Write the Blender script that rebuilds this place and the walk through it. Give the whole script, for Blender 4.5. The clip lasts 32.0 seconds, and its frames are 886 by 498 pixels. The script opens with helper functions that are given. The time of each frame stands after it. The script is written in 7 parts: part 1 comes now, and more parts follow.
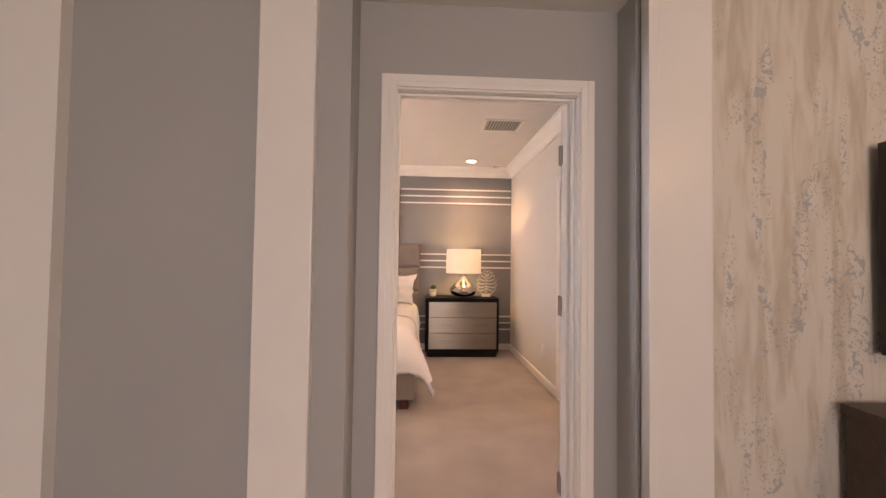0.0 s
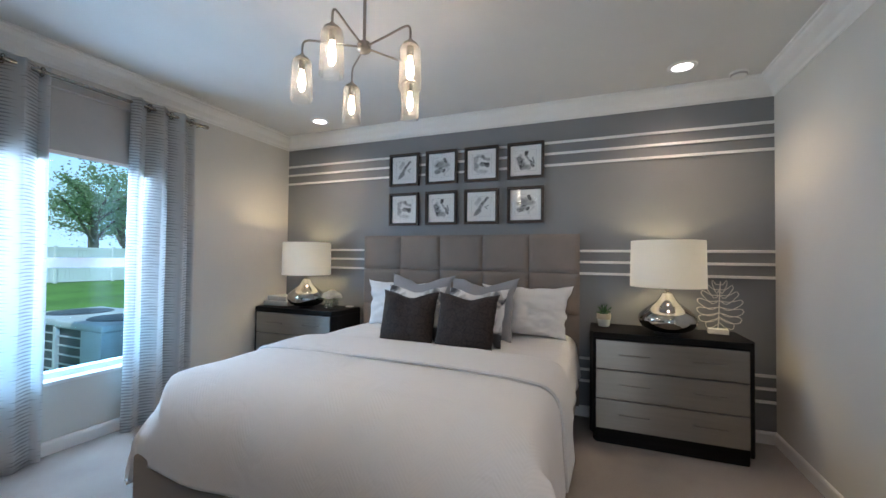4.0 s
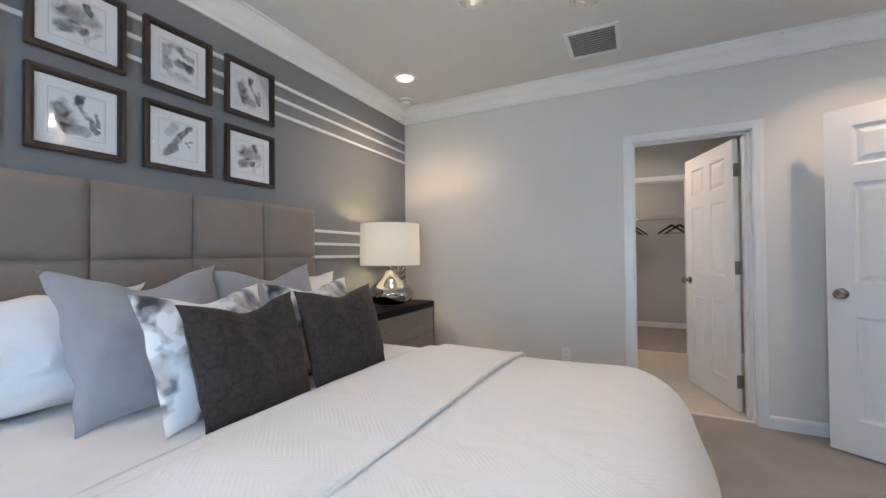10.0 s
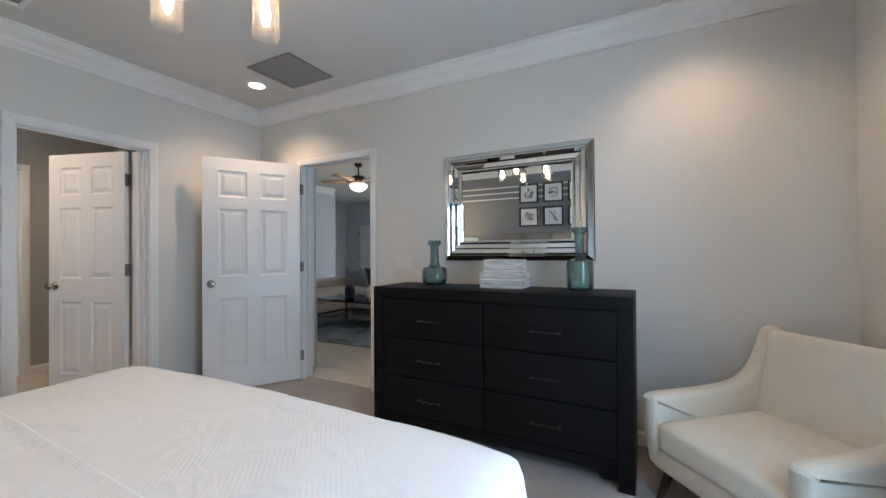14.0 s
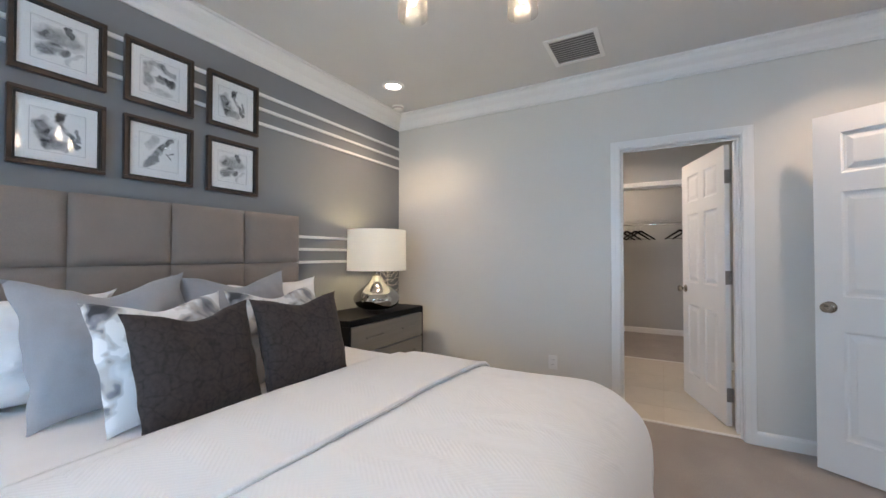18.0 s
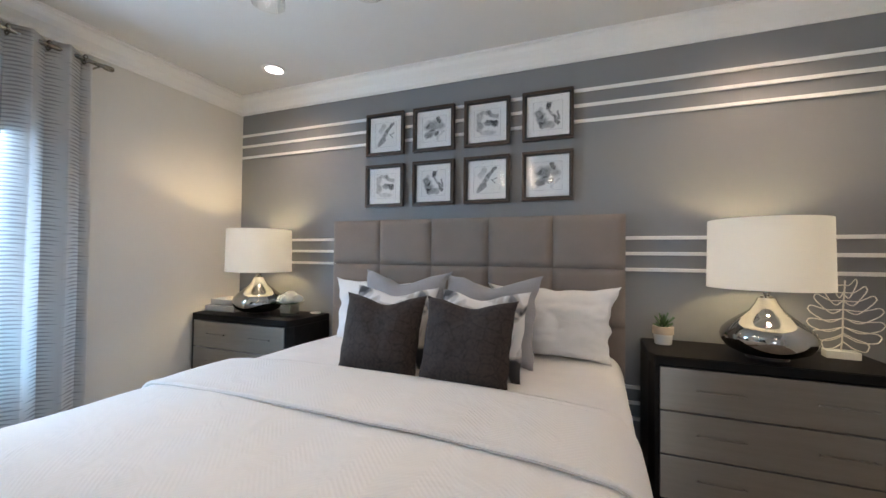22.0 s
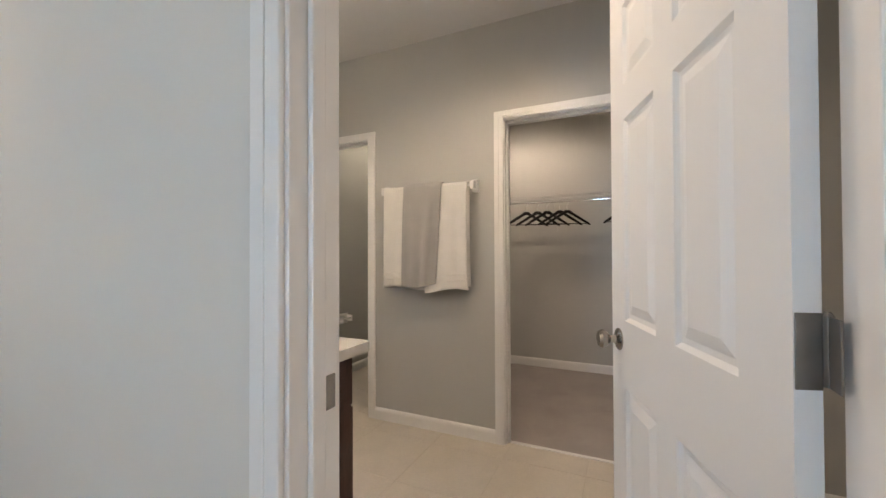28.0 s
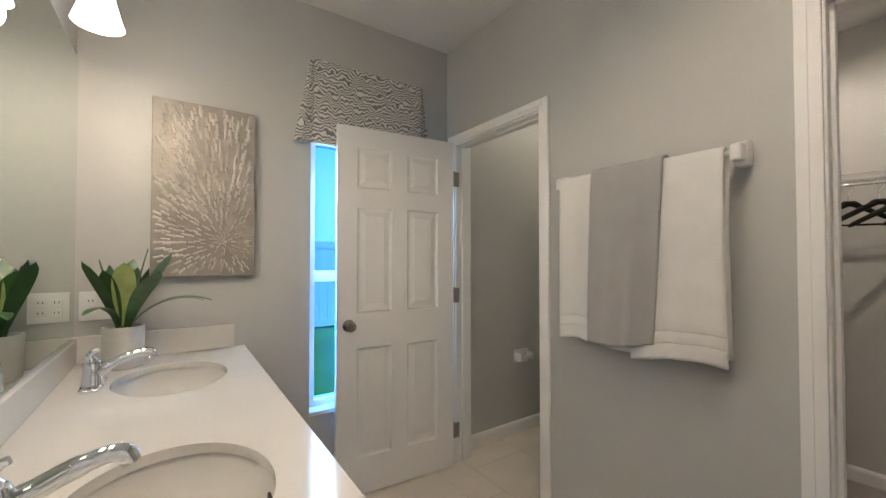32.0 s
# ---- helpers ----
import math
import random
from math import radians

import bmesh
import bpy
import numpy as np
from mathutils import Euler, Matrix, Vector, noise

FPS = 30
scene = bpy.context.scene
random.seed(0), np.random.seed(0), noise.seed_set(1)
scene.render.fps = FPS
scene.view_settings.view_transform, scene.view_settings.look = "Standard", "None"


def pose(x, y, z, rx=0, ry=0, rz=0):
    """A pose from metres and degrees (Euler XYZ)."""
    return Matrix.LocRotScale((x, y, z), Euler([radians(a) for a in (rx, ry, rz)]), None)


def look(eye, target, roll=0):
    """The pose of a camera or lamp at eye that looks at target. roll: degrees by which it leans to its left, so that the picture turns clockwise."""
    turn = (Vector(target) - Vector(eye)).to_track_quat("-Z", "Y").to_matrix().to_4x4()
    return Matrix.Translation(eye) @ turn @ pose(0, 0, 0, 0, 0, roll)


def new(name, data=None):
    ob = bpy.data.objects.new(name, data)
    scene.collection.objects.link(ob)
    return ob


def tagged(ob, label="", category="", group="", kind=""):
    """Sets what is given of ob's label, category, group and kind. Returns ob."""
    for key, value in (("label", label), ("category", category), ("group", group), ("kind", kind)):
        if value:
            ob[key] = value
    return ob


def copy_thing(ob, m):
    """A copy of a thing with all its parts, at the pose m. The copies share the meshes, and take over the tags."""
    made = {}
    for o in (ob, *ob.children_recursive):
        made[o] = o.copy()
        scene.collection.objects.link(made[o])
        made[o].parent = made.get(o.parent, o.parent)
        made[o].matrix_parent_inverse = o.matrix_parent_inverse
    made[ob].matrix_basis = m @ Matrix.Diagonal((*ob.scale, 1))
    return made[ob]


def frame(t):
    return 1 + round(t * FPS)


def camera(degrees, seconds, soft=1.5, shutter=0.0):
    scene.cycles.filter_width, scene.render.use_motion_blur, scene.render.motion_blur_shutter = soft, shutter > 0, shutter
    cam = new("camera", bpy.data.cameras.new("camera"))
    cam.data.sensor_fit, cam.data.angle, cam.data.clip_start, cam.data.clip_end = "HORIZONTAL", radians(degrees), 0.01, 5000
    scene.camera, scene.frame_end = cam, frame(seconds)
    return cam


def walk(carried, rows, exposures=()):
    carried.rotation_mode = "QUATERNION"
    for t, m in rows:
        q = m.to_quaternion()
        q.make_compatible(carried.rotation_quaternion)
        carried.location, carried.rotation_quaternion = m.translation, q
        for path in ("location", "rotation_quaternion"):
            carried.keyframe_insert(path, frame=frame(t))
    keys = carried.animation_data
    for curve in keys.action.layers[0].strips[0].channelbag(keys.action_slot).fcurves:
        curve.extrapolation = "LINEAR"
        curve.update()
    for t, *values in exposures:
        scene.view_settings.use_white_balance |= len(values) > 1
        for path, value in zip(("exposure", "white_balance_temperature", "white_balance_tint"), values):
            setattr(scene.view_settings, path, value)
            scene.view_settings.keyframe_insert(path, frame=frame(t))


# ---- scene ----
cam = camera(97.3, 32.0)
PATH = [
    (0, (0.052, -0.094, 1.293), (0.157, 1.902, 1.35), 0.8),
    (0.5, (0.079, 0.198, 1.296), (0.185, 2.194, 1.355), 0.8),
    (1, (0.151, 0.462, 1.298), (0.255, 2.458, 1.356), 0.8),
    (1.5, (0.228, 0.745, 1.301), (0.309, 2.743, 1.359), 0.6),
    (2, (0.285, 1.057, 1.319), (0.291, 3.056, 1.367), 0.6),
    (2.5, (0.314, 1.341, 1.327), (0.204, 3.337, 1.375), 0.5),
    (3, (0.327, 1.626, 1.317), (0.019, 3.602, 1.365), 0.6),
    (3.5, (0.283, 1.859, 1.322), (-0.243, 3.788, 1.366), 0.7),
    (4, (0.158, 2.083, 1.301), (-0.579, 3.941, 1.349), 0.7),
    (4.5, (0.012, 2.294, 1.292), (-0.87, 4.088, 1.34), 0.7),
    (6.5, (-0.686, 2.83, 1.215), (-1.228, 4.754, 1.27), 0.7),
    (7, (-0.859, 2.98, 1.212), (-1.169, 4.955, 1.273), 0.4),
    (7.5, (-1.014, 3.077, 1.217), (-1.063, 5.076, 1.269), 0.4),
    (8, (-1.24, 3.11, 1.221), (-0.919, 5.083, 1.275), 0.1),
    (8.5, (-1.419, 3.161, 1.227), (-0.695, 5.025, 1.264), 0.0),
    (9, (-1.641, 3.226, 1.238), (-0.515, 4.879, 1.264), -0.1),
    (9.5, (-1.851, 3.349, 1.215), (-0.358, 4.679, 1.25), -0.4),
    (10, (-2.016, 3.491, 1.198), (-0.224, 4.378, 1.226), -0.5),
    (10.5, (-2.129, 3.604, 1.199), (-0.162, 3.966, 1.218), -0.4),
    (11, (-2.239, 3.748, 1.184), (-0.248, 3.558, 1.206), -0.3),
    (11.5, (-2.264, 3.86, 1.23), (-0.398, 3.14, 1.235), -1.0),
    (12, (-2.22, 4.003, 1.23), (-0.594, 2.839, 1.232), -0.9),
    (12.5, (-2.2, 4.21, 1.217), (-0.867, 2.719, 1.222), -0.7),
    (13, (-2.211, 4.385, 1.216), (-1.13, 2.702, 1.223), -0.6),
    (13.5, (-2.189, 4.47, 1.203), (-1.271, 2.693, 1.217), -0.4),
    (15.5, (-2.255, 4.032, 1.24), (-0.896, 2.565, 1.259), -0.2),
    (16, (-2.175, 3.818, 1.243), (-0.505, 2.717, 1.262), -0.1),
    (16.5, (-2.117, 3.651, 1.242), (-0.219, 3.02, 1.276), -0.2),
    (17, (-2.125, 3.474, 1.244), (-0.128, 3.375, 1.273), -0.1),
    (17.5, (-2.047, 3.312, 1.251), (-0.104, 3.784, 1.268), 0.2),
    (18, (-1.905, 3.224, 1.24), (-0.164, 4.206, 1.272), 0.0),
    (18.5, (-1.77, 3.139, 1.219), (-0.33, 4.527, 1.269), 0.7),
    (19, (-1.57, 3.075, 1.216), (-0.527, 4.78, 1.266), 0.9),
    (19.5, (-1.384, 3.068, 1.237), (-0.753, 4.965, 1.274), 0.9),
    (20, (-1.208, 3.044, 1.244), (-0.907, 5.021, 1.281), 1.0),
    (20.5, (-0.991, 3.011, 1.235), (-0.993, 5.011, 1.278), 0.9),
    (21, (-0.723, 3.018, 1.206), (-0.999, 4.998, 1.266), 0.9),
    (21.5, (-0.4, 3.01, 1.235), (-0.937, 4.935, 1.294), 0.8),
    (22, (-0.137, 2.96, 1.249), (-0.871, 4.82, 1.29), 0.7),
    (22.5, (0.087, 2.825, 1.253), (-0.782, 4.626, 1.288), 0.6),
    (23, (0.224, 2.701, 1.259), (-0.683, 4.483, 1.287), 0.6),
    (23.5, (0.328, 2.658, 1.221), (-0.536, 4.461, 1.256), 0.7),
    (24, (0.363, 2.577, 1.224), (-0.313, 4.458, 1.261), 0.7),
    (24.5, (0.404, 2.515, 1.224), (0.032, 4.479, 1.265), 0.6),
    (25, (0.419, 2.505, 1.215), (0.451, 4.504, 1.266), 0.5),
    (25.5, (0.481, 2.544, 1.218), (0.922, 4.494, 1.268), 0.2),
    (26, (0.592, 2.599, 1.237), (1.401, 4.428, 1.271), 0.1),
    (26.5, (0.696, 2.672, 1.233), (1.838, 4.314, 1.259), 0.1),
    (28.5, (1.033, 3.123, 1.189), (2.938, 3.734, 1.215), -0.4),
    (29, (1.226, 3.174, 1.175), (3.163, 3.669, 1.203), -0.5),
    (29.5, (1.421, 3.226, 1.182), (3.357, 3.728, 1.206), -0.4),
    (30, (1.536, 3.252, 1.205), (3.398, 3.98, 1.242), -0.2),
    (30.5, (1.589, 3.289, 1.267), (3.312, 4.304, 1.303), -0.1),
    (31, (1.672, 3.322, 1.29), (3.204, 4.607, 1.33), -0.0),
    (31.5, (1.75, 3.37, 1.293), (3.058, 4.882, 1.329), 0.1),
    (32, (1.802, 3.428, 1.319), (2.935, 5.076, 1.36), 0.0),
]
walk(cam, [(t, look(eye, target, roll)) for t, eye, target, roll in PATH],
     exposures=[(0.0, 0.42, 10000, 46), (1.0, 0.65, 8300, 30), (2.0, 0.51, 7500, 22), (3.0, 0, 6650, 20), (4.5, -0.5, 6250, 18), (7.0, -0.45, 7520, 25), (8.0, -0.16, 6970, 20), (9.0, -0.02, 6620, 19),
                (10.0, -0.06, 6520, 20), (11.0, -0.15, 7370, 22), (12.0, -0.05, 6470, 17), (13.0, -0.18, 6470, 18), (16.0, -0.1, 7070, 21), (17.0, 0, 7020, 22), (18.0, 0, 6470, 20), (19.0, -0.14, 6370, 19),
                (20.0, -0.12, 6470, 19), (21.0, -0.05, 6470, 20), (22.0, -0.1, 6620, 20), (23.0, -0.44, 6870, 20), (24.0, -0.43, 7070, 22), (25.0, -0.13, 7170, 24), (26.0, 0.28, 6750, 15), (28.5, 0.22, 6750, 18),
                (29.0, 0.14, 6700, 17), (30.0, 0.16, 6350, 16), (31.0, 0.27, 6300, 15), (32.0, 0.14, 6150, 14)])

# ---- world, sun, lights ----
world = bpy.data.worlds.new("sky")
scene.world = world
world.use_nodes = True
wn = world.node_tree
sky = wn.nodes.new("ShaderNodeTexSky")
sky.sky_type = "NISHITA"
sky.sun_disc = False
sky.sun_elevation = radians(54)
sky.sun_rotation = radians(140)
wn.links.new(sky.outputs[0], wn.nodes["Background"].inputs[0])
wn.nodes["Background"].inputs[1].default_value = 0.15


def lamp(name, kind, m, power, colour, **more):
    data = bpy.data.lights.new(name, kind)
    data.energy, data.color = power, colour
    for key, value in more.items():
        if key == "size":
            data.shape, data.size, data.size_y = "RECTANGLE", value[0], value[1]
        elif key == "radius":
            data.shadow_soft_size = value
        elif key == "cone":
            data.spot_size, data.spot_blend = radians(value[0]), value[1]
    ob = new(name, data)
    ob.matrix_world = m
    return ob


WARM = (1.0, 0.82, 0.53)
SOFTWARM = (1.0, 0.76, 0.52)
BLUE = (0.45, 0.735, 1.0)
sun = lamp("sun", "SUN", look((0, 0, 0), (-0.45, 0.52, -0.95)), 5.0, (1.0, 0.97, 0.92))
sun.data.angle = radians(0.6)
lamp("bedroom_window_daylight", "AREA", look((-3.19, 3.64, 1.2), (-2.0, 3.64, 1.0)), 92, BLUE, size=(0.85, 1.4))
lamp("bath_window_daylight", "AREA", look((2.78, 5.70, 1.2), (2.78, 4.6, 1.0)), 36, (0.42, 0.75, 1.0), size=(0.7, 1.4))
# living room light, coming through a glass door added out of view
lamp("added_living_room_daylight", "AREA", look((1.0, -5.16, 1.15), (1.4, 0.0, 1.0)), 92, (0.76, 0.89, 0.98), size=(2.3, 1.95))
CANS = [(0.70, 5.17), (-2.41, 5.20), (0.755, 2.22), (-2.45, 2.20)]

# ---- materials ----


def material(name, colour, rough=0.5, metal=0.0, vary=0.06, scale=6.0, grain=0.0, grain_scale=200.0, bump=0.0,
             bump_scale=80.0, coat=0.0, sheen=0.0, spec=0.5, by_object=0.0, stretch=None):
    """A principled material with colour varied at two scales and a fine relief."""
    m = bpy.data.materials.new(name)
    m.use_nodes = True
    t = m.node_tree
    p = t.nodes["Principled BSDF"]
    p.inputs["Roughness"].default_value, p.inputs["Metallic"].default_value = rough, metal
    p.inputs["Coat Weight"].default_value, p.inputs["Sheen Weight"].default_value = coat, sheen
    p.inputs["Specular IOR Level"].default_value = spec
    tc = t.nodes.new("ShaderNodeTexCoord")
    where = tc.outputs["Object"]
    if stretch:
        mp = t.nodes.new("ShaderNodeMapping")
        mp.inputs["Scale"].default_value = stretch
        t.links.new(where, mp.inputs[0])
        where = mp.outputs[0]
    big = t.nodes.new("ShaderNodeTexNoise")
    big.inputs["Scale"].default_value, big.inputs["Detail"].default_value = scale, 4
    t.links.new(where, big.inputs["Vector"])
    ramp = t.nodes.new("ShaderNodeValToRGB")
    lo, hi = 1 - vary, 1 + vary
    ramp.color_ramp.elements[0].position, ramp.color_ramp.elements[1].position = 0.3, 0.7
    ramp.color_ramp.elements[0].color = (*[min(1, c * lo) for c in colour], 1)
    ramp.color_ramp.elements[1].color = (*[min(1, c * hi) for c in colour], 1)
    t.links.new(big.outputs["Fac"], ramp.inputs[0])
    out = ramp.outputs[0]
    if grain:
        fine = t.nodes.new("ShaderNodeTexNoise")
        fine.inputs["Scale"].default_value, fine.inputs["Detail"].default_value = grain_scale, 3
        t.links.new(where, fine.inputs["Vector"])
        mul = t.nodes.new("ShaderNodeMapRange")
        mul.inputs["From Min"].default_value, mul.inputs["From Max"].default_value = 0.3, 0.7
        mul.inputs["To Min"].default_value, mul.inputs["To Max"].default_value = 1 - grain, 1 + grain
        t.links.new(fine.outputs["Fac"], mul.inputs[0])
        mix = t.nodes.new("ShaderNodeMix")
        mix.data_type, mix.blend_type = "RGBA", "MULTIPLY"
        mix.inputs[0].default_value = 1
        t.links.new(out, mix.inputs[6])
        t.links.new(mul.outputs[0], mix.inputs[7])
        out = mix.outputs[2]
    if by_object:
        info = t.nodes.new("ShaderNodeObjectInfo")
        mr = t.nodes.new("ShaderNodeMapRange")
        mr.inputs["To Min"].default_value, mr.inputs["To Max"].default_value = 1 - by_object, 1 + by_object
        t.links.new(info.outputs["Random"], mr.inputs[0])
        mix = t.nodes.new("ShaderNodeMix")
        mix.data_type, mix.blend_type = "RGBA", "MULTIPLY"
        mix.inputs[0].default_value = 1
        t.links.new(out, mix.inputs[6])
        t.links.new(mr.outputs[0], mix.inputs[7])
        out = mix.outputs[2]
    t.links.new(out, p.inputs["Base Color"])
    if bump:
        nz = t.nodes.new("ShaderNodeTexNoise")
        nz.inputs["Scale"].default_value, nz.inputs["Detail"].default_value = bump_scale, 4
        t.links.new(where, nz.inputs["Vector"])
        b = t.nodes.new("ShaderNodeBump")
        b.inputs["Strength"].default_value, b.inputs["Distance"].default_value = bump, 0.004
        t.links.new(nz.outputs["Fac"], b.inputs["Height"])
        t.links.new(b.outputs[0], p.inputs["Normal"])
    return m


def nodes_of(m):
    return m.node_tree, m.node_tree.nodes["Principled BSDF"]


def math_node(t, op, a, b=None, c=None):
    n = t.nodes.new("ShaderNodeMath")
    n.operation = op
    for i, v in enumerate((a, b, c)):
        if v is None:
            continue
        if isinstance(v, (int, float)):
            n.inputs[i].default_value = v
        else:
            t.links.new(v, n.inputs[i])
    return n.outputs[0]


def glowing(name, colour, strength):
    m = bpy.data.materials.new(name)
    m.use_nodes = True
    p = m.node_tree.nodes["Principled BSDF"]
    p.inputs["Base Color"].default_value = (0.8, 0.8, 0.8, 1)
    p.inputs["Emission Color"].default_value = (*colour, 1)
    p.inputs["Emission Strength"].default_value = strength
    return m


def clear_glass(name, tint=(1, 1, 1), gloss=0.08, rough=0.0, edge=0.9):
    """Thin glass: mostly clear, with a Fresnel gloss."""
    m = bpy.data.materials.new(name)
    m.use_nodes = True
    t = m.node_tree
    t.nodes.remove(t.nodes["Principled BSDF"])
    tr, gl, mix = t.nodes.new("ShaderNodeBsdfTransparent"), t.nodes.new("ShaderNodeBsdfGlossy"), t.nodes.new("ShaderNodeMixShader")
    tr.inputs[0].default_value = (*tint, 1)
    gl.inputs["Roughness"].default_value = rough
    fr = t.nodes.new("ShaderNodeFresnel")
    fr.inputs[0].default_value = 1.45
    add = math_node(t, "MULTIPLY_ADD", fr.outputs[0], edge, gloss - 0.04)
    t.links.new(add, mix.inputs[0])
    t.links.new(tr.outputs[0], mix.inputs[1])
    t.links.new(gl.outputs[0], mix.inputs[2])
    t.links.new(mix.outputs[0], t.nodes["Material Output"].inputs[0])
    return m


WALL = material("pale_grey_wall_paint", (0.66, 0.642, 0.60), 0.55, vary=0.02, scale=1.5, bump=0.12, bump_scale=260)
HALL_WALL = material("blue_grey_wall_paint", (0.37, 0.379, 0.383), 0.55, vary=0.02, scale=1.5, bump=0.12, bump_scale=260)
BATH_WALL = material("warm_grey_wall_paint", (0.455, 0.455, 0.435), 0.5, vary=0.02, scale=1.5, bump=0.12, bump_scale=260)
ACCENT = material("slate_grey_accent_paint", (0.208, 0.214, 0.222), 0.5, vary=0.03, scale=2, bump=0.1, bump_scale=260)
CEIL = material("white_ceiling_paint", (0.66, 0.655, 0.64), 0.8, vary=0.02, scale=3, bump=0.35, bump_scale=120)
TRIM = material("white_trim_paint", (0.78, 0.775, 0.76), 0.32, vary=0.015, scale=4)
DOORPAINT = material("white_door_paint", (0.76, 0.755, 0.745), 0.35, vary=0.015, scale=3, bump=0.06, bump_scale=300)
CARPET = material("taupe_carpet", (0.325, 0.29, 0.264), 0.95, vary=0.13, scale=3.2, grain=0.25, grain_scale=420, bump=0.9,
                  bump_scale=420, sheen=0.3, spec=0.1)
TILE = material("beige_floor_tile", (0.58, 0.53, 0.45), 0.30, vary=0.05, scale=5, grain=0.03, grain_scale=60, by_object=0.012)
GROUT = material("grout", (0.56, 0.51, 0.43), 0.9)
BLACKWOOD = material("black_stained_wood", (0.009, 0.008, 0.008), 0.5, spec=0.12, vary=0.25, scale=3, grain=0.2, grain_scale=30,
                     bump=0.08, bump_scale=60, stretch=(1, 8, 8))
ESPRESSO = material("espresso_wood", (0.042, 0.016, 0.011), 0.4, vary=0.25, scale=3, grain=0.25, grain_scale=24, bump=0.1,
                    bump_scale=60, stretch=(8, 8, 1))
PEWTER = material("pewter_lacquer_drawer", (0.27, 0.245, 0.215), 0.17, metal=0.6, vary=0.05, scale=2, grain=0.04, grain_scale=30,
                  stretch=(1, 1, 22))
for key, value in (("Roughness", 0.30), ("Anisotropic", 0.85), ("Anisotropic Rotation", 0.25)):
    nodes_of(PEWTER)[1].inputs[key].default_value = value
NICKEL = material("brushed_nickel", (0.34, 0.305, 0.27), 0.22, metal=1.0, vary=0.05, scale=20)
HINGEMETAL = material("aged_pewter_hinge", (0.24, 0.22, 0.20), 0.45, metal=0.7, vary=0.08, scale=30)
DARKMETAL = material("dark_bronze_metal", (0.075, 0.07, 0.066), 0.34, metal=0.9, vary=0.1, scale=20)
CHROME = material("chrome", (0.86, 0.87, 0.88), 0.05, metal=1.0, vary=0.01)
MIRROR = material("silvered_mirror", (0.82, 0.86, 0.85), 0.0, metal=1.0, vary=0.0)
MERCURY = material("silver_mercury_glass", (0.44, 0.43, 0.41), 0.07, metal=1.0, vary=0.12, scale=9, bump=0.05, bump_scale=60)
TAUPE = material("taupe_upholstery", (0.235, 0.195, 0.168), 0.85, vary=0.06, scale=5, grain=0.14, grain_scale=500, bump=0.3,
                 bump_scale=500, sheen=0.25, spec=0.2)
LINEN = material("white_cotton", (0.80, 0.79, 0.785), 0.9, vary=0.03, scale=6, bump=0.15, bump_scale=600, sheen=0.15, spec=0.2)
GREYCLOTH = material("light_grey_cloth", (0.30, 0.30, 0.315), 0.9, vary=0.06, scale=6, grain=0.08, grain_scale=500, bump=0.2,
                     bump_scale=600, sheen=0.2, spec=0.2)
CREAM = material("cream_woven_upholstery", (0.70, 0.65, 0.55), 0.9, vary=0.04, scale=6, grain=0.10, grain_scale=350, bump=0.5,
                 bump_scale=420, sheen=0.2, spec=0.2)
REDWOOD = material("red_brown_wood_leg", (0.09, 0.022, 0.015), 0.4, vary=0.2, scale=20)
PLASTIC = material("white_plastic", (0.76, 0.755, 0.74), 0.35, vary=0.01)
VENTGREY = material("grey_vent_metal", (0.42, 0.41, 0.40), 0.5, vary=0.03)
DARK = material("dark_cavity", (0.03, 0.03, 0.03), 0.9, vary=0.1)
CERAMIC = material("white_ceramic", (0.74, 0.73, 0.70), 0.25, vary=0.04, scale=10)
# cool cast of the daylight outdoors is put into this tint
GLASS = clear_glass("daylight_cyan_glass", (0.74, 0.93, 1.0), 0.045, edge=0.35)
# the blue is daylight's cast, put into the bathroom pane's tint
BATHGLASS = clear_glass("daylight_blue_glass", (0.36, 0.69, 1.0), 0.045, edge=0.35)
PICGLASS = clear_glass("picture_glass", gloss=0.04, edge=0.6)

# ---- building helpers ----


def part(name, bm, mat, parent=None, label="", smooth=False):
    """Links a bmesh as one mesh object under a thing or part."""
    me = bpy.data.meshes.new(name)
    bmesh.ops.recalc_face_normals(bm, faces=bm.faces)
    bm.to_mesh(me)
    bm.free()
    for m in (mat if isinstance(mat, (list, tuple)) else [mat]):
        me.materials.append(m)
    if smooth:
        me.shade_smooth()
        me.set_sharp_from_angle(angle=radians(38))
    ob = new(name, me)
    if parent:
        ob.parent = parent
    if label:
        ob["label"] = label
    return ob


def thing(name, m, label, category, group="", kind=""):
    ob = new(name)
    ob.empty_display_size = 0.1
    ob.matrix_world = m
    return tagged(ob, label, category, group, kind)


def box(bm, x0, x1, y0, y1, z0, z1, bevel=0.0, seg=2):
    made = bmesh.ops.create_cube(bm, size=1)["verts"]
    for v in made:
        v.co = Vector(((x0 + x1) / 2 + v.co.x * (x1 - x0), (y0 + y1) / 2 + v.co.y * (y1 - y0), (z0 + z1) / 2 + v.co.z * (z1 - z0)))
    if bevel:
        edges = list({e for v in made for e in v.link_edges})
        bmesh.ops.bevel(bm, geom=edges, offset=bevel, segments=seg, affect="EDGES", profile=0.6)
    return bm


def boxed(*a, **k):
    return box(bmesh.new(), *a, **k)


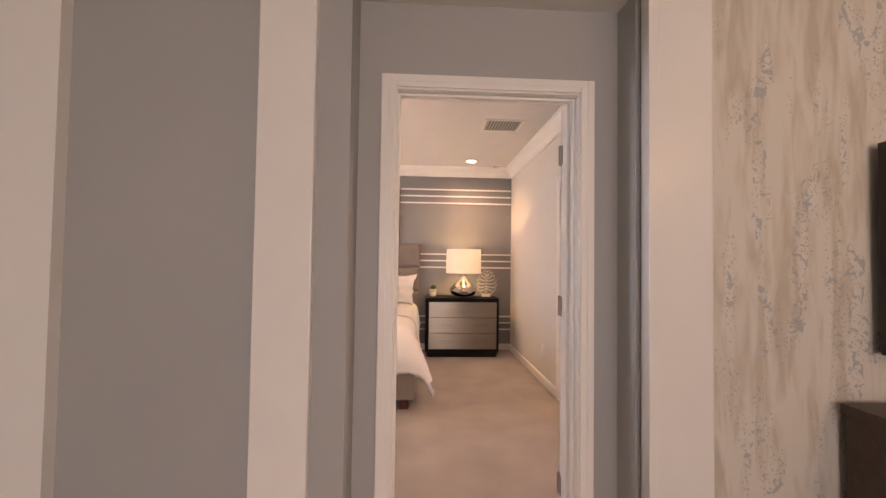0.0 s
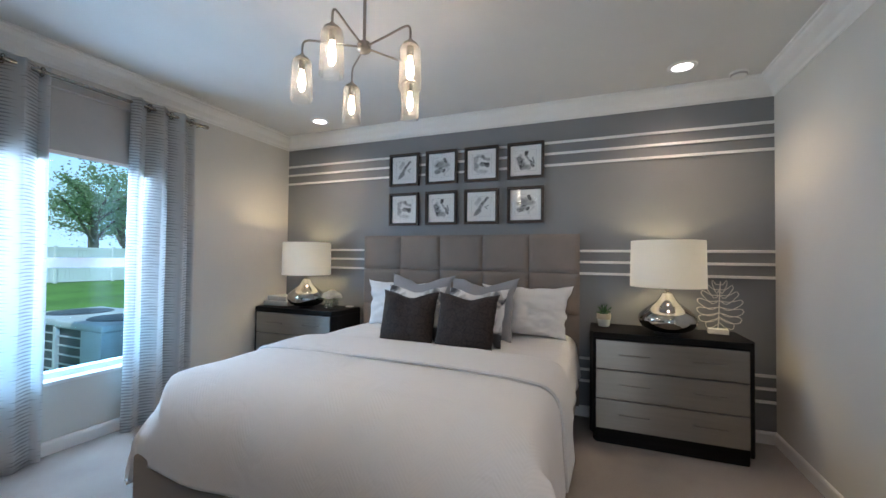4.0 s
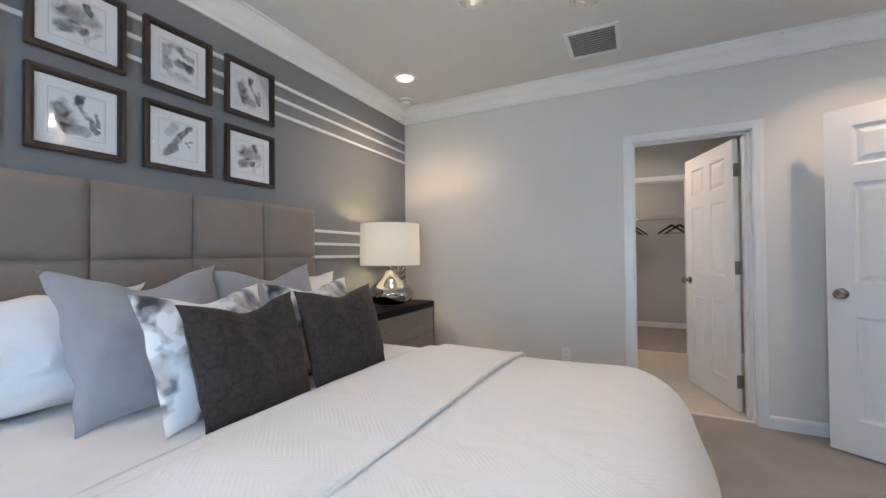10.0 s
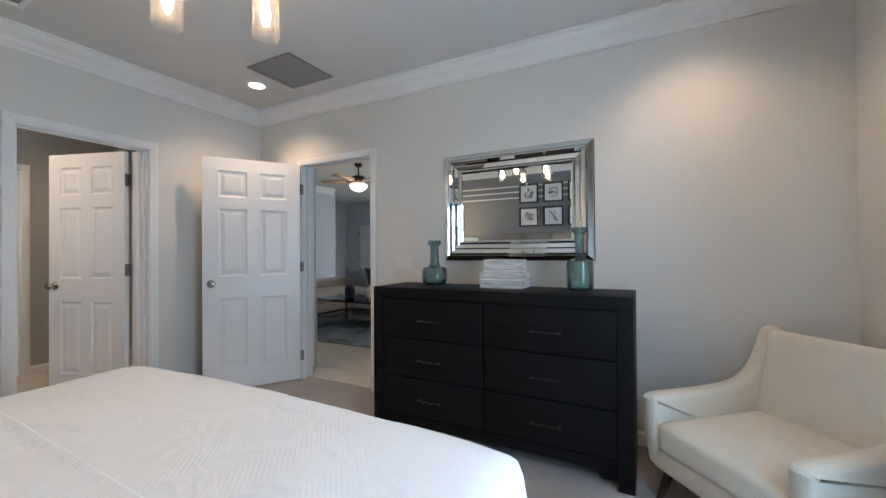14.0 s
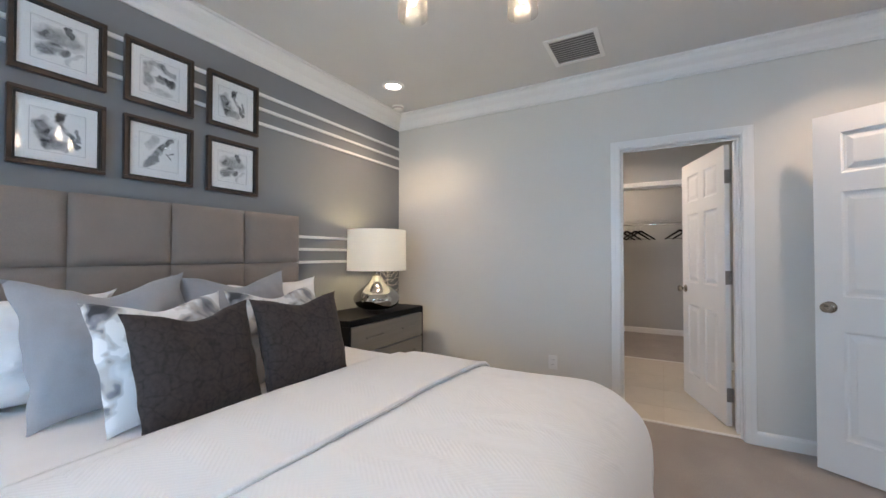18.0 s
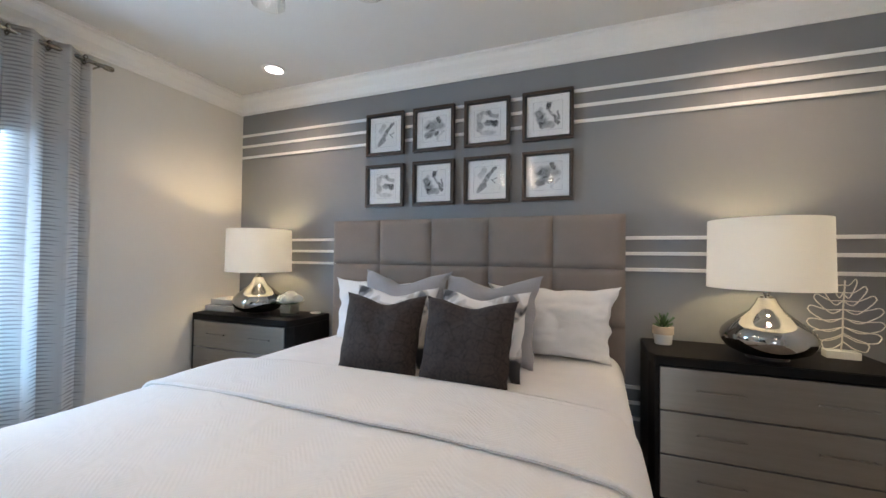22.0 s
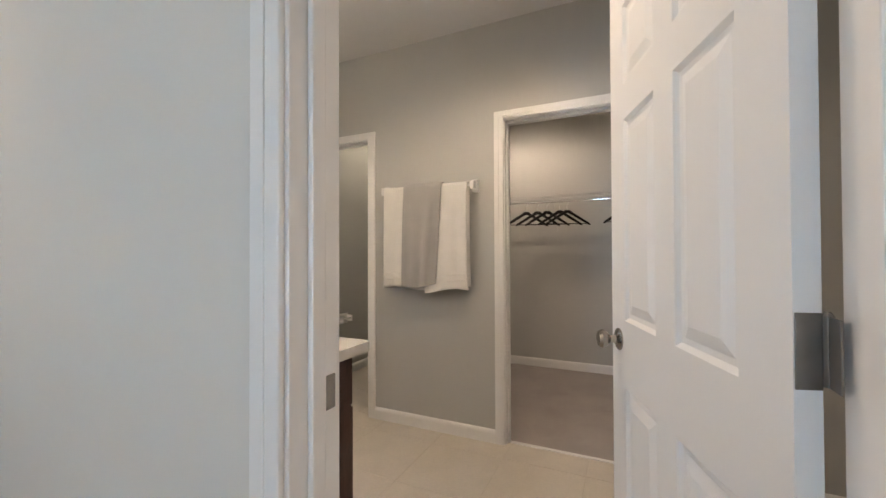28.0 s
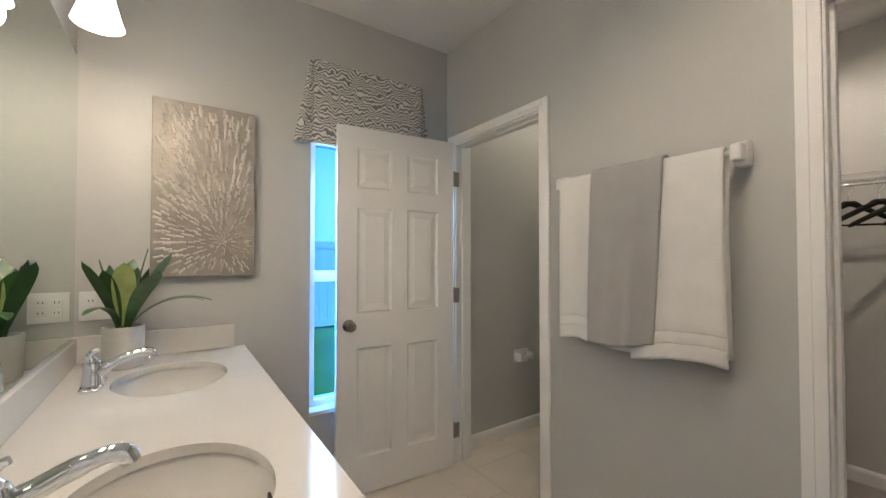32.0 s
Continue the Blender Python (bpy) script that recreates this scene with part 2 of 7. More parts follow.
def lathe(profile, n=32, bm=None, at=(0, 0, 0)):
    """A turned shape from (radius, height) pairs."""
    bm = bm or bmesh.new()
    rings = []
    for r, z in profile:
        if r < 1e-5:
            rings.append([bm.verts.new((at[0], at[1], at[2] + z))])
        else:
            rings.append([bm.verts.new((at[0] + r * math.cos(2 * math.pi * i / n), at[1] + r * math.sin(2 * math.pi * i / n), at[2] + z))
                          for i in range(n)])
    for a, b in zip(rings, rings[1:]):
        for i in range(n):
            q = [a[i % len(a)], a[(i + 1) % len(a)], b[(i + 1) % len(b)], b[i % len(b)]]
            q = list(dict.fromkeys(q))
            if len(q) > 2:
                bm.faces.new(q)
    return bm


def tube(pts, r, n=8, bm=None, closed=False):
    """A round bar along a line of points; r is one radius or one for each point."""
    bm = bm or bmesh.new()
    pts = [Vector(p) for p in pts]
    rs = r if isinstance(r, (list, tuple)) else [r] * len(pts)
    rings = []
    side = None
    for i, p in enumerate(pts):
        a, b = pts[max(i - 1, 0)], pts[min(i + 1, len(pts) - 1)]
        if closed:
            a, b = pts[i - 1], pts[(i + 1) % len(pts)]
        d = (b - a).normalized()
        if side is None:
            side = d.orthogonal().normalized()
        side = (side - d * side.dot(d)).normalized()
        up = d.cross(side)
        rings.append([bm.verts.new(p + rs[i] * (math.cos(2 * math.pi * k / n) * side + math.sin(2 * math.pi * k / n) * up)) for k in range(n)])
    pairs = list(zip(rings, rings[1:])) + ([(rings[-1], rings[0])] if closed else [])
    for a, b in pairs:
        for k in range(n):
            bm.faces.new((a[k], a[(k + 1) % n], b[(k + 1) % n], b[k]))
    if not closed:
        bm.faces.new(rings[0][::-1])
        bm.faces.new(rings[-1])
    return bm


def arc(points, n=6):
    """A smooth line (Catmull-Rom) through the points."""
    p = [Vector(q) for q in points]
    p = [2 * p[0] - p[1]] + p + [2 * p[-1] - p[-2]]
    out = []
    for i in range(1, len(p) - 2):
        for k in range(n):
            t = k / n
            a, b, c, d = p[i - 1], p[i], p[i + 1], p[i + 2]
            out.append(0.5 * ((2 * b) + (c - a) * t + (2 * a - 5 * b + 4 * c - d) * t * t + (3 * b - a - 3 * c + d) * t ** 3))
    return out + [p[-2]]


def run(profile, a, b, out, bm=None, mitre=(0, 0)):
    """A moulding: the profile (out from the wall, height) swept from a to b on the floor plan; out points into the room.
    mitre: by how much each end is shortened for each metre out."""
    bm = bm or bmesh.new()
    a, b, out = Vector((*a, 0)), Vector((*b, 0)), Vector((*out, 0))
    d = (b - a).normalized()
    ends = []
    for p, s, k in ((a, 1, mitre[0]), (b, -1, mitre[1])):
        ends.append([bm.verts.new(p + out * o + d * s * k * o + Vector((0, 0, z))) for o, z in profile])
    n = len(profile)
    for i in range(n):
        bm.faces.new((ends[0][i], ends[0][(i + 1) % n], ends[1][(i + 1) % n], ends[1][i]))
    bm.faces.new(ends[0][::-1])
    bm.faces.new(ends[1])
    return bm


def wall(name, mat, axis, at, thick, lo, hi, height, holes=(), base=0.0, label=""):
    """A wall along axis ("x" or "y"), whose faces lie at `at` and at + thick; holes: (from, to, bottom, top)."""
    bm = bmesh.new()

    def piece(u0, u1, z0, z1):
        if u1 - u0 < 1e-4 or z1 - z0 < 1e-4:
            return
        v0, v1 = sorted((at, at + thick))
        if axis == "x":
            box(bm, u0, u1, v0, v1, z0, z1)
        else:
            box(bm, v0, v1, u0, u1, z0, z1)
    u = lo
    for h0, h1, z0, z1 in sorted(holes):
        piece(u, h0, base, height)
        piece(h0, h1, base, z0)
        piece(h0, h1, z1, height)
        u = h1
    piece(u, hi, base, height)
    return tagged(part(name, bm, mat), label, "wall", "", "structure")


CROWN = [(0, 2.512), (0.012, 2.512), (0.016, 2.53), (0.03, 2.545), (0.045, 2.575), (0.078, 2.60), (0.092, 2.618), (0.096, 2.632),
         (0.108, 2.636), (0.108, 2.6495), (0, 2.6495)]
BASEB = [(0, 0.0), (0.014, 0.0), (0.014, 0.066), (0.011, 0.078), (0.005, 0.086), (0, 0.088)]
CASING = 0.062


def door_frame(name, axis, lo, hi, top, face_a, face_b, label, stop=None):
    """Jambs, head and casings on both faces of a door opening; a thing with its parts."""
    th = thing(name, pose(0, 0, 0), label, "door frame", "", "structure")

    def put(nm, u0, u1, v0, v1, z0, z1, bevel=0.003):
        v0, v1 = sorted((v0, v1))
        bm = boxed(u0, u1, v0, v1, z0, z1, bevel=bevel) if axis == "x" else boxed(v0, v1, u0, u1, z0, z1, bevel=bevel)
        part(nm, bm, TRIM, th)
    a, b = sorted((face_a, face_b))
    put("jamb", lo, lo + 0.019, a, b, 0.0, top)
    put("jamb", hi - 0.019, hi, a, b, 0.0, top)
    put("head_jamb", lo, hi, a, b, top, top + 0.019)
    if stop:
        put("door_stop", lo + 0.019, lo + 0.031, stop - 0.016, stop + 0.016, 0.0, top - 0.001)
        put("door_stop", hi - 0.031, hi - 0.019, stop - 0.016, stop + 0.016, 0.0, top - 0.001)
        put("door_stop", lo + 0.031, hi - 0.031, stop - 0.016, stop + 0.016, top - 0.012, top - 0.0005)
    for face, s in ((a, -1), (b, 1)):
        for nm, u0, u1, z0, z1 in (("casing", lo - CASING + 0.012, lo + 0.012, 0, top + CASING), ("casing", hi - 0.012, hi + CASING - 0.012, 0, top + CASING),
                                   ("head_casing", lo + 0.012, hi - 0.012, top + 0.007, top + CASING)):
            put(nm, u0, u1, face, face + s * 0.013, z0, z1, 0.004)
            if nm == "casing":
                inner = u0 < lo
                w0, w1 = (u0 + 0.002, u0 + 0.032) if inner else (u1 - 0.032, u1 - 0.002)
                put("casing_bead", w0, w1, face + s * 0.0125, face + s * 0.0162, z0 + 0.0005, z1 - 0.002, 0.0018)
            else:
                put("casing_bead", u0 - 0.02, u1 + 0.02, face + s * 0.0125, face + s * 0.0160, z1 - 0.034, z1 - 0.004, 0.0018)
    return th


def panel_door(name, m, width, label, group="", hinge_side=1, height=2.032, knob=True, jamb_turn=180.0):
    """A moulded six-panel door. Local: hinge edge at x=0, free edge at x=width, thickness in y, from z=0."""
    th = thing(name, m, label, "door", group)
    t = 0.035
    bm = bmesh.new()
    st, mid = 0.115 * width / 0.76, 0.10 * width / 0.76
    xs = [0, st, (width - mid) / 2, (width + mid) / 2, width - st, width]
    zs = [0, 0.20, 0.80, 0.995, 1.585, 1.69, 1.92, height]
    for y, s in ((0, 1), (t, -1)):
        grid = [[bm.verts.new((x, y, z)) for z in zs] for x in xs]
        for i in range(5):
            for k in range(7):
                q = [grid[i][k], grid[i + 1][k], grid[i + 1][k + 1], grid[i][k + 1]]
                if i in (1, 3) and k in (1, 3, 5):
                    x0, x1, z0, z1 = xs[i], xs[i + 1], zs[k], zs[k + 1]
                    prev = q
                    for inset, dep in ((0.010, 0.009), (0.022, 0.010), (0.050, 0.002)):
                        ring = [bm.verts.new((x, y + s * dep, z)) for x, z in
                                ((x0 + inset, z0 + inset), (x1 - inset, z0 + inset), (x1 - inset, z1 - inset), (x0 + inset, z1 - inset))]
                        for j in range(4):
                            bm.faces.new((prev[j], prev[(j + 1) % 4], ring[(j + 1) % 4], ring[j]))
                        prev = ring
                    bm.faces.new(prev)
                else:
                    bm.faces.new(q)
    bm.verts.ensure_lookup_table()
    for x in (0, width):
        bm.faces.new([bm.verts.new(c) for c in ((x, 0, 0), (x, t, 0), (x, t, height), (x, 0, height))])
    for z in (0, height):
        bm.faces.new([bm.verts.new(c) for c in ((0, 0, z), (width, 0, z), (width, t, z), (0, t, z))])
    part("door_leaf", bm, DOORPAINT, th)
    for z in (0.22, 1.065, 1.80):
        hb = bmesh.new()
        y = t + 0.004 if hinge_side > 0 else -0.004
        tube([(-0.004, y, z - 0.045), (-0.004, y, z + 0.045)], 0.006, 8, hb)
        tube([(-0.004, y, z + 0.045), (-0.004, y, z + 0.052)], [0.007, 0.003], 8, hb)
        jl = boxed(0.004, 0.036, -0.0015, 0.0015, z - 0.046, z + 0.046, bevel=0.001, seg=1)
        bmesh.ops.transform(jl, verts=jl.verts, matrix=pose(-0.004, y, 0, 0, 0, jamb_turn))
        jl_mesh = bpy.data.meshes.new("jamb_leaf")
        jl.to_mesh(jl_mesh)
        jl.free()
        hb.from_mesh(jl_mesh)
        bpy.data.meshes.remove(jl_mesh)
        box(hb, -0.0035, -0.0005, 0.002, 0.034, z - 0.05, z + 0.05, bevel=0.001)
        part("hinge", hb, HINGEMETAL, th, "aged pewter butt hinge", smooth=True)
    if knob:
        for y, s in ((0, -1), (t, 1)):
            kb = bmesh.new()
            prof = [(0.0, 0.0), (0.033, 0.0), (0.033, 0.004), (0.028, 0.008), (0.012, 0.012), (0.011, 0.028), (0.019, 0.034), (0.027, 0.044),
                    (0.028, 0.054), (0.022, 0.063), (0.0, 0.066)]
            lathe(prof, 24, kb)
            bmesh.ops.transform(kb, verts=kb.verts, matrix=pose(width - 0.065, y, 0.932, -90 * s * 1))
            part("door_knob", kb, NICKEL, th, "brushed nickel round knob", smooth=True)
        lb = boxed(width - 0.0005, width + 0.002, t / 2 - 0.012, t / 2 + 0.012, 0.932 - 0.028, 0.932 + 0.028, bevel=0.0008, seg=1)
        part("latch_plate", lb, NICKEL, th)
    return th


# ---- the structure ----
W, E, S, N, H = -3.15, 1.35, 1.725, 5.58, 2.65
T = 0.115
BE, BN, BS = 3.30, 5.56, 1.60
BH = 2.69
wall("wall_north", ACCENT, "x", N, 0.2, W - 0.2, E + 0.06, H, label="slate-grey painted accent wall behind the bed")
wall("wall_east", WALL, "y", E, T / 2, S - T, N, H, [(2.745, 3.521, 0, 2.064)], label="pale grey painted wall with the bathroom doorway")
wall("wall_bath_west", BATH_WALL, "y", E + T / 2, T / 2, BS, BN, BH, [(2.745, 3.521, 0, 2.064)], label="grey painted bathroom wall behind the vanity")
wall("wall_south", WALL, "x", S, -T / 2, W - 0.2, E, H, [(-0.087, 0.764, 0, 2.064)], label="pale grey painted wall with the entry doorway")
wall("wall_west", WALL, "y", W, -0.2, S - T, N, H, [(3.17, 4.11, 0.46, 2.12)], label="pale grey painted wall with a curtained window")
floor = tagged(part("floor_carpet", boxed(W, E + 0.05, S - 0.05, N, -0.12, 0.0), CARPET), "taupe-grey cut pile bedroom carpet", "carpet", "", "structure")
tagged(part("ceiling", boxed(W, E, S, N, H, H + 0.1), CEIL), "off-white painted flat bedroom ceiling", "ceiling", "", "structure")
for nm, a, b, out in (("crown_moulding_north", (W, N), (E, N), (0, -1)), ("crown_moulding_east", (E, N), (E, S), (-1, 0)),
                      ("crown_moulding_south", (E, S), (W, S), (0, 1)), ("crown_moulding_west", (W, S), (W, N), (1, 0))):
    tagged(part(nm, run(CROWN, a, b, out, mitre=(1, 1)), TRIM), "white painted crown moulding along the ceiling", "crown moulding", "", "structure")
for nm, a, b, out in (("baseboard_north", (W, N), (E, N), (0, -1)), ("baseboard_west", (W, S), (W, N), (1, 0)),
                      ("baseboard_east_a", (E, N), (E, 3.565), (-1, 0)), ("baseboard_east_b", (E, 2.70), (E, S), (-1, 0)),
                      ("baseboard_south_a", (E, S), (0.81, S), (0, 1)), ("baseboard_south_b", (-0.133, S), (W, S), (0, 1))):
    mit = (1 if nm in ("baseboard_north", "baseboard_west", "baseboard_east_a", "baseboard_south_a") else 0,
           1 if nm in ("baseboard_north", "baseboard_west", "baseboard_east_b", "baseboard_south_b") else 0)
    tagged(part(nm, run(BASEB, a, b, out, mitre=mit), TRIM), "white painted baseboard", "baseboard", "", "structure")
stripes = thing("wall_stripe_trim", pose(0, 0, 0), "thin white strips in groups of three on the grey accent wall", "wall trim", "", "structure")
for z in (2.322, 2.225, 2.125, 1.378, 1.284, 1.188, 0.482, 0.390, 0.296):
    part("white_strip", boxed(W + 0.002, E - 0.002, N - 0.013, N + 0.002, z - 0.0105, z + 0.0105, bevel=0.003), TRIM, stripes)
door_frame("door_frame_entry", "x", -0.087, 0.764, 2.045, S, S - T, "white painted door frame of the bedroom entry", stop=S - 0.06)
door_frame("door_frame_bath", "y", 2.745, 3.521, 2.045, E, E + T, "white painted door frame to the bathroom", stop=E + 0.055)
panel_door("door_entry", pose(0.726, 1.782, 0.012, 0, 0, 57.4) @ pose(0, -0.035, 0), 0.795, "white six-panel bedroom door standing wide open", hinge_side=1, jamb_turn=212.6)
panel_door("door_bath", pose(1.571, 2.80, 0.012, 0, 0, 18.2), 0.748, "white six-panel bathroom door standing open", hinge_side=-1, jamb_turn=161.8)
tagged(part("jamb_extension", boxed(1.4665, 1.555, 2.70, 2.786, 0.0, 2.045, bevel=0.003), TRIM), "white deep door jamb on the bathroom side", "door frame", "", "structure")
tagged(part("jamb_extension_entry", boxed(0.724, 0.7455, 1.70, 1.768, 0.0, 2.045, bevel=0.003), TRIM), "white hinge-side jamb of the bedroom entry", "door frame", "", "structure")
tagged(part("strike_plate", boxed(1.425, 1.455, 3.4995, 3.5025, 0.935, 0.995, bevel=0.001, seg=1), NICKEL), "nickel strike plate on the white door jamb", "strike plate")

# ---- bedroom: fixed fittings ----


def recessed_light(x, y, z, on):
    th = thing("recessed_light", pose(x, y, z), "round white recessed ceiling light, switched on", "ceiling light", "recessed lights")
    part("trim_ring", lathe([(0.062, -0.004), (0.066, -0.009), (0.088, -0.006), (0.092, -0.001), (0.092, 0.0), (0.062, 0.0)], 32), TRIM, th, smooth=True)
    part("lens", lathe([(0.0, -0.004), (0.0625, -0.0035), (0.0625, 0.0)], 32), CANGLOW, th, "glowing white lens")
    return th


CANGLOW = glowing("lit_lens", (1.0, 0.95, 0.88), 14.0)
BULB = glowing("lit_filament_bulb", (1.0, 0.82, 0.58), 40.0)
for x, y in CANS:
    recessed_light(x, y, H, True)
    lamp("recessed_light_beam", "SPOT", look((x, y, H - 0.02), (x, y, 0)), 36 if y > 5 else 47 if x > 0 else 33, SOFTWARM, radius=0.05, cone=(128, 0.8))

GRILLEGREY = material("dull_grey_grille_metal", (0.27, 0.265, 0.265), 0.6, vary=0.04)
VENTBACK = material("shaded_duct_grey", (0.17, 0.17, 0.175), 0.9, vary=0.1)
sd = thing("smoke_detector", pose(1.09, 5.405, H), "round white plastic smoke detector on the ceiling", "smoke detector")
part("body", lathe([(0.0, -0.034), (0.036, -0.034), (0.046, -0.028), (0.052, -0.012), (0.052, -0.010), (0.058, -0.008), (0.058, 0.0), (0, 0)], 28), PLASTIC, sd, smooth=True)
part("sensor_grille", lathe([(0.047, -0.026), (0.0505, -0.024), (0.0525, -0.016), (0.0515, -0.013)], 28), VENTGREY, sd)


def register(name, x0, x1, y0, y1, z, slats_along, n, label, fmat, smat, tilt):
    th = thing(name, pose((x0 + x1) / 2, (y0 + y1) / 2, z), label, "air vent")
    w, d = (x1 - x0) / 2, (y1 - y0) / 2
    f = 0.028
    part("backing", boxed(-w + 0.01, w - 0.01, -d + 0.01, d - 0.01, -0.002, 0.0), VENTBACK, th)
    for a in ((-w, w, -d, -d + f), (-w, w, d - f, d), (-w, -w + f, -d + f, d - f), (w - f, w, -d + f, d - f)):
        part("frame", boxed(*a, -0.012, -0.001, bevel=0.003), fmat, th)
    span = (d if slats_along == "x" else w) - f
    for i in range(n):
        c = -span + (i + 0.5) * 2 * span / n
        k = span / n * (0.66 if n == 11 else 0.95)
        h = k * math.sin(radians(tilt)) + 0.001
        bm = bmesh.new()
        a = w - f if slats_along == "x" else d - f
        p = [(-a, c - k, -0.0035 - h), (a, c - k, -0.0035 - h), (a, c + k, -0.0035), (-a, c + k, -0.0035)]
        q = [(u, v, zz + 0.0012) for u, v, zz in p]
        vs = [bm.verts.new((u, v, zz) if slats_along == "x" else (v, u, zz)) for u, v, zz in p + q]
        for face in ((0, 1, 2, 3), (4, 5, 6, 7), (0, 1, 5, 4), (1, 2, 6, 5), (2, 3, 7, 6), (3, 0, 4, 7)):
            bm.faces.new([vs[j] for j in face])
        part("slat", bm, smat, th)
    return th


register("supply_vent", 0.635, 1.02, 3.565, 3.905, H, "y", 11, "white ceiling supply vent with angled louvres", TRIM, VENTGREY, 20)
register("return_vent", 0.065, 0.525, 2.035, 2.48, H, "x", 22, "large grey slatted return air grille in the ceiling", GRILLEGREY, GRILLEGREY, 22)


def wall_plate(name, m, w, h, label, kind="switch", n=1):
    """Local: the wall lies in the plane y=0, the room at y>0."""
    th = thing(name, m, label, "light switch" if kind == "switch" else "electrical outlet")
    part("cover_plate", boxed(-w / 2, w / 2, 0, 0.006, -h / 2, h / 2, bevel=0.002), PLASTIC, th, smooth=True)
    for i in range(n):
        x = (i - (n - 1) / 2) * 0.046
        if kind == "switch":
            part("rocker", boxed(x - 0.0165, x + 0.0165, 0.005, 0.0085, -0.033, 0.033, bevel=0.0015), PLASTIC, th)
        else:
            for z in (-0.02, 0.02):
                part("socket", boxed(x - 0.016, x + 0.016, 0.005, 0.0078, z - 0.0135, z + 0.0135, bevel=0.003), PLASTIC, th)
                sl = bmesh.new()
                box(sl, x - 0.0075, x - 0.005, 0.0073, 0.0081, z - 0.003, z + 0.005)
                box(sl, x + 0.005, x + 0.0075, 0.0073, 0.0081, z - 0.003, z + 0.005)
                part("slots", sl, DARK, th)
    return th


wall_plate("light_switch", pose(-0.415, S, 1.115), 0.175, 0.118, "white three-gang light switch plate by the entry door", "switch", 3)
wall_plate("wall_outlet", pose(E, 4.02, 0.36, 0, 0, 90), 0.072, 0.115, "white duplex outlet low on the grey wall", "outlet")

# ---- bedroom window, shade and curtains ----
win = thing("window_1", pose(W - 0.10, 3.64, 0.46), "white vinyl single-hung double window with daylight outside", "window", "", "structure")
WINMAT = material("white_vinyl", (0.74, 0.76, 0.78), 0.35, vary=0.01)
HW = 0.47
for nm, a in (("window_frame", (-0.035, 0.035, -HW, -HW + 0.05, 0, 1.66)), ("window_frame", (-0.035, 0.035, HW - 0.05, HW, 0, 1.66)),
              ("window_frame", (-0.035, 0.035, -HW + 0.05, HW - 0.05, 0, 0.05)), ("window_frame", (-0.035, 0.035, -HW + 0.05, HW - 0.05, 1.61, 1.66)),
              ("meeting_rail", (-0.02, 0.03, -HW + 0.05, HW - 0.05, 0.745, 0.815))):
    part(nm, boxed(*a, bevel=0.003), WINMAT, win)
for y0, y1 in ((-HW + 0.045, HW - 0.045),):
    for z0, z1 in ((0.045, 0.755), (0.805, 1.615)):
        pane = part("pane", boxed(-0.003, 0.003, y0, y1, z0, z1), GLASS, win)
        pane.visible_shadow = False
part("window_sill", boxed(0.035, 0.125, -HW, HW, -0.012, 0.012, bevel=0.004), TRIM, win)
SHADECLOTH = material("grey_roller_shade_cloth", (0.42, 0.40, 0.38), 0.9, vary=0.03, grain=0.06, grain_scale=400)
shade = thing("roller_shade", pose(W + 0.03, 3.64, 1.975), "grey fabric roller shade drawn part way down", "window shade")
part("shade_cloth", boxed(-0.0015, 0.0015, -0.52, 0.52, 0, 0.41), SHADECLOTH, shade)
part("hem_bar", boxed(-0.006, 0.006, -0.52, 0.52, -0.025, 0.0, bevel=0.003), TRIM, shade)
part("headrail", boxed(-0.029, 0.028, -0.53, 0.53, 0.40, 0.455, bevel=0.006), SHADECLOTH, shade)

CURTAIN = material("woven_striped_curtain", (0.46, 0.46, 0.47), 0.9, vary=0.03, sheen=0.2, spec=0.2)
t, p = nodes_of(CURTAIN)
tc = t.nodes.new("ShaderNodeTexCoord")
sep = t.nodes.new("ShaderNodeSeparateXYZ")
t.links.new(tc.outputs["UV"], sep.inputs[0])
nz = t.nodes.new("ShaderNodeTexNoise")
nz.inputs["Scale"].default_value = 3.0
t.links.new(tc.outputs["UV"], nz.inputs["Vector"])
wob = math_node(t, "MULTIPLY_ADD", nz.outputs["Fac"], 0.010, sep.outputs[1])
row = math_node(t, "MULTIPLY", wob, 46.0)
line = math_node(t, "FRACT", row)
jit = t.nodes.new("ShaderNodeTexWhiteNoise")
jit.noise_dimensions = "1D"
t.links.new(math_node(t, "FLOOR", row), jit.inputs["W"])
band = math_node(t, "SINE", math_node(t, "MULTIPLY_ADD", sep.outputs[0], 33.0, math_node(t, "MULTIPLY", jit.outputs["Value"], 1.5)))
edge = math_node(t, "MULTIPLY_ADD", band, 0.24, 0.22)
mark = math_node(t, "LESS_THAN", line, edge)
mix = t.nodes.new("ShaderNodeMix")
mix.data_type = "RGBA"
mix.inputs[6].default_value, mix.inputs[7].default_value = (0.68, 0.675, 0.67, 1), (0.40, 0.395, 0.395, 1)
t.links.new(mark, mix.inputs[0])
t.links.new(mix.outputs[2], p.inputs["Base Color"])
thin = t.nodes.new("ShaderNodeBsdfTranslucent")
t.links.new(mix.outputs[2], thin.inputs[0])
through_cloth = t.nodes.new("ShaderNodeMixShader")
through_cloth.inputs[0].default_value = 0.50
t.links.new(p.outputs[0], through_cloth.inputs[1])
t.links.new(thin.outputs[0], through_cloth.inputs[2])
t.links.new(through_cloth.outputs[0], t.nodes["Material Output"].inputs[0])


